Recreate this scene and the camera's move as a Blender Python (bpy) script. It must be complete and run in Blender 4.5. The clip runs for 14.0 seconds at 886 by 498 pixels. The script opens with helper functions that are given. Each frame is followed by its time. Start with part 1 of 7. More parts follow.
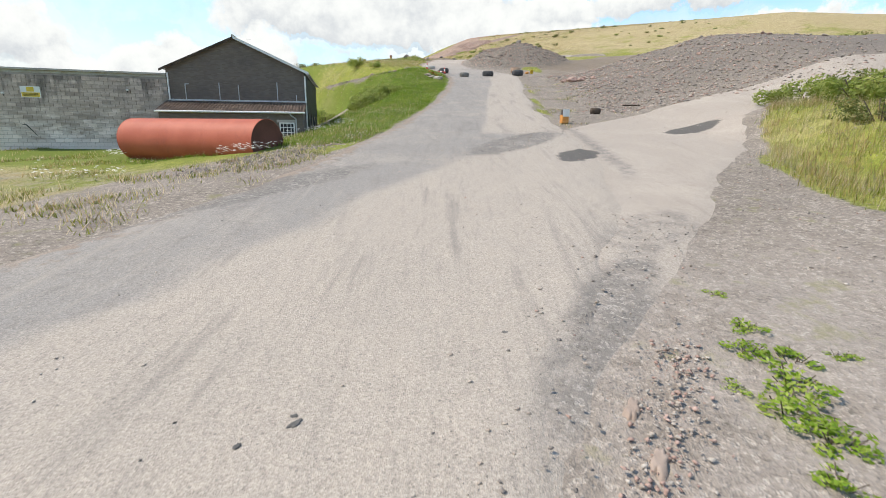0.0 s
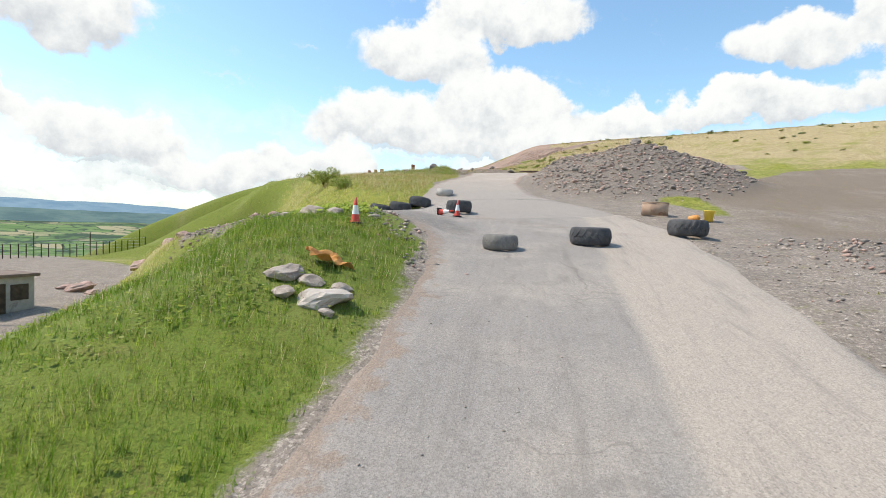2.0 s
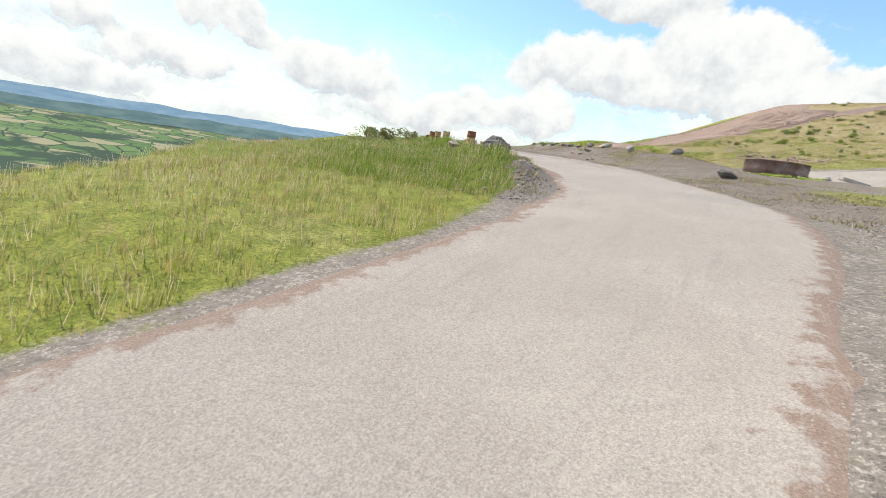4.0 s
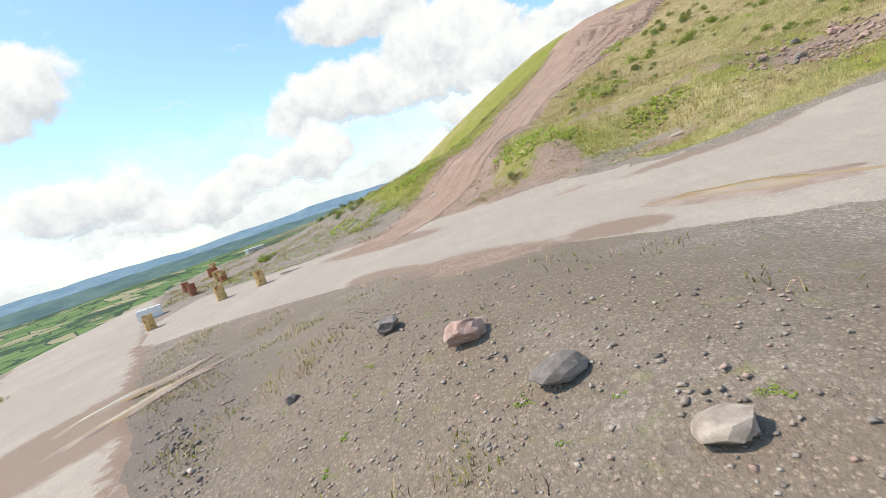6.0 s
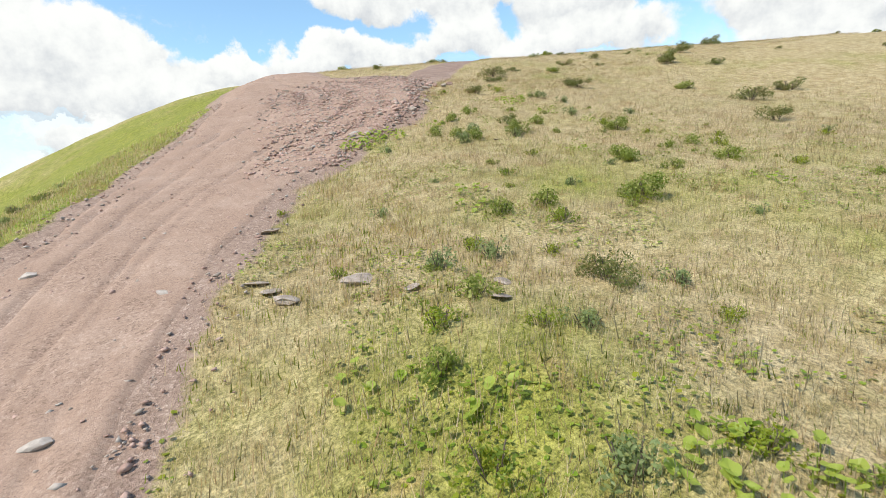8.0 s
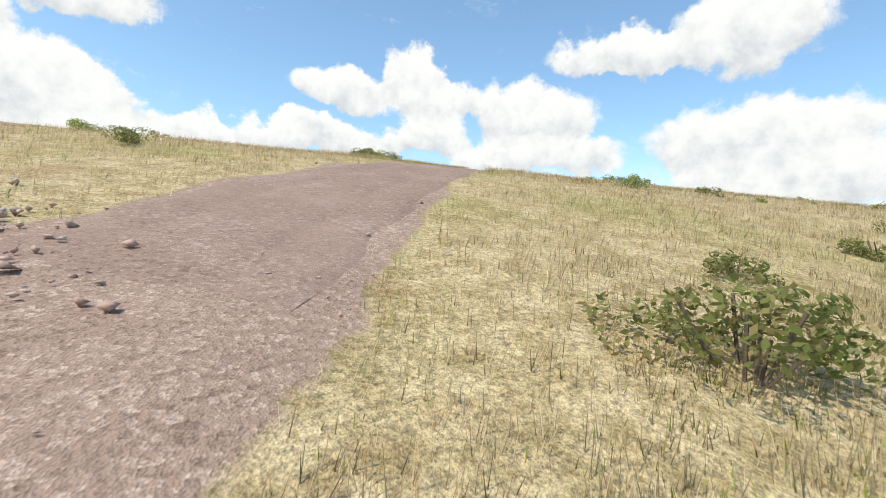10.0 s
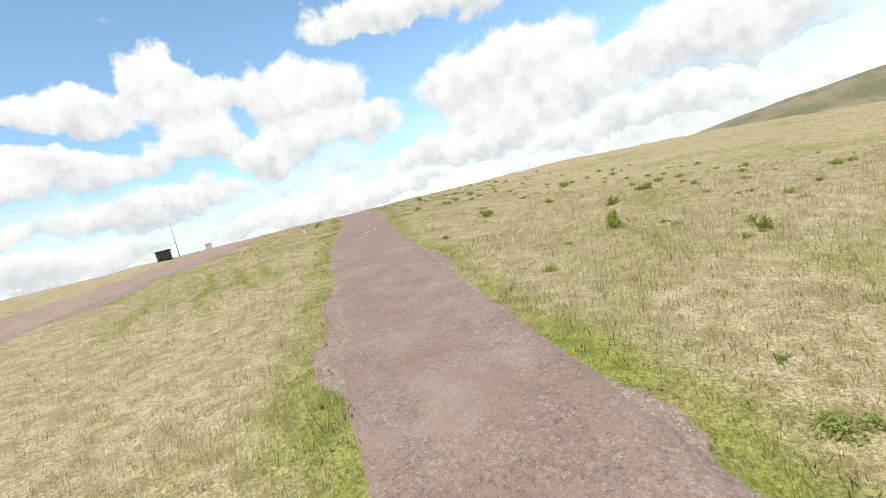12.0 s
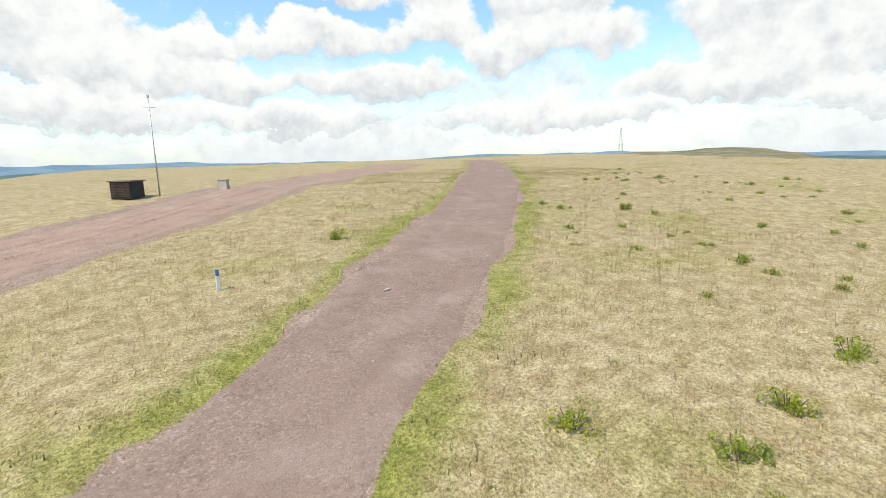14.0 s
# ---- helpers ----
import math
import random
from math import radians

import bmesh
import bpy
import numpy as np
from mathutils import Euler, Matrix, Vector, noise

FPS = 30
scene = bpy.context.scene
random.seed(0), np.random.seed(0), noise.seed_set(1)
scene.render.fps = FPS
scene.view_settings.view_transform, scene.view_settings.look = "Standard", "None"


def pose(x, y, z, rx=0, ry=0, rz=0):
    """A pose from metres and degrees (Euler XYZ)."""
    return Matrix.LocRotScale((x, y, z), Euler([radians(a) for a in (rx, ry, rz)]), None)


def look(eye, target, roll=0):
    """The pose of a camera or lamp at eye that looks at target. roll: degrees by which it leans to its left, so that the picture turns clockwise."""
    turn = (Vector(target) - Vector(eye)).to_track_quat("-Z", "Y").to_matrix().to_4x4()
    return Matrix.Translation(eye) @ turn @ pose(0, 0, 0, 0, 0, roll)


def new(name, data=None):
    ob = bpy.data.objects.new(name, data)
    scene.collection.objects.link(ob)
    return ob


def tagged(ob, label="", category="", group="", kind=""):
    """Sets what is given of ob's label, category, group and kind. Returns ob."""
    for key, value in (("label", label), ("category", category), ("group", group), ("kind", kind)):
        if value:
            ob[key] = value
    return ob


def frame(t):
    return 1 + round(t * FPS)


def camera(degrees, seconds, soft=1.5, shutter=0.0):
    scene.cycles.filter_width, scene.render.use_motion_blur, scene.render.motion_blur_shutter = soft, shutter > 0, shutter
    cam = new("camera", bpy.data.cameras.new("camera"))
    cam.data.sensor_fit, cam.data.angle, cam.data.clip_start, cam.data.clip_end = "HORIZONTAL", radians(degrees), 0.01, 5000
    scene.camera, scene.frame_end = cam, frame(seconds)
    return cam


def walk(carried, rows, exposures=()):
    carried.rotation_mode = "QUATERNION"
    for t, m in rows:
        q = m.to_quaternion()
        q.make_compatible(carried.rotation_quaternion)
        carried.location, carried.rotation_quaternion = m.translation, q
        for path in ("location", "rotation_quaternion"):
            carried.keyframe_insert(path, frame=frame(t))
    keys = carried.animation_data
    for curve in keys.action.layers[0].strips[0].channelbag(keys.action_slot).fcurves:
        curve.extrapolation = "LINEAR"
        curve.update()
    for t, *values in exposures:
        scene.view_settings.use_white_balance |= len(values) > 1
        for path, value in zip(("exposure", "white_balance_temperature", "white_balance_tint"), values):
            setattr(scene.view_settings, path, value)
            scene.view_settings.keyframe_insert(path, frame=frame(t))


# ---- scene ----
cam = camera(83.39, 14.0, soft=0.75, shutter=0.02)

# seconds, place in metres, yaw to the left of +y, pitch up, roll in degrees
PATH = [
    (0.0, 0.01, -0.00, 3.59, -0.09, -13.95, 0.58),
    (0.5, -0.05, 13.18, 4.59, -2.24, -10.53, 0.11),
    (1.0, 0.11, 25.90, 6.09, -5.23, -6.15, -0.50),
    (1.5, 1.72, 39.28, 8.30, -0.45, -3.99, 0.35),
    (2.0, 3.07, 52.81, 10.69, 7.67, -2.60, 2.11),
    (2.4, 3.70, 62.38, 12.64, 14.80, -5.72, 11.30),
    (2.5, 3.71, 64.76, 13.02, 16.48, -6.36, 14.00),
    (2.7, 3.60, 69.82, 13.80, 19.35, -8.31, 20.30),
    (4.8, 0.11, 121.42, 20.89, 29.32, -9.06, 0.83),
    (5.0, -2.41, 126.07, 21.34, 27.82, -7.61, 0.48),
    (5.5, -7.71, 137.98, 22.72, 21.06, -5.53, -2.64),
    (6.0, -11.80, 149.34, 24.58, 9.47, -8.32, -18.23),
    (6.5, -13.76, 161.45, 26.30, -2.61, -11.66, -22.66),
    (7.0, -13.22, 173.51, 27.71, -16.09, -12.67, -15.73),
    (7.5, -10.51, 184.59, 29.51, -26.91, -11.89, -8.36),
    (8.0, -6.41, 195.06, 31.21, -32.29, -8.93, -5.12),
    (8.5, -0.65, 205.73, 33.41, -35.47, -5.22, -1.55),
    (9.0, 6.37, 215.66, 35.79, -36.12, -1.75, 1.44),
    (9.2, 9.33, 219.69, 36.87, -35.45, -0.44, 2.15),
    (11.3, 41.68, 257.06, 50.31, -56.77, 4.37, -7.07),
    (11.5, 44.56, 260.75, 52.06, -59.25, 2.62, -13.08),
    (11.7, 47.44, 264.47, 53.84, -60.05, 0.31, -14.94),
    (12.0, 51.70, 269.19, 55.57, -58.73, -3.72, -15.37),
    (12.5, 60.30, 275.74, 58.56, -53.80, -12.78, -13.43),
    (13.0, 69.98, 281.95, 60.66, -52.20, -16.84, -12.40),
    (13.5, 80.93, 288.01, 62.10, -51.92, -16.67, -9.59),
    (14.0, 93.43, 294.98, 63.14, -36.55, -10.24, -1.40),
]


def flown(x, y, z, yaw, pitch, roll):
    a, b = radians(yaw), radians(pitch)
    way = Vector((-math.sin(a) * math.cos(b), math.cos(a) * math.cos(b), math.sin(b)))
    return look((x, y, z), Vector((x, y, z)) + way, roll)


walk(cam, [(row[0], flown(*row[1:])) for row in PATH])

# ---- light ----
SUN_FROM, SUN_UP = radians(-92), radians(54)   # bearing from +y towards +x, height
world = bpy.data.worlds.new("sky")
scene.world = world
world.use_nodes = True


def link(tree, a, b):
    tree.links.new(a, b)


def math_node(tree, op, a, b=None, c=None, clamp=False):
    n = tree.nodes.new("ShaderNodeMath")
    n.operation, n.use_clamp = op, clamp
    for socket, value in zip(n.inputs, (a, b, c)):
        if value is None:
            continue
        if isinstance(value, (int, float)):
            socket.default_value = value
        else:
            link(tree, value, socket)
    return n.outputs[0]


def noise_node(tree, vector, scale, detail=4.0, rough=0.55, distort=0.0):
    n = tree.nodes.new("ShaderNodeTexNoise")
    n.inputs["Scale"].default_value, n.inputs["Detail"].default_value = scale, detail
    n.inputs["Roughness"].default_value, n.inputs["Distortion"].default_value = rough, distort
    if vector is not None:
        link(tree, vector, n.inputs["Vector"])
    return n.outputs["Fac"]


def mix_node(tree, fac, a, b, mode="MIX"):
    n = tree.nodes.new("ShaderNodeMix")
    n.data_type, n.blend_type = "RGBA", mode
    for socket, value in ((n.inputs[0], fac), (n.inputs[6], a), (n.inputs[7], b)):
        if isinstance(value, (int, float)):
            socket.default_value = value
        elif isinstance(value, tuple):
            socket.default_value = (*value, 1)
        else:
            link(tree, value, socket)
    return n.outputs[2]


def between(tree, value, lo, hi):
    n = tree.nodes.new("ShaderNodeMapRange")
    n.interpolation_type = "SMOOTHSTEP"
    n.inputs["From Min"].default_value, n.inputs["From Max"].default_value = lo, hi
    link(tree, value, n.inputs["Value"])
    return n.outputs[0]


wt = world.node_tree
sky = wt.nodes.new("ShaderNodeTexSky")
sky.sky_type, sky.sun_disc = "NISHITA", False
sky.sun_elevation, sky.sun_rotation = SUN_UP, SUN_FROM
sky.air_density, sky.dust_density, sky.ozone_density = 1.0, 0.6, 2.0

# cumulus: bearing, height, half width, half height in degrees
CUMULUS_NORTH = [(-11, 18.4, 8.5, 3.8), (-2.5, 14.3, 8, 4), (-15, 11, 10, 4), (-5, 10, 15, 3.2), (11.5, 11.5, 5, 2.6), (-1, 22, 10, 3),
                 (-1.4, 13, 8, 4), (1, 12, 7, 3), (2, 5.5, 9.7, 2.5), (14, 8, 8, 2.6)]
CUMULUS_WEST = [(-64, 15, 15, 3.8), (-46, 18, 10, 4.2), (-64, 8.2, 3.8, 2.6), (-53.6, 10.6, 4.4, 2.8), (-51, 8.8, 3.3, 1.6), (-42, 7.4, 8.5, 3.2),
                (-58, 5.7, 6.1, 2.2), (-66, 3, 9, 2), (-32, 4.6, 9, 2.6), (-22, 6.2, 7, 3.2)]
CUMULUS_EAST = [(26, 17.8, 7, 3.0), (34, 19.6, 4, 3.6), (48, 16.5, 8, 4.2), (58, 22.5, 9, 3.0), (71, 13.6, 12, 4.4), (69, 23, 9, 5.4), (93, 10.5, 12, 5), (99, 15, 9, 4), (37, 17.2, 5, 3.2),
                (49, 12.2, 11, 3.2), (75, 9.6, 13, 3.6), (24, 12.6, 12, 2.2), (66, 7, 13, 2.6), (50, 4.2, 16, 2.0), (19, 4.6, 14, 1.9), (5, 9, 8, 3), (30, 8.2, 12, 2.2), (36, 13.7, 5, 3), (44, 11.2, 7, 2.6)]
CUMULUS_FAR = [(82, 5, 14, 2.2), (130, 14, 14, 5), (165, 10, 14, 4), (-150, 13, 16, 5), (-115, 9, 14, 4), (-88, 12, 9, 4), (150, 30, 12, 6), (-120, 32, 14, 6), (110, 24, 10, 5)]

coords = wt.nodes.new("ShaderNodeTexCoord").outputs["Generated"]
warp = wt.nodes.new("ShaderNodeTexNoise")
warp.inputs["Scale"].default_value, warp.inputs["Detail"].default_value, warp.inputs["Roughness"].default_value = 9.0, 7.0, 0.6
link(wt, coords, warp.inputs["Vector"])
spread = wt.nodes.new("ShaderNodeVectorMath")
spread.operation = "MULTIPLY_ADD"
spread.inputs[1].default_value, spread.inputs[2].default_value = (0.17, 0.17, 0.13), (-0.085, -0.085, -0.065)
link(wt, warp.outputs["Color"], spread.inputs[0])
bent = wt.nodes.new("ShaderNodeVectorMath")
bent.operation = "ADD"
link(wt, coords, bent.inputs[0]), link(wt, spread.outputs[0], bent.inputs[1])
xyz = wt.nodes.new("ShaderNodeSeparateXYZ")
link(wt, bent.outputs[0], xyz.inputs[0])
bearing = math_node(wt, "ARCTAN2", xyz.outputs[0], xyz.outputs[1])
climb = math_node(wt, "ARCSINE", xyz.outputs[2])
cover, lit = None, None
for b, e, w, h in CUMULUS_NORTH + CUMULUS_WEST + CUMULUS_EAST + CUMULUS_FAR:
    u = math_node(wt, "MULTIPLY_ADD", bearing, 57.3 / w, -b / w)
    v = math_node(wt, "MULTIPLY_ADD", climb, 57.3 / h, -e / h)
    low = math_node(wt, "MULTIPLY", math_node(wt, "MINIMUM", v, 0.0), 0.8)       # flat bases
    r = math_node(wt, "ADD", math_node(wt, "MULTIPLY", u, u), math_node(wt, "MULTIPLY_ADD", v, v, math_node(wt, "MULTIPLY", low, low)))
    k = math_node(wt, "SUBTRACT", 1.0, r, clamp=True)
    g = math_node(wt, "MULTIPLY", k, v)
    cover = k if cover is None else math_node(wt, "ADD", cover, k)
    lit = g if lit is None else math_node(wt, "ADD", lit, g)
# a belt of broken cloud low over the horizon and shreds between the heaps
fine = noise_node(wt, coords, 26.0, 6.0, 0.62)
flat = wt.nodes.new("ShaderNodeMapping")
flat.inputs["Scale"].default_value = (1.0, 1.0, 3.6)
link(wt, bent.outputs[0], flat.inputs["Vector"])
belt = noise_node(wt, flat.outputs[0], 3.4, 6.0, 0.6)
belt_here = math_node(wt, "MULTIPLY", between(wt, belt, 0.37, 0.56), math_node(wt, "SUBTRACT", 1.0, between(wt, climb, 0.10, 0.24)))
shreds = math_node(wt, "MULTIPLY", between(wt, noise_node(wt, flat.outputs[0], 7.0, 6.0, 0.65), 0.60, 0.78), 0.45)
dense = math_node(wt, "ADD", math_node(wt, "MULTIPLY", cover, 1.5), math_node(wt, "MULTIPLY_ADD", fine, 0.9, -0.48))
alpha = math_node(wt, "MAXIMUM", math_node(wt, "MAXIMUM", between(wt, dense, 0.06, 0.68), math_node(wt, "MULTIPLY", belt_here, 0.92)), shreds)
side = math_node(wt, "DIVIDE", lit, math_node(wt, "MAXIMUM", cover, 0.05))
shine = math_node(wt, "ADD", math_node(wt, "MULTIPLY", side, 0.85), math_node(wt, "MULTIPLY_ADD", fine, 2.2, -0.75))
cloud = mix_node(wt, between(wt, shine, -0.75, 0.85), (6.0, 6.35, 6.75), (9.6, 9.75, 9.5))
upward = wt.nodes.new("ShaderNodeSeparateXYZ")
link(wt, coords, upward.inputs[0])
sky_tone = mix_node(wt, 1.0, sky.outputs[0], (2.1, 2.33, 2.2), "MULTIPLY")
with_cloud = mix_node(wt, alpha, sky_tone, cloud)
haze = math_node(wt, "SUBTRACT", 1.0, between(wt, upward.outputs[2], -0.02, 0.06))
hazed = mix_node(wt, math_node(wt, "MULTIPLY", haze, 0.55), with_cloud, (7.2, 8.2, 8.9))
wt.nodes["Background"].inputs["Strength"].default_value = 0.1
link(wt, hazed, wt.nodes["Background"].inputs["Color"])

sun_data = bpy.data.lights.new("sun", "SUN")
sun_data.energy, sun_data.angle, sun_data.color = 4.5, radians(0.55), (1.0, 0.9, 0.77)
sun = new("sun", sun_data)
sun.matrix_world = look((math.sin(SUN_FROM) * 50, math.cos(SUN_FROM) * 50, 50 * math.tan(SUN_UP)), (0, 0, 0))
scene.view_settings.exposure = 0.06

# ---- the lie of the land ----
def step(a, b, v):
    t = np.clip((np.asarray(v, float) - a) / (b - a), 0, 1)
    return t * t * (3 - 2 * t)


def bell(v, w):
    return np.exp(-(v / w) ** 2)


def lattice(i, j, seed):
    n = (i.astype(np.int64) * 374761393 + j.astype(np.int64) * 668265263 + seed * 982451653) & 0x7FFFFFFF
    n = ((n ^ (n >> 13)) * 1274126177) & 0x7FFFFFFF
    return ((n ^ (n >> 16)) & 0xFFFF) / 65535.0


def rough_at(x, y, size, seed=0, octaves=3):
    """Smooth noise from -1 to 1, with lumps of that size."""
    total, gain = 0.0, 0.6
    for o in range(octaves):
        u, v = x / size, y / size
        i, j = np.floor(u), np.floor(v)
        f, g = u - i, v - j
        f, g = f * f * (3 - 2 * f), g * g * (3 - 2 * g)
        a = lattice(i, j, seed + o) * (1 - f) + lattice(i + 1, j, seed + o) * f
        b = lattice(i, j + 1, seed + o) * (1 - f) + lattice(i + 1, j + 1, seed + o) * f
        total = total + gain * (2 * (a * (1 - g) + b * g) - 1)
        size, gain = size * 0.5, gain * 0.5
    return total


UNIT = 1.38   # metres to one unit of the plan below

# centre lines on the plan: x, y, half width
LOWER = [(-14, -30, 5), (-4.4, 0, 4.0), (-2.1, 5, 3.8), (-0.8, 8, 3.8), (0.5, 13, 4.0), (1.3, 19, 3.7), (2.0, 28, 3.2), (2.9, 37, 3.1), (3.5, 44, 3.2), (3.8, 50, 3.6), (3.2, 56, 4.8), (2.2, 60, 4.7)]
BRANCH = [(-3, 0, 2.6), (-1.5, 4, 2.6), (1.2, 8, 2.8), (3.8, 12.5, 3.0), (6.6, 17.5, 3.4), (9.6, 22, 3.0), (13, 24.5, 2.3), (17, 25, 2.1), (27, 29, 2.1)]
UPPER = [(3.2, 54, 5), (1.8, 60, 4.8), (0.4, 66, 3.3), (-0.4, 74, 3), (0.8, 82, 3), (1.1, 88, 3.1), (-2.3, 95.3, 2.7), (-7.0, 101, 2.5), (-12.8, 107.7, 2.5),
         (-18.3, 114.1, 2.7), (-24.5, 121.3, 3.2), (-36, 136, 4), (-60, 165, 4)]
WEST = [(0, 58.5, 4.5), (-5, 58.8, 2.8), (-11, 63, 2.4), (-16, 68, 2.4), (-22, 76, 2.6), (-28, 86, 3)]
RIDGE = [(-46, 94, 2.6), (-42, 96, 2.2), (-36.2, 98.6, 1.9), (-31, 99.4, 1.7), (-27.2, 99.6, 1.5)]
YARD = [(-26, 128, 4), (-14, 127, 4.6), (-8, 125, 4.3), (-3, 121, 4.8), (4, 119.5, 6.5), (14, 117, 8), (27, 112, 8)]
RAMP = [(-16.2, 126.5, 1.7), (-13.5, 131.5, 1.6), (-11.6, 135, 1.8), (-10.3, 139, 1.75), (-9.1, 143, 1.8), (-7.1, 149.5, 2.2), (-5.0, 155, 2.5), (-2.7, 160, 3.2),
        (0.4, 164.5, 4.6), (5.0, 169.8, 6.4), (7.8, 175.5, 7.1), (7.0, 182, 4.6),
        (8.4, 189, 3.4), (14, 200, 3.0), (30, 216, 2.8), (56, 231.4, 3.2), (70, 242, 3.2), (84, 256, 3.5), (112, 284, 3.5)]
TRACK = [(15, 173.5, 1.6), (19.4, 178, 1.7), (27, 184.6, 1.7), (34, 189, 1.75), (38, 193.6, 1.9), (47, 202, 1.95), (55, 209.2, 2.0), (61.6, 215, 2.0),
         (70.6, 222, 2.0), (77, 227, 2.2), (84, 233.2, 2.3), (90.5, 239.5, 2.4), (104, 254, 2.4), (130, 285, 2.5)]


ARCS = [[(47.5, 210.6, 0.12), (49.4, 214.2, 0.12), (52.6, 217.8, 0.12), (55.2, 221.4, 0.12), (56.6, 224.7, 0.12)], [(51.0, 212.6, 0.12), (52.6, 215.4, 0.12), (55.0, 218.4, 0.12), (56.4, 221.2, 0.12)],
        [(53.4, 214.2, 0.12), (54.6, 216.3, 0.12), (57.0, 219.2, 0.12)], [(45.5, 213.4, 0.12), (48.8, 217.2, 0.12), (50.5, 219.0, 0.12)]]


def beside(line, x, y):
    """How far outside the edge of a road a place lies; inside it is negative."""
    x, y = np.asarray(x, float) / UNIT, np.asarray(y, float) / UNIT
    best = np.full(np.shape(x), 1e9)
    for (x0, y0, w0), (x1, y1, w1) in zip(line, line[1:]):
        dx, dy = x1 - x0, y1 - y0
        t = np.clip(((x - x0) * dx + (y - y0) * dy) / (dx * dx + dy * dy), 0, 1)
        best = np.minimum(best, np.hypot(x - x0 - t * dx, y - y0 - t * dy) - (w0 + t * (w1 - w0)))
    return best * UNIT


RISE_S = [-60, 0, 18, 27, 45, 52, 59, 78, 85, 95, 111, 113, 115, 118, 121, 128, 135, 145, 154, 168, 172, 176, 188, 198, 212, 228, 258, 330]
RISE_Z = [-3, 0.1, 2.3, 3.6, 7.0, 8.0, 9.4, 13.0, 13.8, 14.9, 15.8, 16.2, 16.8, 17.9, 18.5, 19.1, 20.9, 23.3, 26.1, 31.0, 32.2, 33.2, 35.5, 37.4, 39.2, 41.0, 43.6, 45]


def road_x(y):
    return np.interp(y, [-60, -10, 0, 20, 40, 51, 60, 75, 88, 100, 110], [-2, -1, 0, 1.3, 3.1, 3.8, 2.0, -0.2, 1.3, -4.8, -13])


def height(x, y):
    """The lie of the land in metres."""
    x, y = np.asarray(x, float) / UNIT, np.asarray(y, float) / UNIT
    s = 0.89 * y + 0.45 * x * step(40, 125, y)
    q = 0.89 * x - 0.45 * y
    z = np.interp(s, RISE_S, RISE_Z)
    # the hill's flanks, and the tipped stone on which the ramp widens
    z -= 0.26 * np.clip(-78 - q, 0, 60) ** 1.12 * step(112, 128, s) * step(230, 200, y)
    z -= 0.12 * np.clip(q - 20, 0, 200) * step(100, 130, s)
    z += 0.8 * bell(x - 12, 9) * bell(y - 169, 8) - 0.7 * bell(x - 32, 10) * bell(y - 157, 8)
    d = x - road_x(y)
    # yard and embankment west of the lower road
    yard = np.interp(y, [-20, 25, 60, 90], [-0.8, 1.45, 2.6, 2.9])
    last = np.interp(x, [-60, -30, -20, -8], [100, 92, 82, 66])
    brow = np.interp(y, [26, 40, 46, 56], [-4.0, -5.8, -7.4, -7.6])
    w = step(0, -8.5, d - brow) * step(8, -8, y - last)
    z = z * (1 - w) + yard * w
    # mounds beside the road
    z += 0.8 * bell(x + 2.2, 2.0) * bell(y - 48.6, 4.4) + 0.35 * bell(x + 4.6, 1.8) * bell(y - 50.5, 2.6)
    z += 0.5 * bell(x + 10, 6.5) * bell(y - 76, 9)
    z += 1.0 * step(9.5, 13, x) * step(24, 17, y) * step(-4, 8, y)
    # scree bank, heap of rubble, and the gravel bank along the upper road
    z += (4.0 * step(6.5, 21, d) + 0.5 * bell(d - 11, 4) + 0.25 * rough_at(x, y, 3.5, 61, 2) * step(6, 10, d)) * step(57, 45, y) * step(12, 38, y)
    z += 2.5 * np.clip(1.15 - np.hypot((x - 10.2) / 6.0, (y - 73) / 8.0), 0, 1) ** 1.1
    z += 1.1 * bell(x - 5.8, 2.4) * bell(y - 77, 4.0) + 0.7 * bell(x - 15, 3) * bell(y - 71, 4)
    z += 0.75 * bell(0.79 * (x + 6) + 0.61 * (y - 110.5), 3.0) * step(-18, -8, -0.61 * (x + 6) + 0.79 * (y - 110.5)) * step(14, 5, -0.61 * (x + 6) + 0.79 * (y - 110.5))
    up = beside(UPPER, x * UNIT, y * UNIT) / UNIT
    z += (0.25 * bell(up - 0.6, 0.4) + 0.6 * bell(up - 1.75, 1.0)) * step(0.5, -2.5, d) * step(86, 91, y) * step(116, 109, y) * (1 + 0.3 * rough_at(x, y, 2.2, 17, 2))
    # the saddle that carries the west track between the mounds
    k = step(4.2, 0.8, beside(WEST, x * UNIT, y * UNIT) / UNIT) * step(1.0, -4.0, x)
    z = z * (1 - k) + k * np.interp(x, [-28, -22, -16, -11, -6, 0], [3.6, 5.1, 6.5, 7.25, 7.8, 8.6])
    # the knoll's western flank
    flank = 12.25 - 0.55 * np.clip(-26.8 - x, 0, 40) + 0.8 * bell(x + 28, 3) * bell(y - 100.5, 3)
    k = step(88, 96, y) * step(118, 110, y) * step(-20, -26, x)
    z = z - k * np.clip(z - flank, 0, None)
    # hummocks at the foot of the hill
    z += 0.55 * bell(x + 6.5, 2.2) * bell(y - 133, 2.6) - 0.8 * bell(x + 1.5, 2.4) * bell(y - 131.8, 2.0) + 0.7 * bell(x + 0.5, 2.6) * bell(y - 144.5, 4.0)
    scarp = 134.7 + 0.5 * rough_at(x * UNIT, y * UNIT, 3.0, 71, 2) - 0.12 * (x + 3)
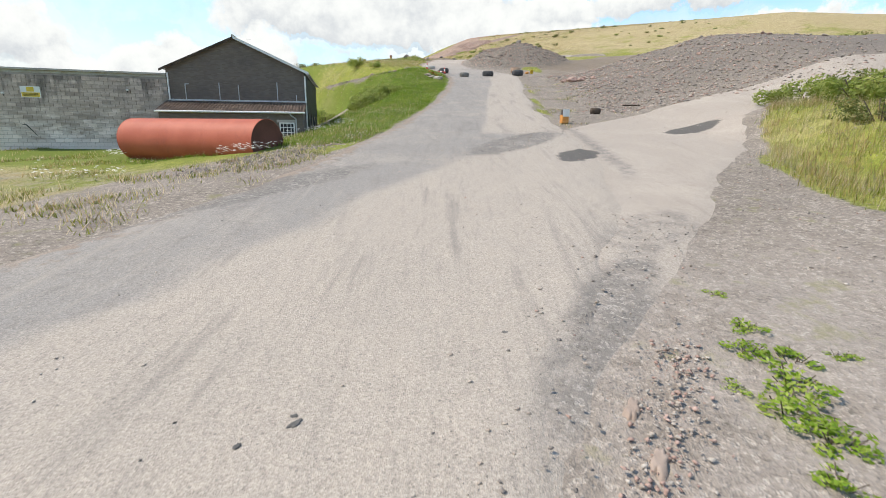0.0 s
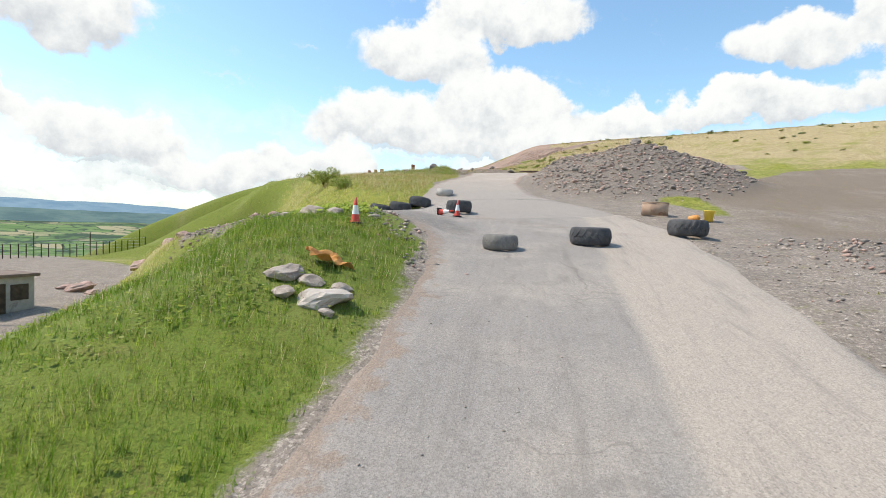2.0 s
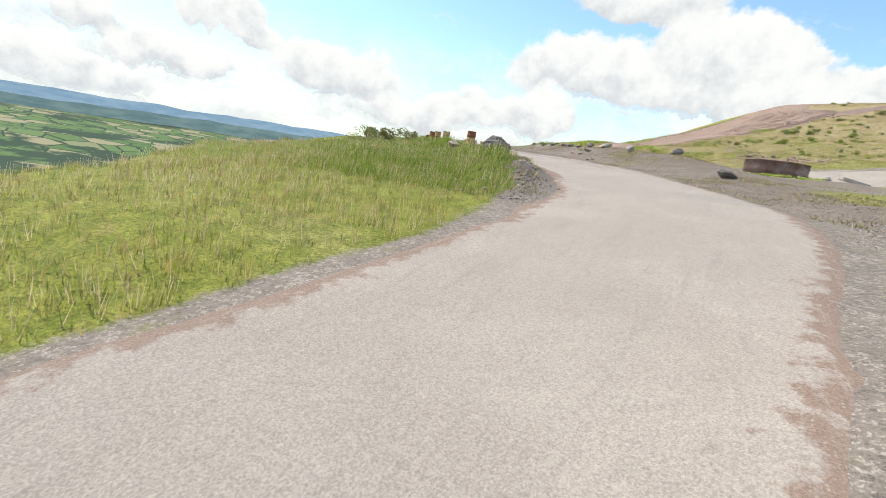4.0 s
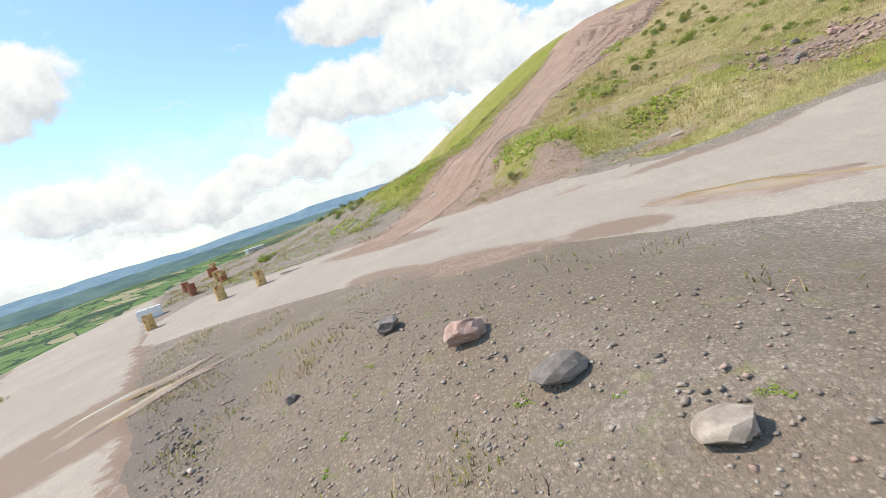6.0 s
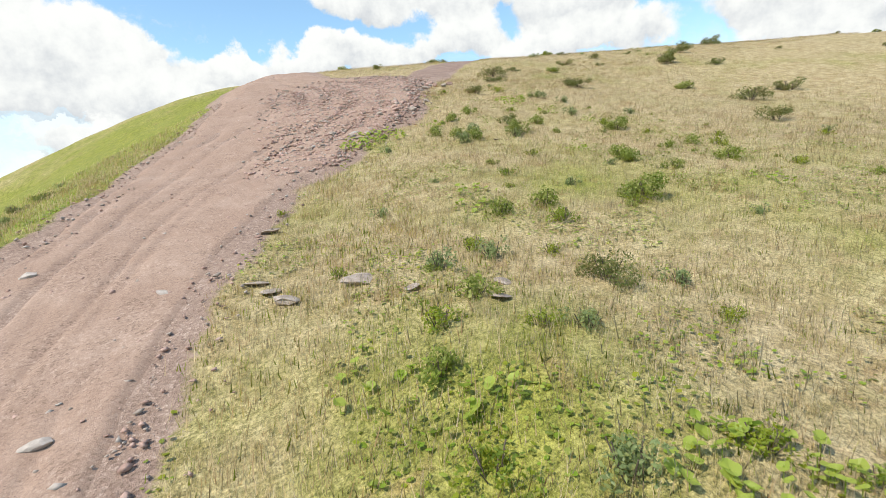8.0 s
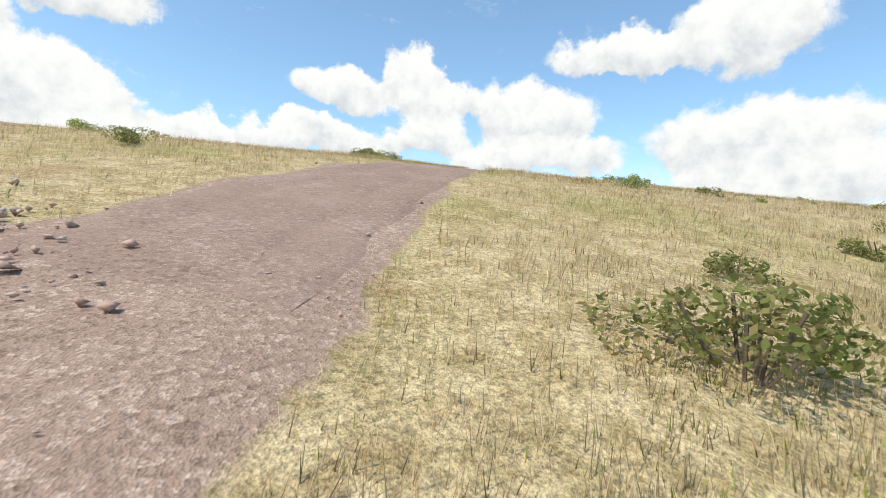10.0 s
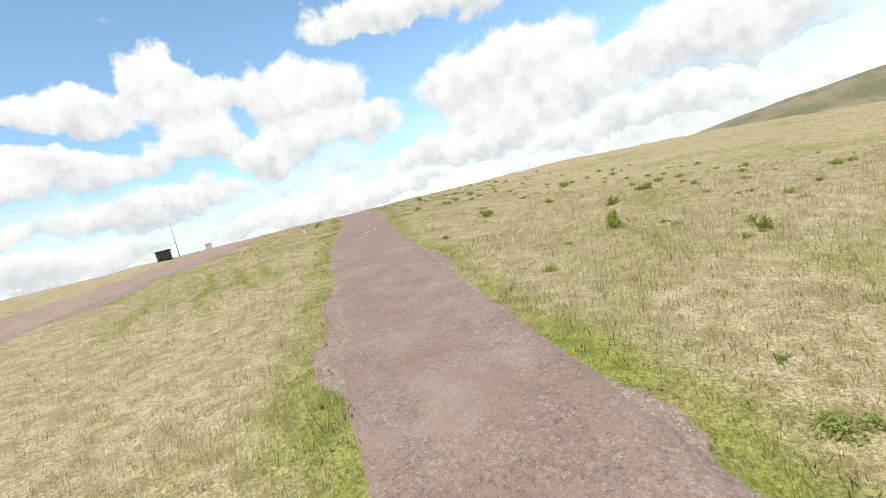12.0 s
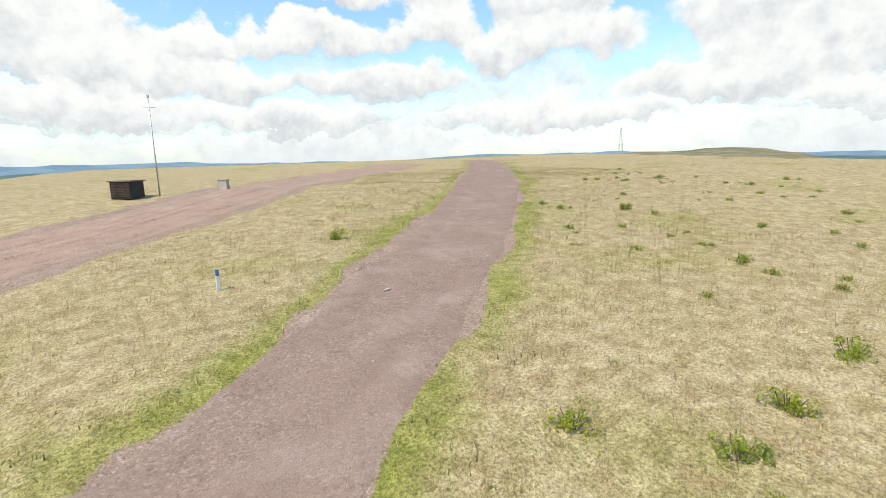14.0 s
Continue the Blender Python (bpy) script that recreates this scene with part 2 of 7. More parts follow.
    z += 0.38 * (step(-0.25, 0.25, y - scarp) * step(4.5, 0.5, y - scarp)) * step(-6.5, -4, x) * step(5, 2, x)
    # scooped hollow in the foot of the hill
    z -= 1.0 * bell(x - 6.5, 3.2) * bell(y - 131.5, 2.6)
    # the western edge falls to the valley
    edge = np.interp(y, [-60, 60, 84, 92, 104, 120, 160, 200, 260, 400], [-64, -60, -56, -34, -33, -34, -32, -10, 50, 90])
    out = np.clip(edge - x, 0, None)
    z = np.maximum(z - 0.45 * out * out / (out + 20), np.minimum(z, -110))
    far = np.hypot(x - 20, y - 110)
    z = z - step(330, 800, far) * (z + 110)
    # the moor beyond the plateau, and hills along the horizon
    z = z + 144 * step(1.0, 0.45, np.hypot((x - 1290) / 620, (y - 900) / 600)) * (1 + 0.03 * rough_at(x, y, 160, 5, 3))
    z = z + 186 * bell(x - 900, 330) * bell(y + 20, 850) * step(560, 290, y) * (1 + 0.03 * rough_at(x, y, 120, 6, 2))
    swell = 0.5 + 0.5 * rough_at(x, y, 900, 7, 3)
    return UNIT * (z + step(1200, 2800, far) * (50 + 62 * swell) + step(600, 1200, far) * 12 * rough_at(x, y, 420, 3, 3))


def bare_at(x, y):
    """0 on turf, 1 on driven or tipped ground."""
    roads = np.minimum.reduce([beside(l, x, y) for l in (LOWER, BRANCH, UPPER, WEST, RIDGE, YARD, RAMP, TRACK)])
    return step(0.5, -0.3, roads)


def land(x, y):
    """The ground as it lies, with its small relief."""
    x, y = np.asarray(x, float), np.asarray(y, float)
    near = step(560, 280, np.hypot(x - 28, y - 150))
    turf = 1 - bare_at(x, y)
    return height(x, y) + near * turf * (0.22 * rough_at(x, y, 5.0, 11, 3) + 0.05 * rough_at(x, y, 1.2, 5, 2)) + near * 0.025 * rough_at(x, y, 2.5, 9, 2)


def zones(x, y):
    """Cover of the ground: grey gravel, red earth, dry grass, field."""
    wob = 0.9 * rough_at(x, y, 4.0, 21, 3)
    x, y = x / UNIT, y / UNIT
    b = lambda line: beside(line, x * UNIT, y * UNIT) / UNIT + wob
    d = x - road_x(y)
    scree = step(3.0, 4.2, d) * step(58, 52, y + wob) * step(11, 20, y + 0.4 * np.clip(11 - x, -14, 0)) + step(7.8, 6.6, np.hypot((x - 10.2) / 1.0, (y - 73) / 1.15) + wob)
    banks = np.where(d > 0, step(5.2, 3.4, b(UPPER)), step(1.9, 1.0, b(UPPER))) * step(52, 60, y) * (1 - step(-2.5, -4.2, d) * step(60, 66, y) * step(88, 82, y))
    flats = step(1.2, -0.4, b(YARD)) + step(0.9, 0.2, b(WEST)) + step(0.2, -0.3, b(LOWER) - 0.8 * wob) + step(1.6, 0.2, b(BRANCH))
    last = np.interp(x, [-60, -30, -20, -8], [92, 80, 60, 46])
    apron = step(-9.5, -8.0, d + wob) * step(16, 12, y) * step(16, 13, x + wob) + step(-11, -13, d + wob) * step(18, 40, y) * step(3, -3, y - last) * step(-62, -56, x)
    between_roads = bell(0.79 * (x + 4) + 0.61 * (y - 112), 6.0) * step(-20, -12, -0.61 * (x + 6) + 0.79 * (y - 110.5))
    turfed = step(7.2, 8.2, x + 0.6 * wob) * step(24, 21, y - 0.25 * (x - 10)) * step(-6, -3, y) * step(0.2, 0.8, b(BRANCH) - 0.5 * wob)
    terrace = step(11.0, 12.5, x + wob) * step(54, 57, y) * step(2, 0, y - np.interp(x, [12.4, 24, 36, 60], [66.4, 81, 90, 95]) + 2 * wob) * step(60, 45, x)
    scuffed = 0.7 * bell(x + 3.5, 3.5) * bell(y - 129.6, 1.2) + 0.8 * step(1.6, 0.2, np.abs(b(WEST) - 0.9)) * step(-0.3, -2, x) * step(66, 60, y) * (1 - step(0.8, 2.0, b(WEST)))
    worn_turf = 0.42 * step(-2.5, -4.5, x) * step(17, 14.5, y) * step(6, 9, y)
    grey = np.clip(worn_turf + scuffed + (1 - turfed) * (scree + terrace + banks + flats + apron + 1.4 * between_roads), 0, 1)
    red = np.clip(step(0.9, -0.3, b(RAMP)) + step(0.35, -0.2, b(TRACK)) + step(1.2, 0, b(RIDGE))
                  + 0.5 * bell(x + 11, 7) * bell(y - 131, 3.5) + bell(x - 6.5, 3.6) * bell(y - 131.8, 2.4) + 0.3 * step(1.8, 0.4, b(RAMP))
                  + 0.5 * bell(y - 134.6 + 0.12 * (x + 3), 0.5) * step(-6.5, -4, x) * step(5, 2, x) + 0.5 * bell(x + 5.2, 1.8) * bell(y - 141.5, 2.2) + 0.4 * bell(x + 5.6, 0.9) * bell(y - 138.4, 1.2)
                  + 0.75 * bell(x + 6.1, 0.9) * bell(y - 131.2, 2.0) + 0.6 * bell(x + 2.5, 2.5) * bell(y - 128.6, 0.9) + 0.8 * bell(x + 9.5, 1.8) * bell(y - 120.5, 2.2) + 0.6 * bell(x + 9.5, 1.6) * bell(y - 36, 5) + 0.4 * step(2.0, 0.3, b(YARD)) * step(-4, -14, x), 0, 1)
    s = 0.89 * y + 0.45 * x * step(40, 125, y)
    dry = np.clip(0.2 + 0.8 * worn_turf + step(108, 130, s) * 0.5 + step(140, 170, s) * 0.2 + 0.38 * rough_at(x, y, 9, 31, 3) + 0.35 * rough_at(x, y, 2.6, 37, 2), 0, 1)
    west = step(1.0, -2.0, x - np.interp(y, [p[1] for p in RAMP], [p[0] for p in RAMP]) + 3) * step(126, 132, y) * step(235, 210, y)
    away = step(170, 300, np.hypot(x - 40, y - 150))
    dry = np.clip(dry * (1 - 0.8 * west) * (1 - away) + 0.05 * away, 0, 1)
    green_verge = step(1.6, 0.5, b(TRACK)) * step(180, 190, y)
    dry = dry * (1 - 0.55 * green_verge)
    wheels = np.minimum.reduce([beside(a, x * UNIT, y * UNIT) for a in ARCS])
    dry = dry * (1 - 0.6 * step(0.3, 0.0, wheels))
    return grey, red, dry


# ---- materials ----
def surface(name, rough=0.9, metal=0.0):
    m = bpy.data.materials.new(name)
    m.use_nodes = True
    b = m.node_tree.nodes["Principled BSDF"]
    b.inputs["Roughness"].default_value, b.inputs["Metallic"].default_value = rough, metal
    b.inputs["Specular IOR Level"].default_value = 0.3
    return m, m.node_tree, b


def bump(tree, b, value, strength, distance):
    n = tree.nodes.new("ShaderNodeBump")
    n.inputs["Strength"].default_value, n.inputs["Distance"].default_value = strength, distance
    link(tree, value, n.inputs["Height"])
    link(tree, n.outputs[0], b.inputs["Normal"])


def where(tree):
    return tree.nodes.new("ShaderNodeNewGeometry").outputs["Position"]


def own(tree):
    return tree.nodes.new("ShaderNodeTexCoord").outputs["Object"]


def attribute(tree, name):
    n = tree.nodes.new("ShaderNodeAttribute")
    n.attribute_name = name
    return n.outputs["Fac"]


def stones(tree, vector, scale):
    n = tree.nodes.new("ShaderNodeTexVoronoi")
    n.inputs["Scale"].default_value = scale
    link(tree, vector, n.inputs["Vector"])
    return n.outputs["Distance"], n.outputs["Color"]


def worn(name, a, b_color, stain, scale=3.0, fine=30.0, rough=0.85, metal=0.0, depth=0.01, stain_at=(0.55, 0.75)):
    """A weathered surface: two tones, grain, and stains of a third."""
    m, t, b = surface(name, rough, metal)
    p = own(t)
    c = mix_node(t, between(t, noise_node(t, p, scale, 5), 0.35, 0.65), a, b_color)
    c = mix_node(t, between(t, noise_node(t, p, scale * 0.7, 6, 0.65, 0.6), *stain_at), c, stain)
    grain = noise_node(t, p, fine, 4, 0.6)
    c = mix_node(t, 0.5, c, mix_node(t, grain, (0.35, 0.35, 0.35), (0.75, 0.75, 0.75)), "OVERLAY")
    link(t, c, b.inputs["Base Color"])
    bump(t, b, grain, 0.5, depth)
    return m


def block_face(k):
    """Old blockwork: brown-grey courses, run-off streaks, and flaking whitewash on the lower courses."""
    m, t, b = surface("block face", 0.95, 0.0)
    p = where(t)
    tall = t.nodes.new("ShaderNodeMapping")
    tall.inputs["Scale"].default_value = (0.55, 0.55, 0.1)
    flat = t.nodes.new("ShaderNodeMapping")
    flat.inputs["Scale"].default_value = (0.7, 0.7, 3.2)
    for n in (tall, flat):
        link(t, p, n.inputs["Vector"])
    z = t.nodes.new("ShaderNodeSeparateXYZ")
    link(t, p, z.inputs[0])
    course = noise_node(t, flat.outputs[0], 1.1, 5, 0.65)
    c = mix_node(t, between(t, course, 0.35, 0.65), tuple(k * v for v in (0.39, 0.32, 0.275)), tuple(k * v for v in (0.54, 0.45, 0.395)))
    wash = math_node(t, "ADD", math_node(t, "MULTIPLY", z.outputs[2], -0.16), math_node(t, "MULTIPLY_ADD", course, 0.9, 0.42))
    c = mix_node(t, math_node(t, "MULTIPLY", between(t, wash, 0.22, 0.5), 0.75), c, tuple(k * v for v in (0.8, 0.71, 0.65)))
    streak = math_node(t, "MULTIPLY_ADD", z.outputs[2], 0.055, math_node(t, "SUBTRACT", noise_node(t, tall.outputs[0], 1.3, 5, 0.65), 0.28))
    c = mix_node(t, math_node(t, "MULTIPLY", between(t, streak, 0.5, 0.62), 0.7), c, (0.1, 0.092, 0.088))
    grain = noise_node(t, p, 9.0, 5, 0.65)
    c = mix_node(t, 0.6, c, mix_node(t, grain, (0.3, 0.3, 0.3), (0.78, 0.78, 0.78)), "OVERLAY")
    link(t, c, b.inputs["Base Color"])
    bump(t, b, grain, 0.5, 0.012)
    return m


def gravel_colors(t, p, dark, mid, pale):
    d1, c1 = stones(t, p, 14.0)
    d2, c2 = stones(t, p, 42.0)
    tone = t.nodes.new("ShaderNodeSeparateColor")
    link(t, c1, tone.inputs[0])
    tone2 = t.nodes.new("ShaderNodeSeparateColor")
    link(t, c2, tone2.inputs[0])
    grain = math_node(t, "MULTIPLY_ADD", tone.outputs[0], 0.4, math_node(t, "MULTIPLY_ADD", tone2.outputs[0], 0.35, math_node(t, "MULTIPLY", noise_node(t, p, 0.9, 6, 0.6), 0.55)))
    c = mix_node(t, between(t, grain, 0.25, 0.62), dark, mid)
    c = mix_node(t, between(t, grain, 0.72, 1.0), c, pale)
    return c, math_node(t, "MULTIPLY_ADD", d1, 0.6, math_node(t, "MULTIPLY", d2, 0.4))


def ground_material():
    m, t, b = surface("turf and gravel", 0.95)
    p = where(t)
    grey, red, dry = attribute(t, "grey"), attribute(t, "red"), attribute(t, "dry")
    n1, n2, n3 = noise_node(t, p, 0.16, 5, 0.6), noise_node(t, p, 1.6, 5, 0.65), noise_node(t, p, 11.0, 4, 0.65)
    green = mix_node(t, between(t, n2, 0.3, 0.7), (0.14, 0.165, 0.02), (0.27, 0.27, 0.05))
    straw = mix_node(t, between(t, n2, 0.3, 0.7), (0.28, 0.215, 0.1), (0.46, 0.375, 0.22))
    dryness = math_node(t, "ADD", dry, math_node(t, "MULTIPLY_ADD", n1, 1.1, math_node(t, "MULTIPLY_ADD", n3, 0.5, -0.8)))
    turf = mix_node(t, between(t, dryness, 0.12, 0.95), green, straw)
    turf = mix_node(t, math_node(t, "MULTIPLY", between(t, noise_node(t, p, 0.7, 4, 0.6, 0.8), 0.55, 0.72), 0.5), turf, (0.27, 0.17, 0.085))
    n4 = noise_node(t, p, 34.0, 3, 0.7)
    turf = mix_node(t, 0.85, turf, mix_node(t, between(t, math_node(t, "MULTIPLY_ADD", n3, 0.6, math_node(t, "MULTIPLY", n4, 0.6)), 0.4, 0.8), (0.16, 0.16, 0.16), (0.86, 0.86, 0.84)), "OVERLAY")
    turf = mix_node(t, between(t, math_node(t, "ADD", n2, math_node(t, "MULTIPLY", n3, 0.4)), 0.88, 1.0), turf, (0.14, 0.1, 0.065))
    turf = mix_node(t, math_node(t, "MULTIPLY", attribute(t, "lush"), between(t, math_node(t, "MULTIPLY_ADD", n3, 0.5, math_node(t, "MULTIPLY", n2, 0.5)), 0.25, 0.7)), turf, mix_node(t, n3, (0.045, 0.085, 0.008), (0.13, 0.2, 0.02)))
    gr, gh = gravel_colors(t, p, (0.125, 0.105, 0.086), (0.245, 0.205, 0.168), (0.46, 0.395, 0.33))
    gr = mix_node(t, math_node(t, "MULTIPLY", attribute(t, "earthy"), between(t, n1, 0.3, 0.55)), gr, mix_node(t, between(t, gh, 0.1, 0.5), (0.46, 0.355, 0.255), (0.18, 0.138, 0.1)))
    gr = mix_node(t, math_node(t, "MULTIPLY", attribute(t, "dusty"), between(t, math_node(t, "MULTIPLY_ADD", n2, 0.6, math_node(t, "MULTIPLY", n3, 0.5)), 0.35, 0.7)), gr, (0.43, 0.37, 0.32))
    gr = mix_node(t, math_node(t, "MULTIPLY", between(t, n2, 0.56, 0.72), 0.55), gr, (0.21, 0.2, 0.075))
    gr = mix_node(t, math_node(t, "MULTIPLY", attribute(t, "tipped"), 0.6), gr, mix_node(t, between(t, gh, 0.1, 0.45), (0.05, 0.043, 0.038), (0.16, 0.135, 0.115)))
    rd, rh = gravel_colors(t, p, (0.17, 0.112, 0.084), (0.3, 0.212, 0.162), (0.48, 0.37, 0.3))
    ragged = math_node(t, "MULTIPLY_ADD", n2, 0.7, math_node(t, "MULTIPLY_ADD", n3, 0.5, -0.6))
    here_red = between(t, math_node(t, "ADD", red, ragged), 0.35, 0.6)
    here_grey = between(t, math_node(t, "ADD", grey, ragged), 0.35, 0.6)
    c = mix_node(t, here_grey, turf, gr)
    c = mix_node(t, here_red, c, rd)
    # fields and hedges of the valley
    field = attribute(t, "field")
    f = t.nodes.new("ShaderNodeTexVoronoi")
    f.inputs["Scale"].default_value = 0.0075
    flat = t.nodes.new("ShaderNodeMapping")
    flat.inputs["Scale"].default_value = (1, 1.4, 0)
    link(t, p, flat.inputs["Vector"])
    link(t, flat.outputs[0], f.inputs["Vector"])
    hedge = t.nodes.new("ShaderNodeTexVoronoi")
    hedge.feature = "DISTANCE_TO_EDGE"
    hedge.inputs["Scale"].default_value = 0.0075
    link(t, flat.outputs[0], hedge.inputs["Vector"])
    pick = t.nodes.new("ShaderNodeSeparateColor")
    link(t, f.outputs["Color"], pick.inputs[0])
    fc = mix_node(t, pick.outputs[0], (0.075, 0.15, 0.035), (0.13, 0.2, 0.06))
    fc = mix_node(t, between(t, pick.outputs[1], 0.72, 0.8), fc, (0.3, 0.27, 0.15))
    woods = math_node(t, "MAXIMUM", between(t, noise_node(t, p, 0.0035, 5, 0.6), 0.52, 0.58),
                      math_node(t, "SUBTRACT", 1.0, between(t, math_node(t, "ADD", hedge.outputs["Distance"], math_node(t, "MULTIPLY", noise_node(t, p, 0.05, 4), 0.05)), 0.05, 0.075)))
    fc = mix_node(t, woods, fc, (0.025, 0.055, 0.025))
    moor = mix_node(t, between(t, noise_node(t, p, 0.012, 6, 0.65), 0.42, 0.6), (0.15, 0.145, 0.07), (0.25, 0.205, 0.125))
    c = mix_node(t, attribute(t, "moor"), c, moor)
    c = mix_node(t, field, c, fc)
    link(t, c, b.inputs["Base Color"])
    bump(t, b, math_node(t, "ADD", math_node(t, "MULTIPLY", gh, 0.6), n3), 0.7, 0.06)
    return m


def road_material(name, dark, mid, pale, patch, dust, rocky=0.0, lane=None, cracks=0.0):
    m, t, b = surface(name, 0.92)
    p = where(t)
    d2, c2 = stones(t, p, 55.0)
    tone = t.nodes.new("ShaderNodeSeparateColor")
    link(t, c2, tone.inputs[0])
    n1, n2, n3 = noise_node(t, p, 0.35, 5, 0.62, 0.4), noise_node(t, p, 2.2, 5, 0.65), noise_node(t, p, 24, 3, 0.6)
    side = attribute(t, "side")
    along = t.nodes.new("ShaderNodeMapping")
    along.inputs["Scale"].default_value = (2.6, 0.25, 1)
    link(t, p, along.inputs["Vector"])
    streak = noise_node(t, along.outputs[0], 1.0, 6, 0.7, 0.8)
    c = mix_node(t, math_node(t, "MULTIPLY", between(t, n1, 0.42, 0.72), 0.55), mid, pale)
    c = mix_node(t, math_node(t, "MULTIPLY", between(t, streak, 0.5, 0.75), 0.4), c, dark)
    c = mix_node(t, math_node(t, "MULTIPLY", between(t, n2, 0.6, 0.75), 0.5), c, patch)
    c = mix_node(t, math_node(t, "MULTIPLY", between(t, math_node(t, "MULTIPLY_ADD", n2, 0.5, side), 1.06, 1.14), 0.85), c, dust)
    c = mix_node(t, math_node(t, "MULTIPLY", attribute(t, "slab"), math_node(t, "MULTIPLY_ADD", n2, 0.5, 0.6)), c, lane or pale)
    d3, c3 = stones(t, p, 16.0)
    chips = t.nodes.new("ShaderNodeSeparateColor")
    link(t, c3, chips.inputs[0])
    chip = math_node(t, "MULTIPLY", math_node(t, "SUBTRACT", 1.0, between(t, d3, 0.18, 0.34)), between(t, chips.outputs[0], 0.62, 0.66))
    c = mix_node(t, math_node(t, "MULTIPLY", chip, 0.75), c, mix_node(t, chips.outputs[1], dark, pale))
    worn_through = between(t, noise_node(t, along.outputs[0], 3.2, 5, 0.7), 0.52, 0.66)
    c = mix_node(t, math_node(t, "MULTIPLY", worn_through, 0.45), c, mix_node(t, n3, dark, pale))
    c = mix_node(t, 0.66, c, mix_node(t, math_node(t, "MULTIPLY_ADD", tone.outputs[0], 0.55, math_node(t, "MULTIPLY", n3, 0.5)), (0.18, 0.18, 0.18), (0.82, 0.82, 0.82)), "OVERLAY")
    # loose gravel, damp earth and oil, each with ragged edges
    rag = math_node(t, "MULTIPLY_ADD", n2, 0.9, math_node(t, "MULTIPLY_ADD", n3, 0.55, -0.72))
    loose, loose_h = gravel_colors(t, p, (0.1, 0.09, 0.08), (0.2, 0.18, 0.16), (0.4, 0.36, 0.32))
    c = mix_node(t, math_node(t, "MULTIPLY", between(t, math_node(t, "ADD", attribute(t, "grit"), rag), 0.3, 0.75), 0.85), c, loose)
    earth = mix_node(t, n3, (0.19, 0.128, 0.092), (0.31, 0.225, 0.17))
    c = mix_node(t, math_node(t, "MULTIPLY", between(t, math_node(t, "ADD", attribute(t, "mud"), rag), 0.3, 0.7), 0.85), c, earth)
    c = mix_node(t, math_node(t, "MULTIPLY", between(t, math_node(t, "MULTIPLY_ADD", rag, 1.3, attribute(t, "tar")), 0.42, 0.62), 0.88), c, mix_node(t, n3, (0.04, 0.038, 0.036), (0.12, 0.11, 0.1)))
    if cracks:
        warp = t.nodes.new("ShaderNodeVectorMath")
        warp.operation = "MULTIPLY_ADD"
        shift = t.nodes.new("ShaderNodeTexNoise")
        shift.inputs["Scale"].default_value, shift.inputs["Detail"].default_value = 0.9, 5.0
        link(t, p, shift.inputs["Vector"])
        link(t, shift.outputs["Color"], warp.inputs[0])
        warp.inputs[1].default_value = (1.6, 1.6, 0)
        link(t, p, warp.inputs[2])
        net = t.nodes.new("ShaderNodeTexVoronoi")
        net.feature = "DISTANCE_TO_EDGE"
        net.inputs["Scale"].default_value = 0.32
        link(t, warp.outputs[0], net.inputs["Vector"])
        line = math_node(t, "SUBTRACT", 1.0, between(t, net.outputs["Distance"], 0.002, 0.011))
        line = math_node(t, "MULTIPLY", line, between(t, n1, 0.42, 0.6))
        bare = math_node(t, "SUBTRACT", 1.0, attribute(t, "slab"))
        c = mix_node(t, math_node(t, "MULTIPLY", math_node(t, "MULTIPLY", line, bare), cracks), c, tuple(0.55 * v for v in dark))
        stain = between(t, noise_node(t, p, 0.8, 6, 0.7, 1.0), 0.56, 0.66)
        c = mix_node(t, math_node(t, "MULTIPLY", math_node(t, "MULTIPLY", stain, bare), 0.4), c, dark)
        ruts = t.nodes.new("ShaderNodeMapping")
        ruts.inputs["Scale"].default_value, ruts.inputs["Rotation"].default_value = (1.5, 0.09, 1), (0, 0, -0.08)
        link(t, p, ruts.inputs["Vector"])
        worn_lane = noise_node(t, ruts.outputs[0], 1.0, 6, 0.7, 0.6)
        c = mix_node(t, math_node(t, "MULTIPLY", between(t, worn_lane, 0.52, 0.7), 0.45), c, dark)
        c = mix_node(t, math_node(t, "MULTIPLY", math_node(t, "SUBTRACT", 1.0, between(t, worn_lane, 0.3, 0.44)), 0.4), c, pale)
    if rocky:
        gravel, gh = gravel_colors(t, p, tuple(0.6 * v for v in dark), mid, pale)
        c = mix_node(t, math_node(t, "MULTIPLY", between(t, noise_node(t, p, 0.5, 5, 0.65), 0.3, 0.6), rocky), c, gravel)
    link(t, c, b.inputs["Base Color"])
    bump(t, b, math_node(t, "ADD", math_node(t, "MULTIPLY", d2, 0.5), math_node(t, "ADD", n2, n3)), 0.6, 0.022)
    return m


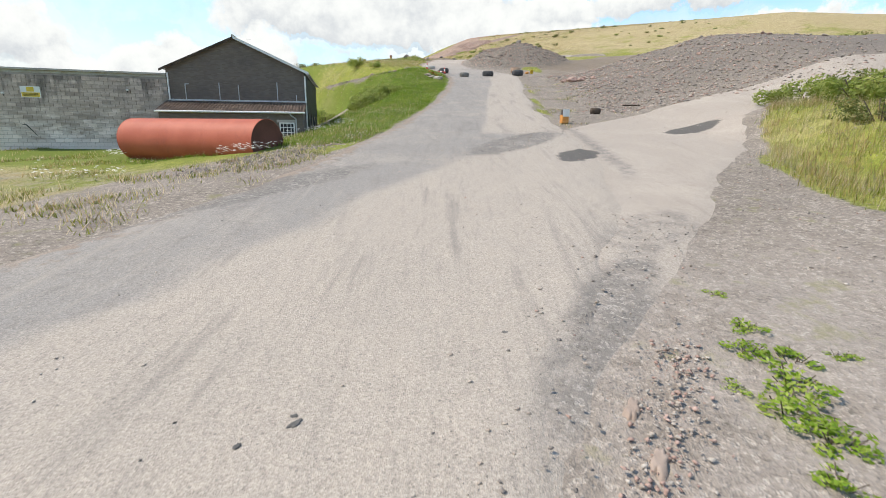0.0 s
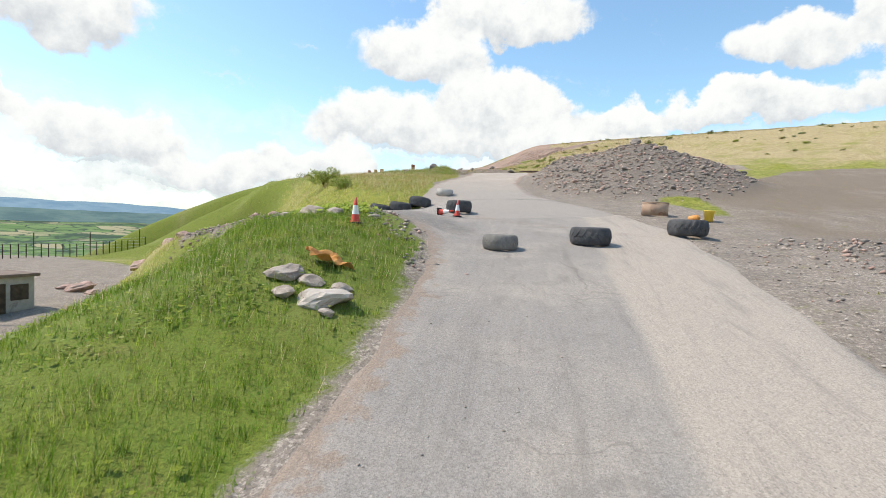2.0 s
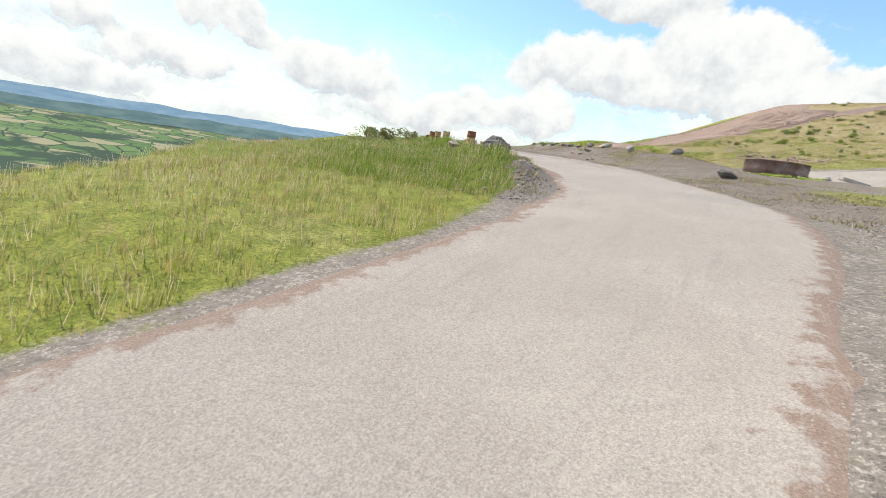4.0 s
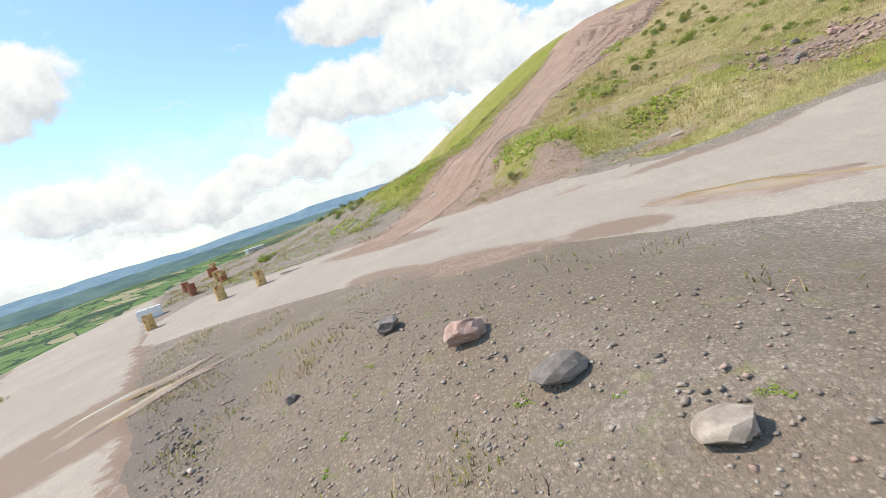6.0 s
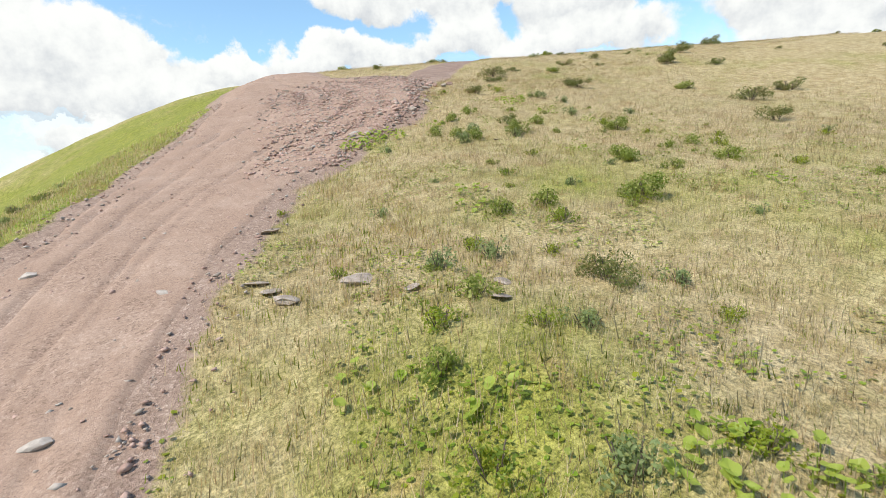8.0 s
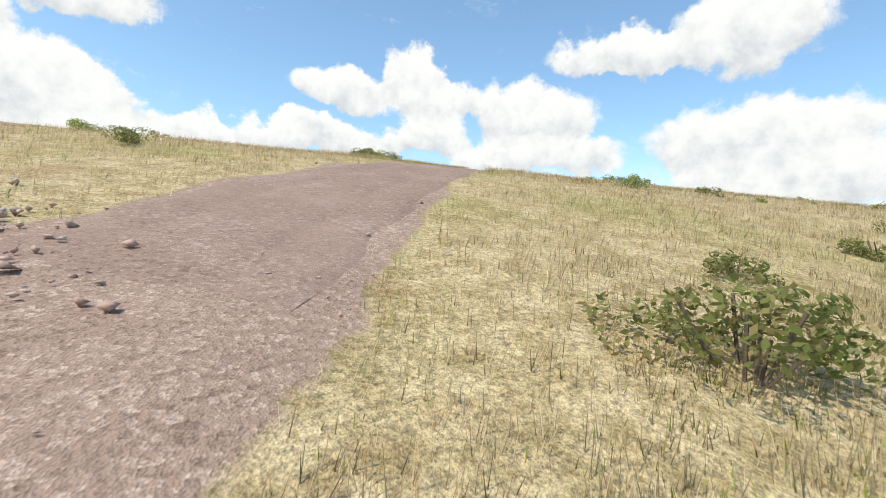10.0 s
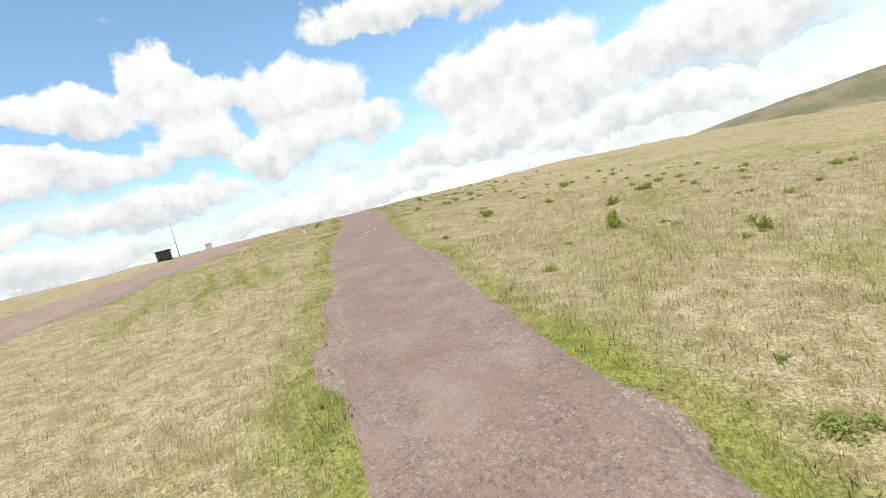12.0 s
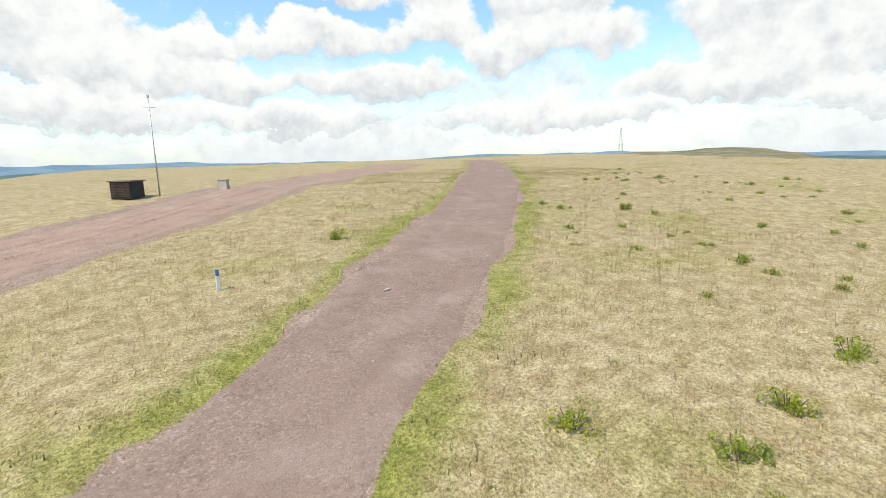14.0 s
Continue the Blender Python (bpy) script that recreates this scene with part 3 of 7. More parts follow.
def leaf_material(name, a, b_color, dry, shine=0.45):
    m, t, b = surface(name, shine)
    rnd = t.nodes.new("ShaderNodeNewGeometry").outputs["Random Per Island"]
    obj = t.nodes.new("ShaderNodeObjectInfo").outputs["Random"]
    n = noise_node(t, where(t), 0.6, 5, 0.65)
    c = mix_node(t, math_node(t, "MULTIPLY_ADD", rnd, 0.7, math_node(t, "MULTIPLY", obj, 0.3)), a, b_color)
    c = mix_node(t, between(t, math_node(t, "MULTIPLY_ADD", rnd, 0.35, n), 0.62, 0.85), c, dry)
    link(t, c, b.inputs["Base Color"])
    through_leaf = t.nodes.new("ShaderNodeBsdfTranslucent")
    link(t, c, through_leaf.inputs["Color"])
    both = t.nodes.new("ShaderNodeMixShader")
    both.inputs[0].default_value = 0.5
    link(t, b.outputs[0], both.inputs[1]), link(t, through_leaf.outputs[0], both.inputs[2])
    link(t, both.outputs[0], t.nodes["Material Output"].inputs["Surface"])
    return m


GROUND = ground_material()
ASPHALT = road_material("worn asphalt", (0.18, 0.162, 0.146), (0.27, 0.246, 0.222), (0.4, 0.343, 0.285), (0.23, 0.205, 0.182), (0.265, 0.2, 0.152), cracks=0.3)
CONCRETE_ROAD = road_material("dusty concrete", (0.265, 0.223, 0.183), (0.37, 0.315, 0.263), (0.45, 0.388, 0.325), (0.27, 0.218, 0.177), (0.245, 0.162, 0.118), lane=(0.3, 0.268, 0.238))
RED_DIRT = road_material("red earth", (0.16, 0.1, 0.07), (0.33, 0.225, 0.165), (0.5, 0.38, 0.3), (0.2, 0.12, 0.083), (0.28, 0.185, 0.135), 0.75)
RED_TRACK = road_material("red gravel", (0.15, 0.096, 0.071), (0.255, 0.175, 0.135), (0.42, 0.325, 0.27), (0.19, 0.125, 0.094), (0.24, 0.165, 0.125), 0.75)
STONE_GREY = worn("grey stone", (0.28, 0.23, 0.188), (0.42, 0.35, 0.292), (0.5, 0.44, 0.38), 2.0, 16, depth=0.03)
STONE_RED = worn("red stone", (0.32, 0.21, 0.17), (0.47, 0.325, 0.27), (0.5, 0.41, 0.36), 2.0, 16, depth=0.03)
STONE_PALE = worn("pale stone", (0.4, 0.35, 0.3), (0.5, 0.44, 0.385), (0.26, 0.225, 0.195), 1.6, 16, depth=0.03)
STONE_DARK = worn("dark stone", (0.16, 0.14, 0.124), (0.25, 0.215, 0.19), (0.38, 0.345, 0.31), 2.0, 16, depth=0.03)
RUBBER = worn("weathered rubber", (0.045, 0.045, 0.048), (0.075, 0.075, 0.078), (0.14, 0.13, 0.12), 2.5, 25, 0.75)
RUBBER_PALE = worn("dusty rubber", (0.16, 0.15, 0.135), (0.22, 0.205, 0.185), (0.1, 0.1, 0.1), 2.5, 25, 0.85)
DRUM_YELLOW = worn("rusting yellow paint", (0.5, 0.33, 0.13), (0.58, 0.42, 0.2), (0.24, 0.085, 0.035), 2.2, 22, 0.65, stain_at=(0.46, 0.6))
DRUM_RED = worn("rusted drum", (0.27, 0.1, 0.05), (0.36, 0.15, 0.08), (0.14, 0.06, 0.04), 2.4, 22, 0.75)
RUST_TANK = worn("red lead paint", (0.36, 0.085, 0.045), (0.41, 0.105, 0.058), (0.27, 0.07, 0.045), 0.8, 20, 0.6, depth=0.003)
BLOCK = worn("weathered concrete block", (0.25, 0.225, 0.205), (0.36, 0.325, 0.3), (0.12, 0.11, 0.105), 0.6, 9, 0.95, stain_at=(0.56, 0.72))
BLACK_SHEET = worn("black cladding", (0.018, 0.019, 0.022), (0.026, 0.027, 0.03), (0.05, 0.045, 0.04), 1.2, 20, 0.6, stain_at=(0.6, 0.8))
ROOF = worn("brown corrugated sheet", (0.16, 0.115, 0.09), (0.22, 0.165, 0.13), (0.12, 0.1, 0.085), 1.2, 14, 0.85)
ROOF_GREY = worn("grey corrugated sheet", (0.33, 0.33, 0.3), (0.42, 0.42, 0.39), (0.25, 0.24, 0.2), 1.2, 14, 0.8)
WHITE = worn("white paint", (0.72, 0.72, 0.7), (0.78, 0.78, 0.76), (0.5, 0.48, 0.44), 3, 30, 0.6, stain_at=(0.62, 0.8))
CONE_RED = worn("red plastic", (0.55, 0.06, 0.04), (0.62, 0.09, 0.06), (0.4, 0.08, 0.06), 4, 30, 0.5)
BLACK_PLASTIC = worn("black plastic", (0.02, 0.02, 0.02), (0.03, 0.03, 0.03), (0.06, 0.06, 0.06), 4, 30, 0.5)
STEEL = worn("galvanised steel", (0.42, 0.43, 0.44), (0.52, 0.53, 0.54), (0.3, 0.3, 0.3), 3, 30, 0.5, 0.6)
CONCRETE = worn("cast concrete", (0.38, 0.35, 0.32), (0.46, 0.43, 0.4), (0.22, 0.2, 0.18), 1.6, 18, 0.92)
WOOD_DARK = worn("dark timber", (0.05, 0.036, 0.026), (0.085, 0.062, 0.046), (0.13, 0.1, 0.08), 2, 25, 0.85)
WOOD_GREY = worn("grey weathered timber", (0.22, 0.19, 0.16), (0.3, 0.27, 0.23), (0.15, 0.13, 0.11), 2, 25, 0.9)
YELLOW = worn("yellow plastic", (0.72, 0.5, 0.06), (0.78, 0.56, 0.1), (0.5, 0.35, 0.08), 3, 25, 0.6)
ORANGE = worn("faded orange plastic", (0.55, 0.23, 0.05), (0.62, 0.31, 0.1), (0.35, 0.13, 0.04), 3, 25, 0.6)
BARK = worn("bark", (0.1, 0.075, 0.055), (0.14, 0.11, 0.08), (0.07, 0.055, 0.04), 4, 30)
GRASS = leaf_material("green grass", (0.2, 0.27, 0.025), (0.42, 0.45, 0.075), (0.5, 0.4, 0.14), 0.6)
GRASS_LUSH = leaf_material("lush grass", (0.055, 0.14, 0.008), (0.2, 0.34, 0.025), (0.34, 0.42, 0.07), 0.55)
STRAW = leaf_material("dry grass", (0.55, 0.43, 0.23), (0.92, 0.82, 0.6), (0.4, 0.27, 0.13), 0.7)
BROADLEAF = leaf_material("broad leaves", (0.2, 0.33, 0.03), (0.36, 0.47, 0.06), (0.42, 0.5, 0.1))
BUSH_LEAF = leaf_material("bush leaves", (0.19, 0.24, 0.04), (0.33, 0.39, 0.08), (0.4, 0.42, 0.12))
GORSE_LEAF = leaf_material("gorse", (0.13, 0.165, 0.045), (0.25, 0.28, 0.075), (0.3, 0.25, 0.1))
YELLOW_LEAF = leaf_material("ragwort", (0.24, 0.32, 0.03), (0.42, 0.42, 0.04), (0.2, 0.28, 0.04))
WILLOW_LEAF = leaf_material("grey willow leaves", (0.2, 0.27, 0.1), (0.34, 0.4, 0.18), (0.34, 0.38, 0.14))
YELLOW_GREEN = leaf_material("stonecrop", (0.2, 0.23, 0.03), (0.32, 0.31, 0.06), (0.2, 0.24, 0.05), 0.7)
PETAL = leaf_material("daisies", (0.75, 0.75, 0.72), (0.85, 0.84, 0.8), (0.7, 0.7, 0.66))


def haze_glow_material(name, low, high):
    """Far hills as plain emission, the blue haze over them put into its colour."""
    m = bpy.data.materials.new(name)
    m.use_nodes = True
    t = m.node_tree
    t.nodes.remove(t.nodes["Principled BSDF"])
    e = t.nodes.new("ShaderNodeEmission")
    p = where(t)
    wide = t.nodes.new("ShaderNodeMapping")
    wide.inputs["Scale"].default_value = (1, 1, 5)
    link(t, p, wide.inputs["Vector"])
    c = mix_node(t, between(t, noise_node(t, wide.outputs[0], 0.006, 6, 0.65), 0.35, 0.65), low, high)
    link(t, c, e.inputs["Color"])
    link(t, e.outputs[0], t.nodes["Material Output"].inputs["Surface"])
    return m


# ---- ground and roads ----
def axis(lo, hi, a, b, fine, grow):
    """Grid lines: even between a and b, wider and wider out to lo and hi."""
    core = list(np.arange(a, b, fine))
    up, g = [core[-1]], fine
    while up[-1] < hi:
        g *= grow
        up.append(up[-1] + g)
    down, g = [core[0]], fine
    while down[-1] > lo:
        g *= grow
        down.append(down[-1] - g)
    return np.array(down[:0:-1] + core + up[1:])


def mesh_of(name, co, faces, mats=(), smooth=True, picks=None):
    """A mesh from arrays; all faces have the same number of corners."""
    me = bpy.data.meshes.new(name)
    n = faces.shape[1]
    me.vertices.add(len(co))
    me.vertices.foreach_set("co", np.ascontiguousarray(co, np.float32).ravel())
    me.loops.add(faces.size)
    me.loops.foreach_set("vertex_index", faces.ravel().astype(np.int32))
    me.polygons.add(len(faces))
    me.polygons.foreach_set("loop_start", np.arange(0, faces.size, n, dtype=np.int32))
    if smooth:
        me.polygons.foreach_set("use_smooth", np.ones(len(faces), bool))
    for m in mats:
        me.materials.append(m)
    if picks is not None:
        me.polygons.foreach_set("material_index", picks.astype(np.int32))
    me.update()
    return me


def set_attribute(me, name, values):
    a = me.attributes.new(name, "FLOAT", "POINT")
    a.data.foreach_set("value", np.ascontiguousarray(values, np.float32).ravel())


def quads(ny, nx):
    i = np.arange(nx * ny).reshape(ny, nx)
    return np.stack([i[:-1, :-1], i[:-1, 1:], i[1:, 1:], i[1:, :-1]], -1).reshape(-1, 4)


xs, ys = axis(-4600, 4600, -52, 138, 0.75, 1.09), axis(-4600, 4600, -18, 362, 0.75, 1.09)
X, Y = np.meshgrid(xs, ys)
ground_mesh = mesh_of("ground", np.stack([X, Y, land(X, Y)], -1).reshape(-1, 3), quads(len(ys), len(xs)), [GROUND])
for key, value in zip(("grey", "red", "dry"), zones(X, Y)):
    set_attribute(ground_mesh, key, value)
Zg = height(X, Y)
set_attribute(ground_mesh, "earthy", 0.8 * bell((0.79 * (X / UNIT + 4) + 0.61 * (Y / UNIT - 109)), 9) * step(84, 92, Y / UNIT) * step(127, 119, Y / UNIT) + 0.8 * step(10.5, 13, X / UNIT) * step(52, 57, Y / UNIT) * step(100, 90, Y / UNIT))
Xp, Yp = X / UNIT, Y / UNIT
set_attribute(ground_mesh, "tipped", np.clip(step(5.5, 8.5, Xp - road_x(Yp)) * step(58, 52, Yp) * step(24, 34, Yp) + 0.9 * step(8, 6, np.hypot(Xp - 10.2, (Yp - 73) / 1.2))
              + step(4.0, 2.0, beside(UPPER, X, Y) / UNIT) * step(0, -2, Xp - road_x(Yp)) * step(84, 90, Yp) * step(122, 114, Yp) + 0.5 * step(3.5, 1, beside(WEST, X, Y) / UNIT) * step(-0.5, -2, Xp), 0, 1))
set_attribute(ground_mesh, "dusty", 0.6 * step(0, 1.5, Xp) * step(8, 5.5, Xp) * step(9, 5, Yp) * step(-3, 0, Yp))
set_attribute(ground_mesh, "lush", step(1.5, -1.5, Xp - road_x(Yp)) * (step(14, 20, Yp) * step(64, 54, Yp) + 0.8 * step(84, 90, Yp) * step(126, 118, Yp)))
set_attribute(ground_mesh, "moor", step(280, 460, np.hypot(X - 55, Y - 207)))
set_attribute(ground_mesh, "field", step(-16, -55, Zg) * step(200, 360, np.hypot(X - 28, Y - 150)))
tagged(new("ground", ground_mesh), "rough quarry hillside of grass, gravel and red earth", "ground", kind="structure")


def ribbon(name, line, mat, label, lift, seed, slab=None, trim=1.0):
    """A road laid along its centre line, with ragged edges that dip into the ground."""
    pts = np.array(line, float) * UNIT
    run = np.r_[0, np.cumsum(np.hypot(*np.diff(pts[:, :2], axis=0).T))]
    t = np.arange(0, run[-1], 0.6)
    cx, cy, hw = (np.interp(t, run, pts[:, k]) for k in range(3))
    k = np.ones(9) / 9
    cx, cy = (np.convolve(np.pad(v, 4, "edge"), k, "valid") for v in (cx, cy))
    tx, ty = np.gradient(cx), np.gradient(cy)
    n = np.hypot(tx, ty)
    us = np.linspace(-1, 1, 61 if "ramp" in name else 33)
    wobble = np.minimum(0.35, 0.45 * hw * trim)
    edge_l = hw * trim + wobble * rough_at(t, 0 * t, 2.2, seed, 3)
    edge_r = hw * trim + wobble * rough_at(t, 0 * t + 50, 2.2, seed, 3)
    U = np.where(us[None, :] < 0, us[None, :] * edge_l[:, None], us[None, :] * edge_r[:, None])
    RX = cx[:, None] + (ty / n)[:, None] * U
    RY = cy[:, None] - (tx / n)[:, None] * U
    crown = lift * (1 - step(0.86, 1.0, np.abs(us)) * 1.7)
    start = (step(0, 5, t) * 1.2 - 0.2 if "dirt" in name else (step(0, 3, run[-1] - t) * 1.25 - 0.25) * ((step(0, 4, t) * 1.4 - 0.4) if "upper" in name else 1))[:, None]
    rut = -0.035 * (bell(np.abs(us) - 0.45, 0.12)) * (1 if "track" in name else 0.2)
    deep = rut[None, :]
    if "ramp" in name:
        sway = us[None, :] + 0.13 * rough_at(t, 0 * t + 7, 9.0, 3, 3)[:, None]
        grooves = [(-0.7, 0.07, 0.8), (-0.42, 0.045, 1.0), (-0.15, 0.05, 0.7), (0.12, 0.04, 1.1), (0.3, 0.06, 0.6), (0.62, 0.06, 0.9)]
        deep = sum(-0.12 * g * np.clip(0.5 + 1.1 * rough_at(t, 0 * t + 31 * i, 6.0, 5 + i, 2), 0, 1.3)[:, None] * bell(sway + 0.06 * rough_at(t, 0 * t + 17 * i, 5.0, 40 + i, 2)[:, None] - c, w) for i, (c, w, g) in enumerate(grooves))
        deep = (deep + 0.05 * rough_at(RX, RY, 1.3, 23, 2)) * step(4, 12, t)[:, None]
    RZ = land(RX, RY) + (crown[None, :] + deep) * start - 0.03 * (start < 0.2)
    me = mesh_of(name, np.stack([RX, RY, RZ], -1).reshape(-1, 3), quads(len(t), len(us)), [mat])
    set_attribute(me, "side", np.broadcast_to((np.abs(us) if "upper" in name else -us if "lower" in name else 0 * us)[None, :], RX.shape))
    set_attribute(me, "slab", slab(RX, RY) if slab else np.zeros(RX.shape))
    for key, value in zip(("grit", "mud", "tar"), stains(RX, RY)):
        set_attribute(me, key, value)
    return tagged(new(name, me), label, "road", kind="structure")


def concrete_lane(x, y):
    x, y = x / UNIT, y / UNIT
    seam = np.interp(y, [10, 19, 28, 35, 44, 52, 58], [1.0, 1.4, 2.3, 2.9, 3.9, 4.5, 5.0])
    edge = np.interp(y, [-10, 4.3, 5.2, 7.2, 9.6, 13.2, 18.3], [-9.5, -4.1, -3.3, -2.5, -1.6, 0.2, 3.2]) + 0.25 * rough_at(x, y, 1.6, 8)
    return np.maximum(step(0, 0.12, x - seam) * step(18.5, 19.5, y), step(0, 0.4, x - edge) * step(19.5, 18, y))


def oval(x, y, cx, cy, rx, ry, turn):
    """1 inside an oval of the plan, falling to 0 outside it; radii in metres."""
    dx, dy = (x - cx) * UNIT, (y - cy) * UNIT
    c, q = math.cos(turn), math.sin(turn)
    return step(1.35, 0.55, np.hypot((c * dx + q * dy) / rx, (c * dy - q * dx) / ry))


MUD_EDGE = [(-3.3, 91.6, 0.3), (-4.15, 93.2, 0.36), (-5.4, 95.1, 0.42), (-7.1, 97.5, 0.5), (-9.0, 99.6, 0.45), (-11.0, 102, 0.3)]


def stains(x, y):
    """Loose gravel, damp earth and oil on the roads."""
    x, y = x / UNIT, y / UNIT
    grit = np.maximum.reduce([oval(x, y, 2.5, 16.9, 4.6, 1.15, 1.02), 0.65 * oval(x, y, 1.75, 4.75, 3.6, 0.7, 1.08), 0.5 * oval(x, y, 3.3, 7.6, 2.4, 1.0, 0.85), 0.8 * oval(x, y, -4.2, 9.2, 6.5, 1.0, 0.95),
                              0.6 * step(-0.55, -0.1, beside(LOWER, x * UNIT, y * UNIT)) * step(0.8, 0.3, beside(LOWER, x * UNIT, y * UNIT)) * step(8, 14, y), 0.75 * oval(x, y, -1.5, 56, 6, 2.2, 2.3)])
    mud = np.maximum.reduce([step(0.45, -0.25, beside(MUD_EDGE, x * UNIT, y * UNIT)), oval(x, y, -9.3, 119.6, 4.2, 1.7, -0.75), oval(x, y, -12.6, 121.8, 3.0, 1.3, -0.75), oval(x, y, -6.6, 119.3, 1.8, 1.0, -0.6),
                             1.3 * oval(x, y, -18.0, 117.3, 6.0, 2.6, 0.93), 0.75 * oval(x, y, -14.5, 128.5, 5.0, 1.6, -0.4), 0.8 * oval(x, y, -1.7, 125.6, 5.0, 1.1, 0.1),
                             0.4 * oval(x, y, 2.6, 57, 9, 1.0, 2.5)])
    tar = np.maximum(oval(x, y, 3.85, 14.4, 1.75, 0.75, 1.05), 0.95 * oval(x, y, 9.75, 20.0, 2.3, 0.85, 0.55))
    return grit, mud, tar


ribbon("branch_road", BRANCH, CONCRETE_ROAD, "pale dusty side road climbing past the scree", 0.035, 3)
ribbon("west_track", WEST, CONCRETE_ROAD, "dusty track leading down into the quarry yard", 0.03, 4, lambda x, y: 0 * x + 0.8)
ribbon("yard_apron", YARD, CONCRETE_ROAD, "wide dusty turning area at the foot of the hill", 0.03, 6)
ribbon("upper_road", UPPER, CONCRETE_ROAD, "pale dusty haul road with muddy edges", 0.05, 5, lambda x, y: step(80, 62, y / UNIT) + 0.4 * step(0.4, 0.6, rough_at(x, y, 5, 12, 2)))
ribbon("lower_road", LOWER, ASPHALT, "worn grey asphalt road with a pale concrete lane", 0.07, 2, concrete_lane)
ribbon("ridge_track", RIDGE, RED_DIRT, "red earth track up the grassy ridge", 0.04, 8)
ribbon("dirt_ramp", RAMP, RED_DIRT, "rutted red earth ramp climbing the hill", 0.09, 7)
ribbon("dirt_track", TRACK, RED_TRACK, "red gravel track over the grassy plateau", 0.035, 9)

# hills along the horizon: glowing backdrop rings with haze in their colours
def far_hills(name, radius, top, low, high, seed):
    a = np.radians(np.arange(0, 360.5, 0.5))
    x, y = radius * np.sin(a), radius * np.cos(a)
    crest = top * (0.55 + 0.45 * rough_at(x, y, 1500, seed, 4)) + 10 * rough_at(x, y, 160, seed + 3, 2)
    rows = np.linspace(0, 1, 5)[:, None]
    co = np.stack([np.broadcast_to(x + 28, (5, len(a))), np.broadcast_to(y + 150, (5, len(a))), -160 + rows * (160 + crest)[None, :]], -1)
    ob = new(name, mesh_of(name, co.reshape(-1, 3), quads(5, len(a)), [haze_glow_material(name, low, high)]))
    return tagged(ob, "distant hills as a glowing backdrop with blue haze painted in", "hills", kind="structure")


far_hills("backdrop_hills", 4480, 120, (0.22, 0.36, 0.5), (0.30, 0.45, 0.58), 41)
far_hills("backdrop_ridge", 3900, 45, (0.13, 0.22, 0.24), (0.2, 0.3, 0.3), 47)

# ---- helpers for things ----
pi = math.pi
rng = random.Random(7)


def spot(x, y, dz=0.0):
    """A place on the ground, from the plan."""
    return Vector((x * UNIT, y * UNIT, float(land(x * UNIT, y * UNIT)) + dz))


def part(name, bm, mat, parent, label="", smooth=False, m=None):
    me = bpy.data.meshes.new(name)
    bm.to_mesh(me)
    bm.free()
    me.materials.append(mat)
    if smooth:
        me.polygons.foreach_set("use_smooth", [True] * len(me.polygons))
    ob = new(name, me)
    ob.parent = parent
    if m is not None:
        ob.matrix_basis = m
    return tagged(ob, label)


def thing(name, m, label, category, group="", kind=""):
    ob = new(name)
    ob.empty_display_size = 0.2
    ob.matrix_basis = m
    return tagged(ob, label, category, group, kind)


def box(lo, hi, bevel=0.0, bm=None):
    bm = bm or bmesh.new()
    made = bmesh.ops.create_cube(bm, size=1)["verts"]
    for v in made:
        v.co = Vector(((lo[k] + hi[k]) / 2 + v.co[k] * (hi[k] - lo[k]) for k in range(3)))
    if bevel:
        es = list({e for v in made for e in v.link_edges})
        bmesh.ops.bevel(bm, geom=es, offset=bevel, segments=2, affect="EDGES")
    return bm


def lathe(profile, n=32, bm=None, closed=False, dent=0.0, seed=0):
    """A round body turned about z from (radius, height) pairs."""
    bm = bm or bmesh.new()
    r0 = random.Random(seed)
    lean = [r0.uniform(0, 6.28) for _ in range(3)]
    rows = []
    for r, z in profile:
        row = []
        for i in range(n):
            a = 2 * pi * i / n
            k = 1 + dent * (math.sin(2 * a + lean[0] + 2 * z) + 0.6 * math.sin(3 * a + lean[1] - 3 * z))
            row.append(bm.verts.new((r * k * math.cos(a), r * k * math.sin(a), z)))
        rows.append(row)
    pairs = list(zip(rows, rows[1:])) + ([(rows[-1], rows[0])] if closed else [])
    for a, b in pairs:
        for i in range(n):
            bm.faces.new((a[i], a[(i + 1) % n], b[(i + 1) % n], b[i]))
    return bm


def rod(a, b, r, n=10, bm=None):
    bm = bm or bmesh.new()
    a, b = Vector(a), Vector(b)
    turn = (b - a).to_track_quat("Z", "Y").to_matrix().to_4x4()
    made = bmesh.ops.create_cone(bm, cap_ends=True, segments=n, radius1=r, radius2=r, depth=(b - a).length)["verts"]
    bmesh.ops.transform(bm, matrix=Matrix.Translation((a + b) / 2) @ turn, verts=made)
    return bm


def pipe(points, r, n=8):
    bm = bmesh.new()
    for a, b in zip(points, points[1:]):
        rod(a, b, r, n, bm)
    return bm


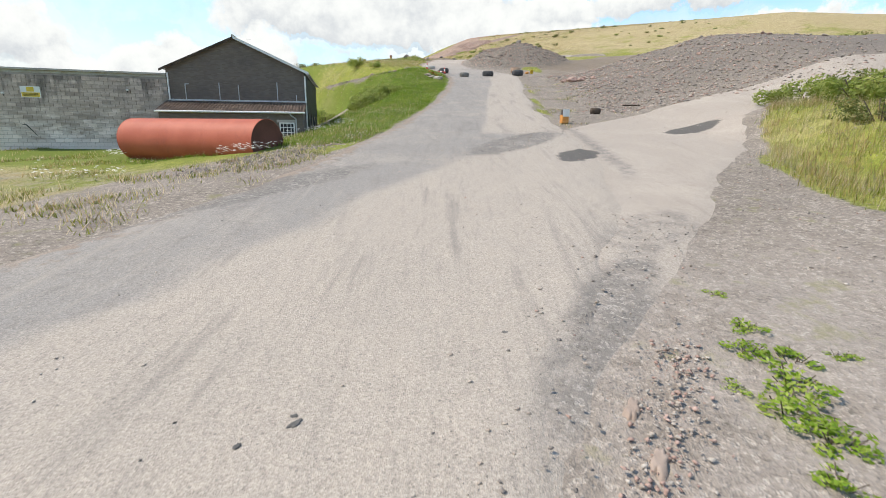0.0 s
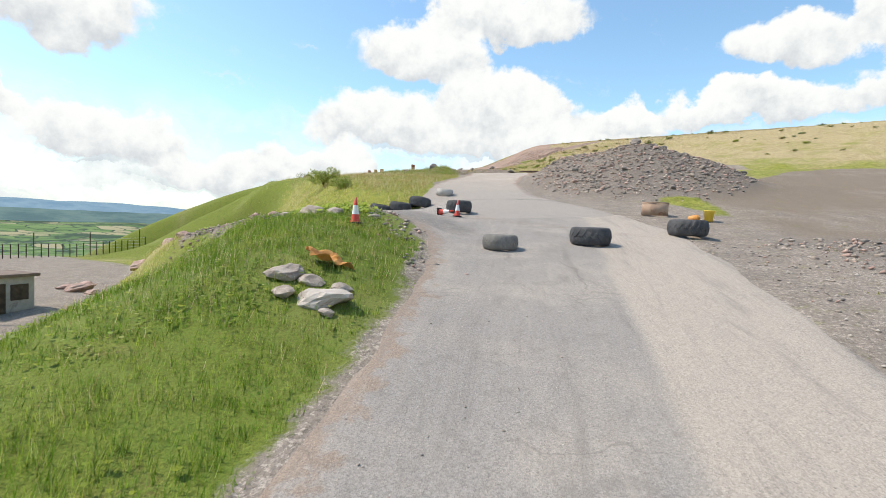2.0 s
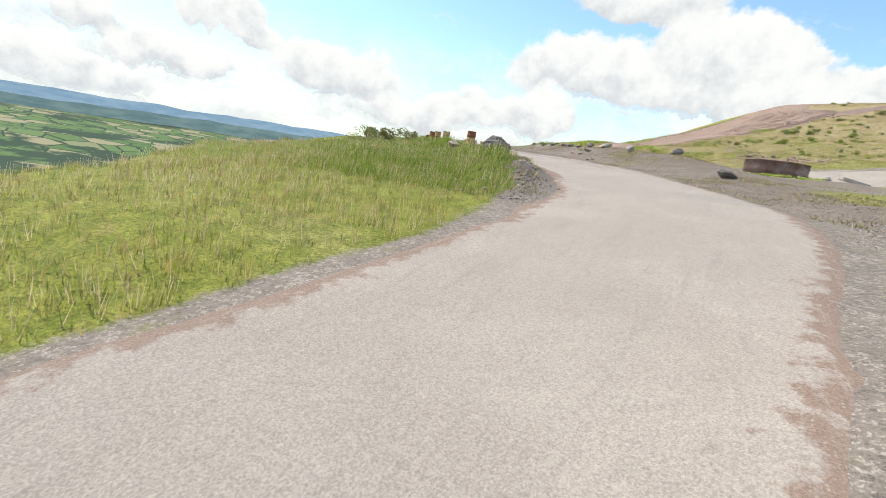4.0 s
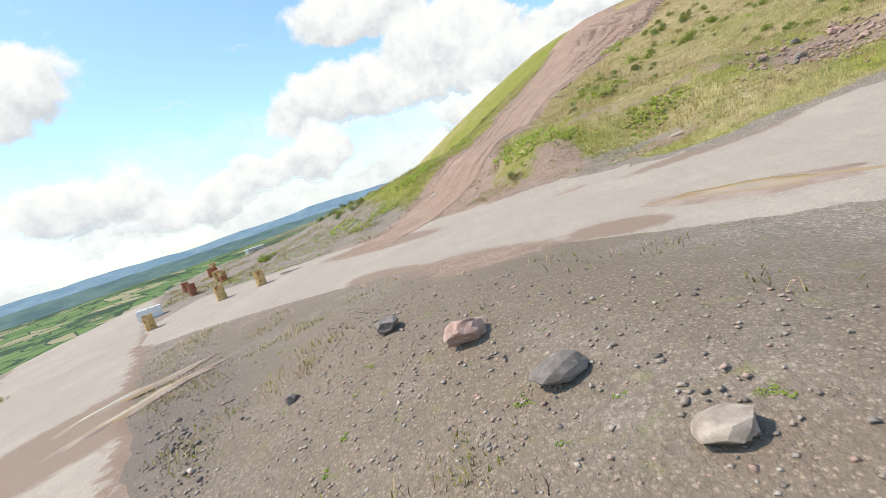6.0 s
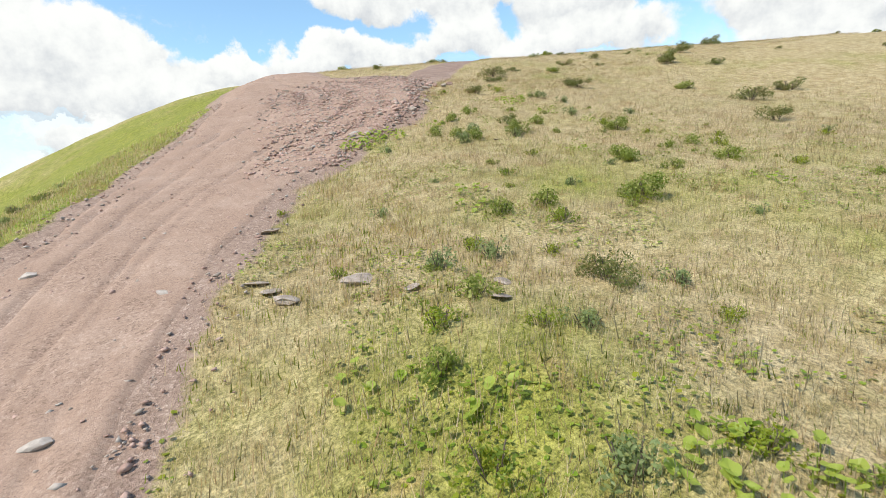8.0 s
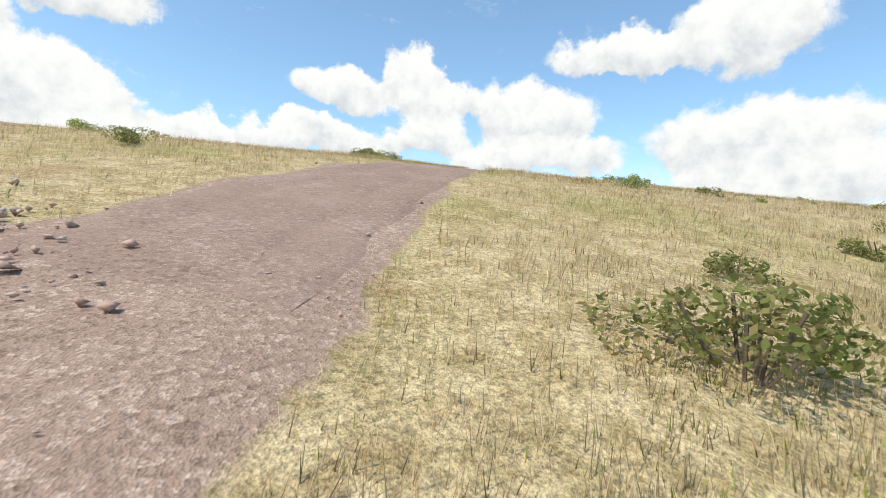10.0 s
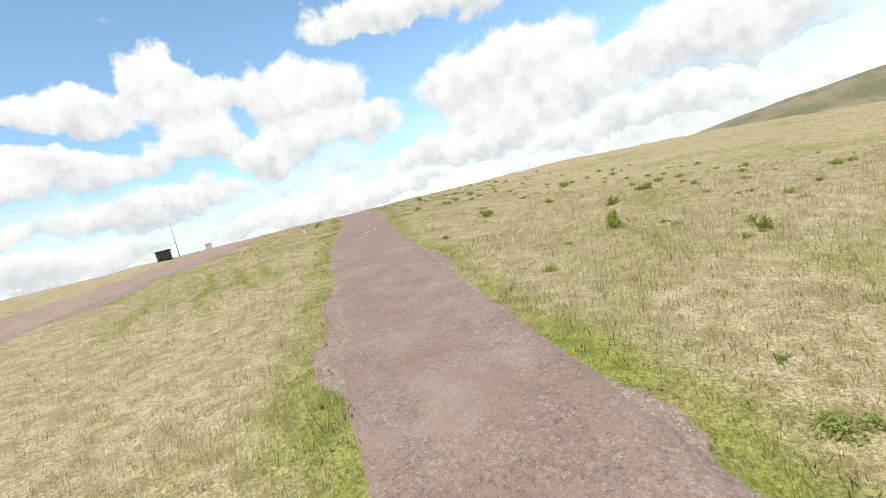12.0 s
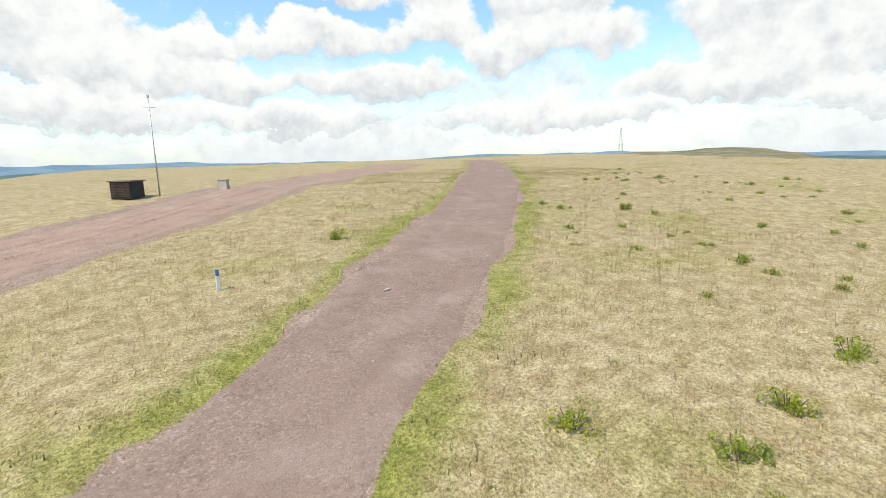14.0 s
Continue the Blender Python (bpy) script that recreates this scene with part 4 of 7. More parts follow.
# ---- stones ----
def rock_mesh(name, seed, cuts, rough, mat, detail=3):
    bm = bmesh.new()
    bmesh.ops.create_icosphere(bm, subdivisions=detail, radius=1)
    r0 = random.Random(seed)
    planes = []
    for _ in range(cuts):
        n = Vector((r0.gauss(0, 1), r0.gauss(0, 1), r0.gauss(0, 1))).normalized()
        planes.append((n, r0.uniform(0.55, 0.85)))
    off = Vector((seed * 3.1, seed * 1.7, seed * 0.9))
    for v in bm.verts:
        p = v.co.copy()
        for n, d in planes:
            k = p.dot(n)
            if k > d:
                p -= n * (k - d) * 0.94
        p *= 1 + rough * noise.noise(v.co * 1.6 + off) + 0.45 * rough * noise.noise(v.co * 4 + off) + 0.25 * rough * noise.noise(v.co * 9 + off)
        v.co = p
    bm.normal_update()
    me = bpy.data.meshes.new(name)
    bm.to_mesh(me)
    bm.free()
    me.materials.append(mat)
    me.polygons.foreach_set("use_smooth", [False] * len(me.polygons))
    return me


ROCKS = {}
for kind, mat in (("grey", STONE_GREY), ("red", STONE_RED), ("pale", STONE_PALE), ("dark", STONE_DARK)):
    ROCKS[kind + " small"] = [rock_mesh("boulder", 17 * i + len(kind), 10, 0.24, mat, 2) for i in range(4)]
    ROCKS[kind] = [rock_mesh("boulder", 11 * i + len(kind), 11, 0.26, mat) for i in range(4)]
ROCKS["big"] = [rock_mesh("boulder", 71 + i, 14, 0.17, STONE_DARK, 4) for i in range(2)]
ROCK_WORDS = {"big": "weathered grey-brown boulder with broken faces", "grey": "weathered grey-brown boulder with broken faces", "red": "reddish brown broken rock",
              "pale": "pale chalky boulder with rounded corners", "dark": "dark angular boulder flecked with lichen"}


def boulder(x, y, size, kind="grey", flat=0.75, long=1.0, sink=0.25, group="", name="boulder", extra=""):
    """One stone lying part sunk in the ground; size is its width in metres."""
    p = spot(x, y)
    s = size / 2 / 0.8
    ob = new(name, rng.choice(ROCKS[kind + " small" if size < 0.55 else kind]))
    turn = Euler((rng.uniform(-0.3, 0.3), rng.uniform(-0.3, 0.3), rng.uniform(0, 6.28)))
    ob.matrix_basis = Matrix.LocRotScale(p + Vector((0, 0, s * flat * (0.8 - 2 * sink * 0.8))), turn, Vector((s * long, s, s * flat)))
    return tagged(ob, ROCK_WORDS[kind] + extra, "boulder", group)


# ---- the shed and the block wall ----
U = Vector((-0.98, -0.19, 0)).normalized()
BACK = Vector((-0.19, 0.98, 0)).normalized()
corner = Vector((-6.6 * UNIT, 24.7 * UNIT, 0))
# local axes: x along the gable to the far corner, y to the back, z up from sea level of the plan
SHED = Matrix(((U.x, BACK.x, 0, corner.x), (U.y, BACK.y, 0, corner.y), (0, 0, 1, 0), (0, 0, 0, 1)))
W, DEEP, BASE, EAVE, APEX = 6.0 * UNIT, 10.3 * UNIT, 1.2 * UNIT, 5.0 * UNIT, 6.35 * UNIT


def brick_material(name, a, b, joint, wide, high, stain):
    m, t, bs = surface(name, 0.95)
    p = own(t)
    swap = t.nodes.new("ShaderNodeSeparateXYZ")
    link(t, p, swap.inputs[0])
    flat = t.nodes.new("ShaderNodeCombineXYZ")
    link(t, math_node(t, "ADD", swap.outputs[0], swap.outputs[1]), flat.inputs[0]), link(t, swap.outputs[2], flat.inputs[1])
    br = t.nodes.new("ShaderNodeTexBrick")
    br.inputs["Scale"].default_value = 1.0
    br.inputs["Brick Width"].default_value, br.inputs["Row Height"].default_value = wide, high
    br.inputs["Mortar Size"].default_value = 0.008
    br.inputs["Color1"].default_value, br.inputs["Color2"].default_value, br.inputs["Mortar"].default_value = (*a, 1), (*b, 1), (*joint, 1)
    link(t, flat.outputs[0], br.inputs["Vector"])
    c = mix_node(t, math_node(t, "MULTIPLY", between(t, noise_node(t, p, 0.7, 5, 0.6), 0.4, 0.7), 0.6), br.outputs["Color"], stain)
    c = mix_node(t, between(t, noise_node(t, p, 3.1, 2, 0.4), 0.785, 0.79), c, (0.55, 0.54, 0.5))
    link(t, c, bs.inputs["Base Color"])
    bump(t, bs, math_node(t, "ADD", br.outputs["Fac"], noise_node(t, p, 30, 3)), 0.4, 0.01)
    return m


GABLE = brick_material("sooty brown brick", (0.15, 0.122, 0.103), (0.2, 0.165, 0.14), (0.17, 0.15, 0.135), 0.225, 0.075, (0.12, 0.1, 0.088))
GLASS = bpy.data.materials.new("dusty window glass")
GLASS.use_nodes = True
gb = GLASS.node_tree.nodes["Principled BSDF"]
gb.inputs["Base Color"].default_value, gb.inputs["Roughness"].default_value = (0.05, 0.055, 0.06, 1), 0.12


def prism(outline, y0, y1, bm=None):
    """A slab between y0 and y1 with an outline of (x, z) corners."""
    bm = bm or bmesh.new()
    a = [bm.verts.new((x, y0, z)) for x, z in outline]
    b = [bm.verts.new((x, y1, z)) for x, z in outline]
    bm.faces.new(a), bm.faces.new(b[::-1])
    for i in range(len(a)):
        j = (i + 1) % len(a)
        bm.faces.new((a[j], a[i], b[i], b[j]))
    bmesh.ops.recalc_face_normals(bm, faces=bm.faces)
    return bm


def corrugated(x0, x1, y0, y1, z0, z1, pitch=0.15, deep=0.03, across=False):
    """Sheeting that slopes from (x0, z0) to (x1, z1) when across is false, or from (y0, z0) to (y1, z1)."""
    bm = bmesh.new()
    n = int(abs((y1 - y0) if not across else (x1 - x0)) / pitch * 4)
    rows = []
    for i in range(n + 1):
        k, w = i / n, deep / 2 * math.sin(i * pi / 2)
        row = []
        for s in (0, 0.5, 1):
            if across:
                row.append((x0 + (x1 - x0) * k, y0 + (y1 - y0) * s, z0 + (z1 - z0) * s + w))
            else:
                row.append((x0 + (x1 - x0) * s, y0 + (y1 - y0) * k, z0 + (z1 - z0) * s + w))
        rows.append([bm.verts.new(c) for c in row])
    for a, b in zip(rows, rows[1:]):
        for j in (0, 1):
            bm.faces.new((a[j], a[j + 1], b[j + 1], b[j]))
    bmesh.ops.solidify(bm, geom=list(bm.faces), thickness=0.012)
    return bm


def window(parent, x0, x1, z0, z1, y, bars=2, rows=2):
    """A white framed window flush in a wall that faces -y, with its panes and lintel."""
    fr = bmesh.new()
    for lo, hi in (((x0, y - 0.05, z0), (x0 + 0.07, y + 0.06, z1)), ((x1 - 0.07, y - 0.05, z0), (x1, y + 0.06, z1)),
                   ((x0 + 0.07, y - 0.05, z1 - 0.07), (x1 - 0.07, y + 0.06, z1)), ((x0 + 0.07, y - 0.05, z0), (x1 - 0.07, y + 0.06, z0 + 0.07))):
        box(lo, hi, 0.006, fr)
    win = part("window", fr, WHITE, parent, "white timber window frame")
    for i in range(1, bars + 1):
        x = x0 + (x1 - x0) * i / (bars + 1)
        part("glazing_bar", box((x - 0.02, y - 0.035, z0 + 0.07), (x + 0.02, y + 0.03, z1 - 0.07)), WHITE, win)
    for i in range(1, rows):
        z = z0 + (z1 - z0) * i / rows
        part("glazing_bar", box((x0 + 0.07, y - 0.03, z - 0.02), (x1 - 0.07, y + 0.025, z + 0.02)), WHITE, win)
    part("pane", box((x0 + 0.05, y - 0.01, z0 + 0.05), (x1 - 0.05, y + 0.01, z1 - 0.05)), GLASS, win)
    part("sill", box((x0 - 0.06, y - 0.13, z0 - 0.09), (x1 + 0.06, y + 0.02, z0), 0.008), CONCRETE, win)
    part("lintel", box((x0 - 0.15, y - 0.02, z1), (x1 + 0.15, y + 0.06, z1 + 0.16), 0.008), CONCRETE, win)
    return win


shed = thing("shed", SHED, "dark brick gabled shed with black clad side and lean-to", "shed")
part("gable_wall", prism([(0, BASE), (W, BASE), (W, EAVE), (W / 2, APEX), (0, EAVE)], 0, 0.25), GABLE, shed, "sooty brick gable flecked with white")
part("back_wall", prism([(0, BASE), (W, BASE), (W, EAVE), (W / 2, APEX), (0, EAVE)], DEEP - 0.25, DEEP), GABLE, shed)
part("side_wall", box((W - 0.25, 0.25, BASE), (W, DEEP - 0.25, EAVE)), GABLE, shed)
part("side_wall", box((0, 0.25, BASE), (0.22, DEEP - 0.25, EAVE)), BLACK_SHEET, shed, "black painted side wall")
for i in range(16):
    y = 0.28 + i * (DEEP - 0.55) / 16
    w = (DEEP - 0.55) / 16
    part("cladding_panel", box((-0.035, y + 0.012, BASE + 0.1), (-0.003, y + w - 0.012, EAVE - 0.08), 0.01), BLACK_SHEET, shed)
for k, y in enumerate((2.0, 5.2, 8.5, 11.8)):
    z0, z1 = BASE + 1.35, BASE + 2.6
    well = part("window", box((-0.06, y - 0.1, z0 - 0.1), (-0.04, y + 1.1, z1 + 0.1), 0.008), WOOD_DARK, shed, "dark boarded window")
    part("pane", box((-0.075, y, z0), (-0.062, y + 1.0, z1)), GLASS, well)
    for j in (1, 2):
        part("glazing_bar", box((-0.09, y + j / 3 - 0.02, z0), (-0.076, y + j / 3 + 0.02, z1)), WOOD_GREY, well)
    part("sill", box((-0.14, y - 0.1, z0 - 0.17), (-0.04, y + 1.1, z0 - 0.1)), CONCRETE, well)
slope = (APEX - EAVE) / (W / 2)
part("roof_sheet", corrugated(-0.3, W / 2, -0.2, DEEP + 0.2, EAVE - 0.3 * slope + 0.07, APEX + 0.07), ROOF_GREY, shed, "grey corrugated sheets with lichen")
part("roof_sheet", corrugated(W / 2, W + 0.3, -0.2, DEEP + 0.2, APEX + 0.07, EAVE - 0.3 * slope + 0.07), ROOF_GREY, shed)
part("ridge_cap", rod((W / 2, -0.24, APEX + 0.09), (W / 2, DEEP + 0.24, APEX + 0.09), 0.09), ROOF_GREY, shed)
part("verge_board", prism([(-0.32, EAVE - 0.32 * slope - 0.08), (-0.32, EAVE - 0.32 * slope + 0.09), (W / 2, APEX + 0.1), (W / 2, APEX - 0.06)], -0.25, -0.21), WHITE, shed, "white painted verge")
part("verge_board", prism([(W + 0.32, EAVE - 0.32 * slope - 0.08), (W + 0.32, EAVE - 0.32 * slope + 0.06), (W / 2, APEX + 0.07), (W / 2, APEX - 0.08)], -0.25, -0.21), WOOD_DARK, shed, "dark timber verge")
for x in (-0.06, W - 0.1):
    part("downpipe", pipe([(x, -0.06, EAVE - 0.3), (x, -0.06, 3.6 * UNIT if x > 1 else BASE + 0.3)], 0.05), WHITE, shed, "white downpipe")
LT0, LT1 = 3.57 * UNIT, 3.12 * UNIT          # lean-to roof, top and eave
for x, h in ((0.5, 0.4), (1.68, 1.15), (4.05, 0.95), (5.2, 1.05), (7.2, 0.95)):
    part("strap", box((x, -0.05, LT0 + 0.05), (x + 0.05, -0.003, LT0 + 0.1 + h), 0.006), STEEL, shed, "galvanised steel strap")
    if x > 7:
        part("strap", box((x - 0.2, -0.05, LT0 + 0.06 + h), (x, -0.003, LT0 + 0.11 + h), 0.006), STEEL, shed)
LD, LW = 1.6 * UNIT, W - 0.03
lean = part("lean_to", prism([(0.02, BASE), (LW, BASE), (LW, LT1 - 0.02), (0.02, LT1 - 0.02)], -LD, -LD + 0.22), GABLE, shed, "low brick lean-to wall")
for x in (0.02, LW - 0.22):
    bm = bmesh.new()
    o = [(-LD + 0.222, BASE), (-0.003, BASE), (-0.003, LT0 - 0.06), (-LD + 0.222, LT1 - 0.02)]
    a = [bm.verts.new((x, y, z)) for y, z in o]
    b = [bm.verts.new((x + 0.2, y, z)) for y, z in o]
    bm.faces.new(a), bm.faces.new(b[::-1])
    for i in range(4):
        bm.faces.new((a[i], b[i], b[(i + 1) % 4], a[(i + 1) % 4]))
    bmesh.ops.recalc_face_normals(bm, faces=bm.faces)
    part("lean_to_end", bm, GABLE, shed)
part("lean_to_roof", corrugated(-0.1, W + 0.1, -LD - 0.15, -0.03, LT1, LT0, 0.2, 0.05, True), ROOF, shed, "brown corrugated lean-to roof")
part("flashing", box((0, -0.05, LT0 + 0.02), (W, -0.004, LT0 + 0.12), 0.006), STEEL, shed, "pale metal flashing")
part("gutter", rod((-0.12, -LD - 0.2, LT1 - 0.05), (W + 0.12, -LD - 0.2, LT1 - 0.05), 0.06), WHITE, shed, "white plastic gutter")
part("drain_pipe", pipe([(0.75, -LD - 0.2, LT1 - 0.08), (0.75, -LD - 0.16, LT1 - 0.2), (0.45, -LD - 0.06, LT1 - 0.4), (0.45, -LD - 0.06, BASE + 0.4)], 0.045), STEEL, shed)
window(shed, 0.55, 1.45, 2.0 * UNIT, 2.66 * UNIT, -LD, 3, 3)
window(shed, 2.68, 3.73, 2.0 * UNIT, 2.66 * UNIT, -LD, 3, 3)

# block wall building, continuing from the gable's far corner
c0, c1 = corner + U * (W + 0.004), Vector((-18.4 * UNIT, 21.4 * UNIT, 0))
along = (c1 - c0).normalized()
square = Vector((along.y, -along.x, 0))
if square.y < 0:
    square = -square
LONG = (c1 - c0).length + 1.2
HALL = Matrix(((along.x, square.x, 0, c0.x), (along.y, square.y, 0, c0.y), (0, 0, 1, 0), (0, 0, 0, 1)))
TOP, FOOT = 4.66 * UNIT, 0.75 * UNIT
hall = thing("block_building", HALL, "long weathered grey concrete block building with flat coping", "building")
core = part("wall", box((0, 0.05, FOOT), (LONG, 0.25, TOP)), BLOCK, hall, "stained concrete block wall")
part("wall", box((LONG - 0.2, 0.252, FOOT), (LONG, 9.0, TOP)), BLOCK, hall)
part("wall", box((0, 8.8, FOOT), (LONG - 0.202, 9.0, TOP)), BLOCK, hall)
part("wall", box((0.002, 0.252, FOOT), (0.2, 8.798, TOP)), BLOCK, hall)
part("roof", box((0.02, 0.02, TOP - 0.12), (LONG - 0.02, 8.98, TOP + 0.02)), ROOF_GREY, hall)
# the wall's face is laid in blocks; those nearest the shed are pieces of their own
BW, BH = 0.45, 0.225
block_mesh = bpy.data.meshes.new("block")
bm = box((0, 0, 0), (BW - 0.012, 0.06, BH - 0.012), 0.006)
bm.to_mesh(block_mesh)
bm.free()
rest = bmesh.new()
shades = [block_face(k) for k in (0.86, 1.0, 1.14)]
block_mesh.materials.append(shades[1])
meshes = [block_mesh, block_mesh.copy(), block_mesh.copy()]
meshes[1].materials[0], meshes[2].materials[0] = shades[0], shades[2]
laid = 0
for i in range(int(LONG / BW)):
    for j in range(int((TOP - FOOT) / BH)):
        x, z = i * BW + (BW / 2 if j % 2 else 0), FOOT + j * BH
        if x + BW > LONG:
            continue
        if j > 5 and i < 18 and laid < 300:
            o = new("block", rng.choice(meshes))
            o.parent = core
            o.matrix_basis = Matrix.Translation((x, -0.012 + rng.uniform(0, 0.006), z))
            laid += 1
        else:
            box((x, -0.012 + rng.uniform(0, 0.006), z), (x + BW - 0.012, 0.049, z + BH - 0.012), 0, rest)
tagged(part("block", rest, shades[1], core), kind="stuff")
part("coping", box((-0.02, -0.1, TOP + 0.024), (LONG + 0.12, 0.34, TOP + 0.14), 0.015), CONCRETE, hall, "dark concrete coping")
for x, z, r in ((2.1, 3.95, 1), (8.3, 3.7, 1)):
    lamp = part("security_lamp", box((x, -0.16, z * UNIT), (x + 0.14, -0.05, z * UNIT + 0.1), 0.01), WHITE, hall, "small white security lamp")
    part("bracket", rod((x + 0.07, -0.1, z * UNIT), (x + 0.07, 0.03, z * UNIT - 0.14), 0.02), BLACK_PLASTIC, lamp)
sign_x, sign_z = 6.6, 3.72 * UNIT
board = part("sign", box((sign_x, -0.02, sign_z - 0.2), (sign_x + 0.95, 0.02, sign_z + 0.42), 0.006), WHITE, hall, "white and yellow warning sign")
part("sign_panel", box((sign_x + 0.04, -0.026, sign_z - 0.16), (sign_x + 0.91, -0.021, sign_z + 0.08)), YELLOW, board)
part("sign_panel", box((sign_x + 0.3, -0.026, sign_z + 0.12), (sign_x + 0.65, -0.021, sign_z + 0.38)), YELLOW, board)
for k in range(3):
    part("sign_bar", box((sign_x + 0.12, -0.032, sign_z - 0.12 + k * 0.07), (sign_x + 0.83, -0.027, sign_z - 0.095 + k * 0.07)), BLACK_PLASTIC, board)
part("conduit", pipe([(7.0, 0.02, 1.9 * UNIT), (7.55, 0.0, 2.45 * UNIT), (7.85, 0.02, 2.5 * UNIT)], 0.03), BLACK_PLASTIC, hall, "bent black pipe")
part("vent", box((5.6, 0.0, 1.85 * UNIT), (5.75, 0.049, 1.85 * UNIT + 0.2), 0.01), WHITE, hall)

# ---- the red tank ----
ta, tb = Vector((-11.75 * UNIT, 19.5 * UNIT, 1.98 * UNIT)), Vector((-5.9 * UNIT, 17.1 * UNIT, 1.98 * UNIT))
turn = (tb - ta).to_track_quat("Z", "Y").to_matrix().to_4x4()
TL, TR = (tb - ta).length, 0.775 * UNIT
tank = thing("storage_tank", Matrix.Translation(ta) @ turn, "long red oxide painted steel tank lying on gravel", "tank")
part("shell", lathe([(TR, 0), (TR, TL * 0.25), (TR * 1.001, TL * 0.5), (TR, TL * 0.75), (TR, TL)], 64), RUST_TANK, tank, "red oxide painted shell", True)
part("end_cap", lathe([(TR * 0.998, 0), (TR * 0.93, -0.04), (TR * 0.5, -0.09), (0.001, -0.1)], 64), RUST_TANK, tank, "", True)
# this end is turned from the sun; its shade is put into the colour
part("end_cap", lathe([(TR * 0.998, TL), (TR * 0.9, TL - 0.03), (TR * 0.5, TL - 0.05), (0.001, TL - 0.05)], 64), worn("shaded end plate", (0.1, 0.045, 0.035), (0.14, 0.06, 0.045), (0.06, 0.04, 0.035), 1.0, 16, 0.7), tank, "red-brown end plate with its shade painted in", True)
for k in (0.0, 0.33, 0.66, 1.0):
    z = TL * k
    part("weld_seam", lathe([(TR - 0.01, z - 0.014), (TR + 0.006, z - 0.008), (TR + 0.006, z + 0.008), (TR - 0.01, z + 0.014)], 64), RUST_TANK, tank, "", True)

# ---- tyres ----
def tyre(x, y, wide, high, mat, label, lugs=22, tilt=(0, 0)):
    """A tyre on its side: a bulging carcass, a rim bead and two rows of chevron lugs that wrap the shoulders."""
    R, H = wide * UNIT / 2, high * UNIT
    ob = thing("tyre", Matrix.LocRotScale(spot(x, y, 0.05), Euler((tilt[0], tilt[1], rng.uniform(0, 6))), None), label, "tyre", "old loader tyres")
    ri = R * 0.5
    outer = lambda k: R * (0.93 + 0.035 * (1 - (2 * k - 1) ** 2))          # crown of the tread at height k
    prof = [(ri, H * 0.24), (ri * 1.03, H * 0.14), (ri * 1.1, H * 0.09), (R * 0.66, H * 0.03), (R * 0.78, 0), (R * 0.87, H * 0.035), (R * 0.915, H * 0.12)]
    prof += [(outer(k), H * k) for k in (0.22, 0.36, 0.5, 0.64, 0.78)]
    prof += [(R * 0.915, H * 0.88), (R * 0.87, H * 0.965), (R * 0.78, H), (R * 0.66, H * 0.97), (ri * 1.1, H * 0.91), (ri * 1.03, H * 0.86), (ri, H * 0.76),
             (ri * 1.12, H * 0.72), (R * 0.78, H * 0.68), (R * 0.84, H * 0.5), (R * 0.78, H * 0.32), (ri * 1.12, H * 0.28)]
    part("carcass", lathe(prof, 56, closed=True, dent=0.008, seed=lugs), mat, ob, "", True)
    bm = bmesh.new()
    ladder = [(0.02, 0.86, 1.25), (0.1, 0.92, 1.1), (0.22, 0.96, 0.85), (0.36, 0.985, 0.5), (0.52, 0.995, 0.0)]   # height, radius, lead along the tread
    pitch = 2 * pi / lugs
    for i in range(lugs):
        for flip, shift in ((False, 0.0), (True, 0.5)):
            rings = []
            for h, r, lead in ladder:
                z = H * (1 - h if flip else h)
                a = (i + shift) * pitch + lead * pitch * 0.62
                w = pitch * 0.25
                base = R * r * 0.955
                rings.append([bm.verts.new((q * math.cos(b), q * math.sin(b), z)) for q, b in ((base, a - w), (R * r, a - w * 0.8), (R * r, a + w * 0.8), (base, a + w))])
            for p, q in zip(rings, rings[1:]):
                for k in range(4):
                    bm.faces.new((p[k], p[(k + 1) % 4], q[(k + 1) % 4], q[k]))
            bm.faces.new(rings[0]), bm.faces.new(rings[-1][::-1])
    bmesh.ops.recalc_face_normals(bm, faces=bm.faces)
    part("tread", bm, mat, ob, "chunky chevron tread blocks")
    for zz, rr in ((0.015, 0.72), (0.985, 0.72), (0.955, 0.6)):
        part("sidewall_ring", lathe([(R * (rr - 0.015), H * zz - 0.01), (R * rr, H * zz + (0.014 if zz > 0.5 else -0.014)), (R * (rr + 0.015), H * zz - 0.01)], 48), mat, ob, "", True)
    return ob


tyre(1.97, 51.0, 0.92, 0.38, RUBBER_PALE, "dusty pale grey tyre lying flat on the road", 26)
tyre(4.38, 52.25, 1.12, 0.48, RUBBER, "big black tyre lying flat on the road", 18)
tyre(7.68, 54.65, 1.2, 0.5, RUBBER, "big black tyre with chunky tread on the road", 20)
tyre(0.0, 59.4, 1.1, 0.5, RUBBER, "black tyre lying flat beside a traffic cone", 20)
tyre(-4.5, 63.4, 1.2, 0.5, RUBBER, "black tyre leaning at the foot of the mound", 20, (0.12, -0.1))
tyre(-3.5, 63.5, 1.15, 0.48, RUBBER, "black tyre at the foot of the mound", 20, (-0.08, 0.1))
tyre(-2.6, 64.1, 1.2, 0.52, RUBBER, "black tyre at the foot of the mound", 20, (0.1, 0.16))
plate = thing("white_plate", Matrix.LocRotScale(spot(-4.5, 62.7, 0.14), Euler((1.2, 0, 0.2)), None), "small white plate leaning on a tyre", "plate")
part("sheet", box((-0.22, -0.15, -0.01), (0.22, 0.15, 0.01), 0.004), WHITE, plate)


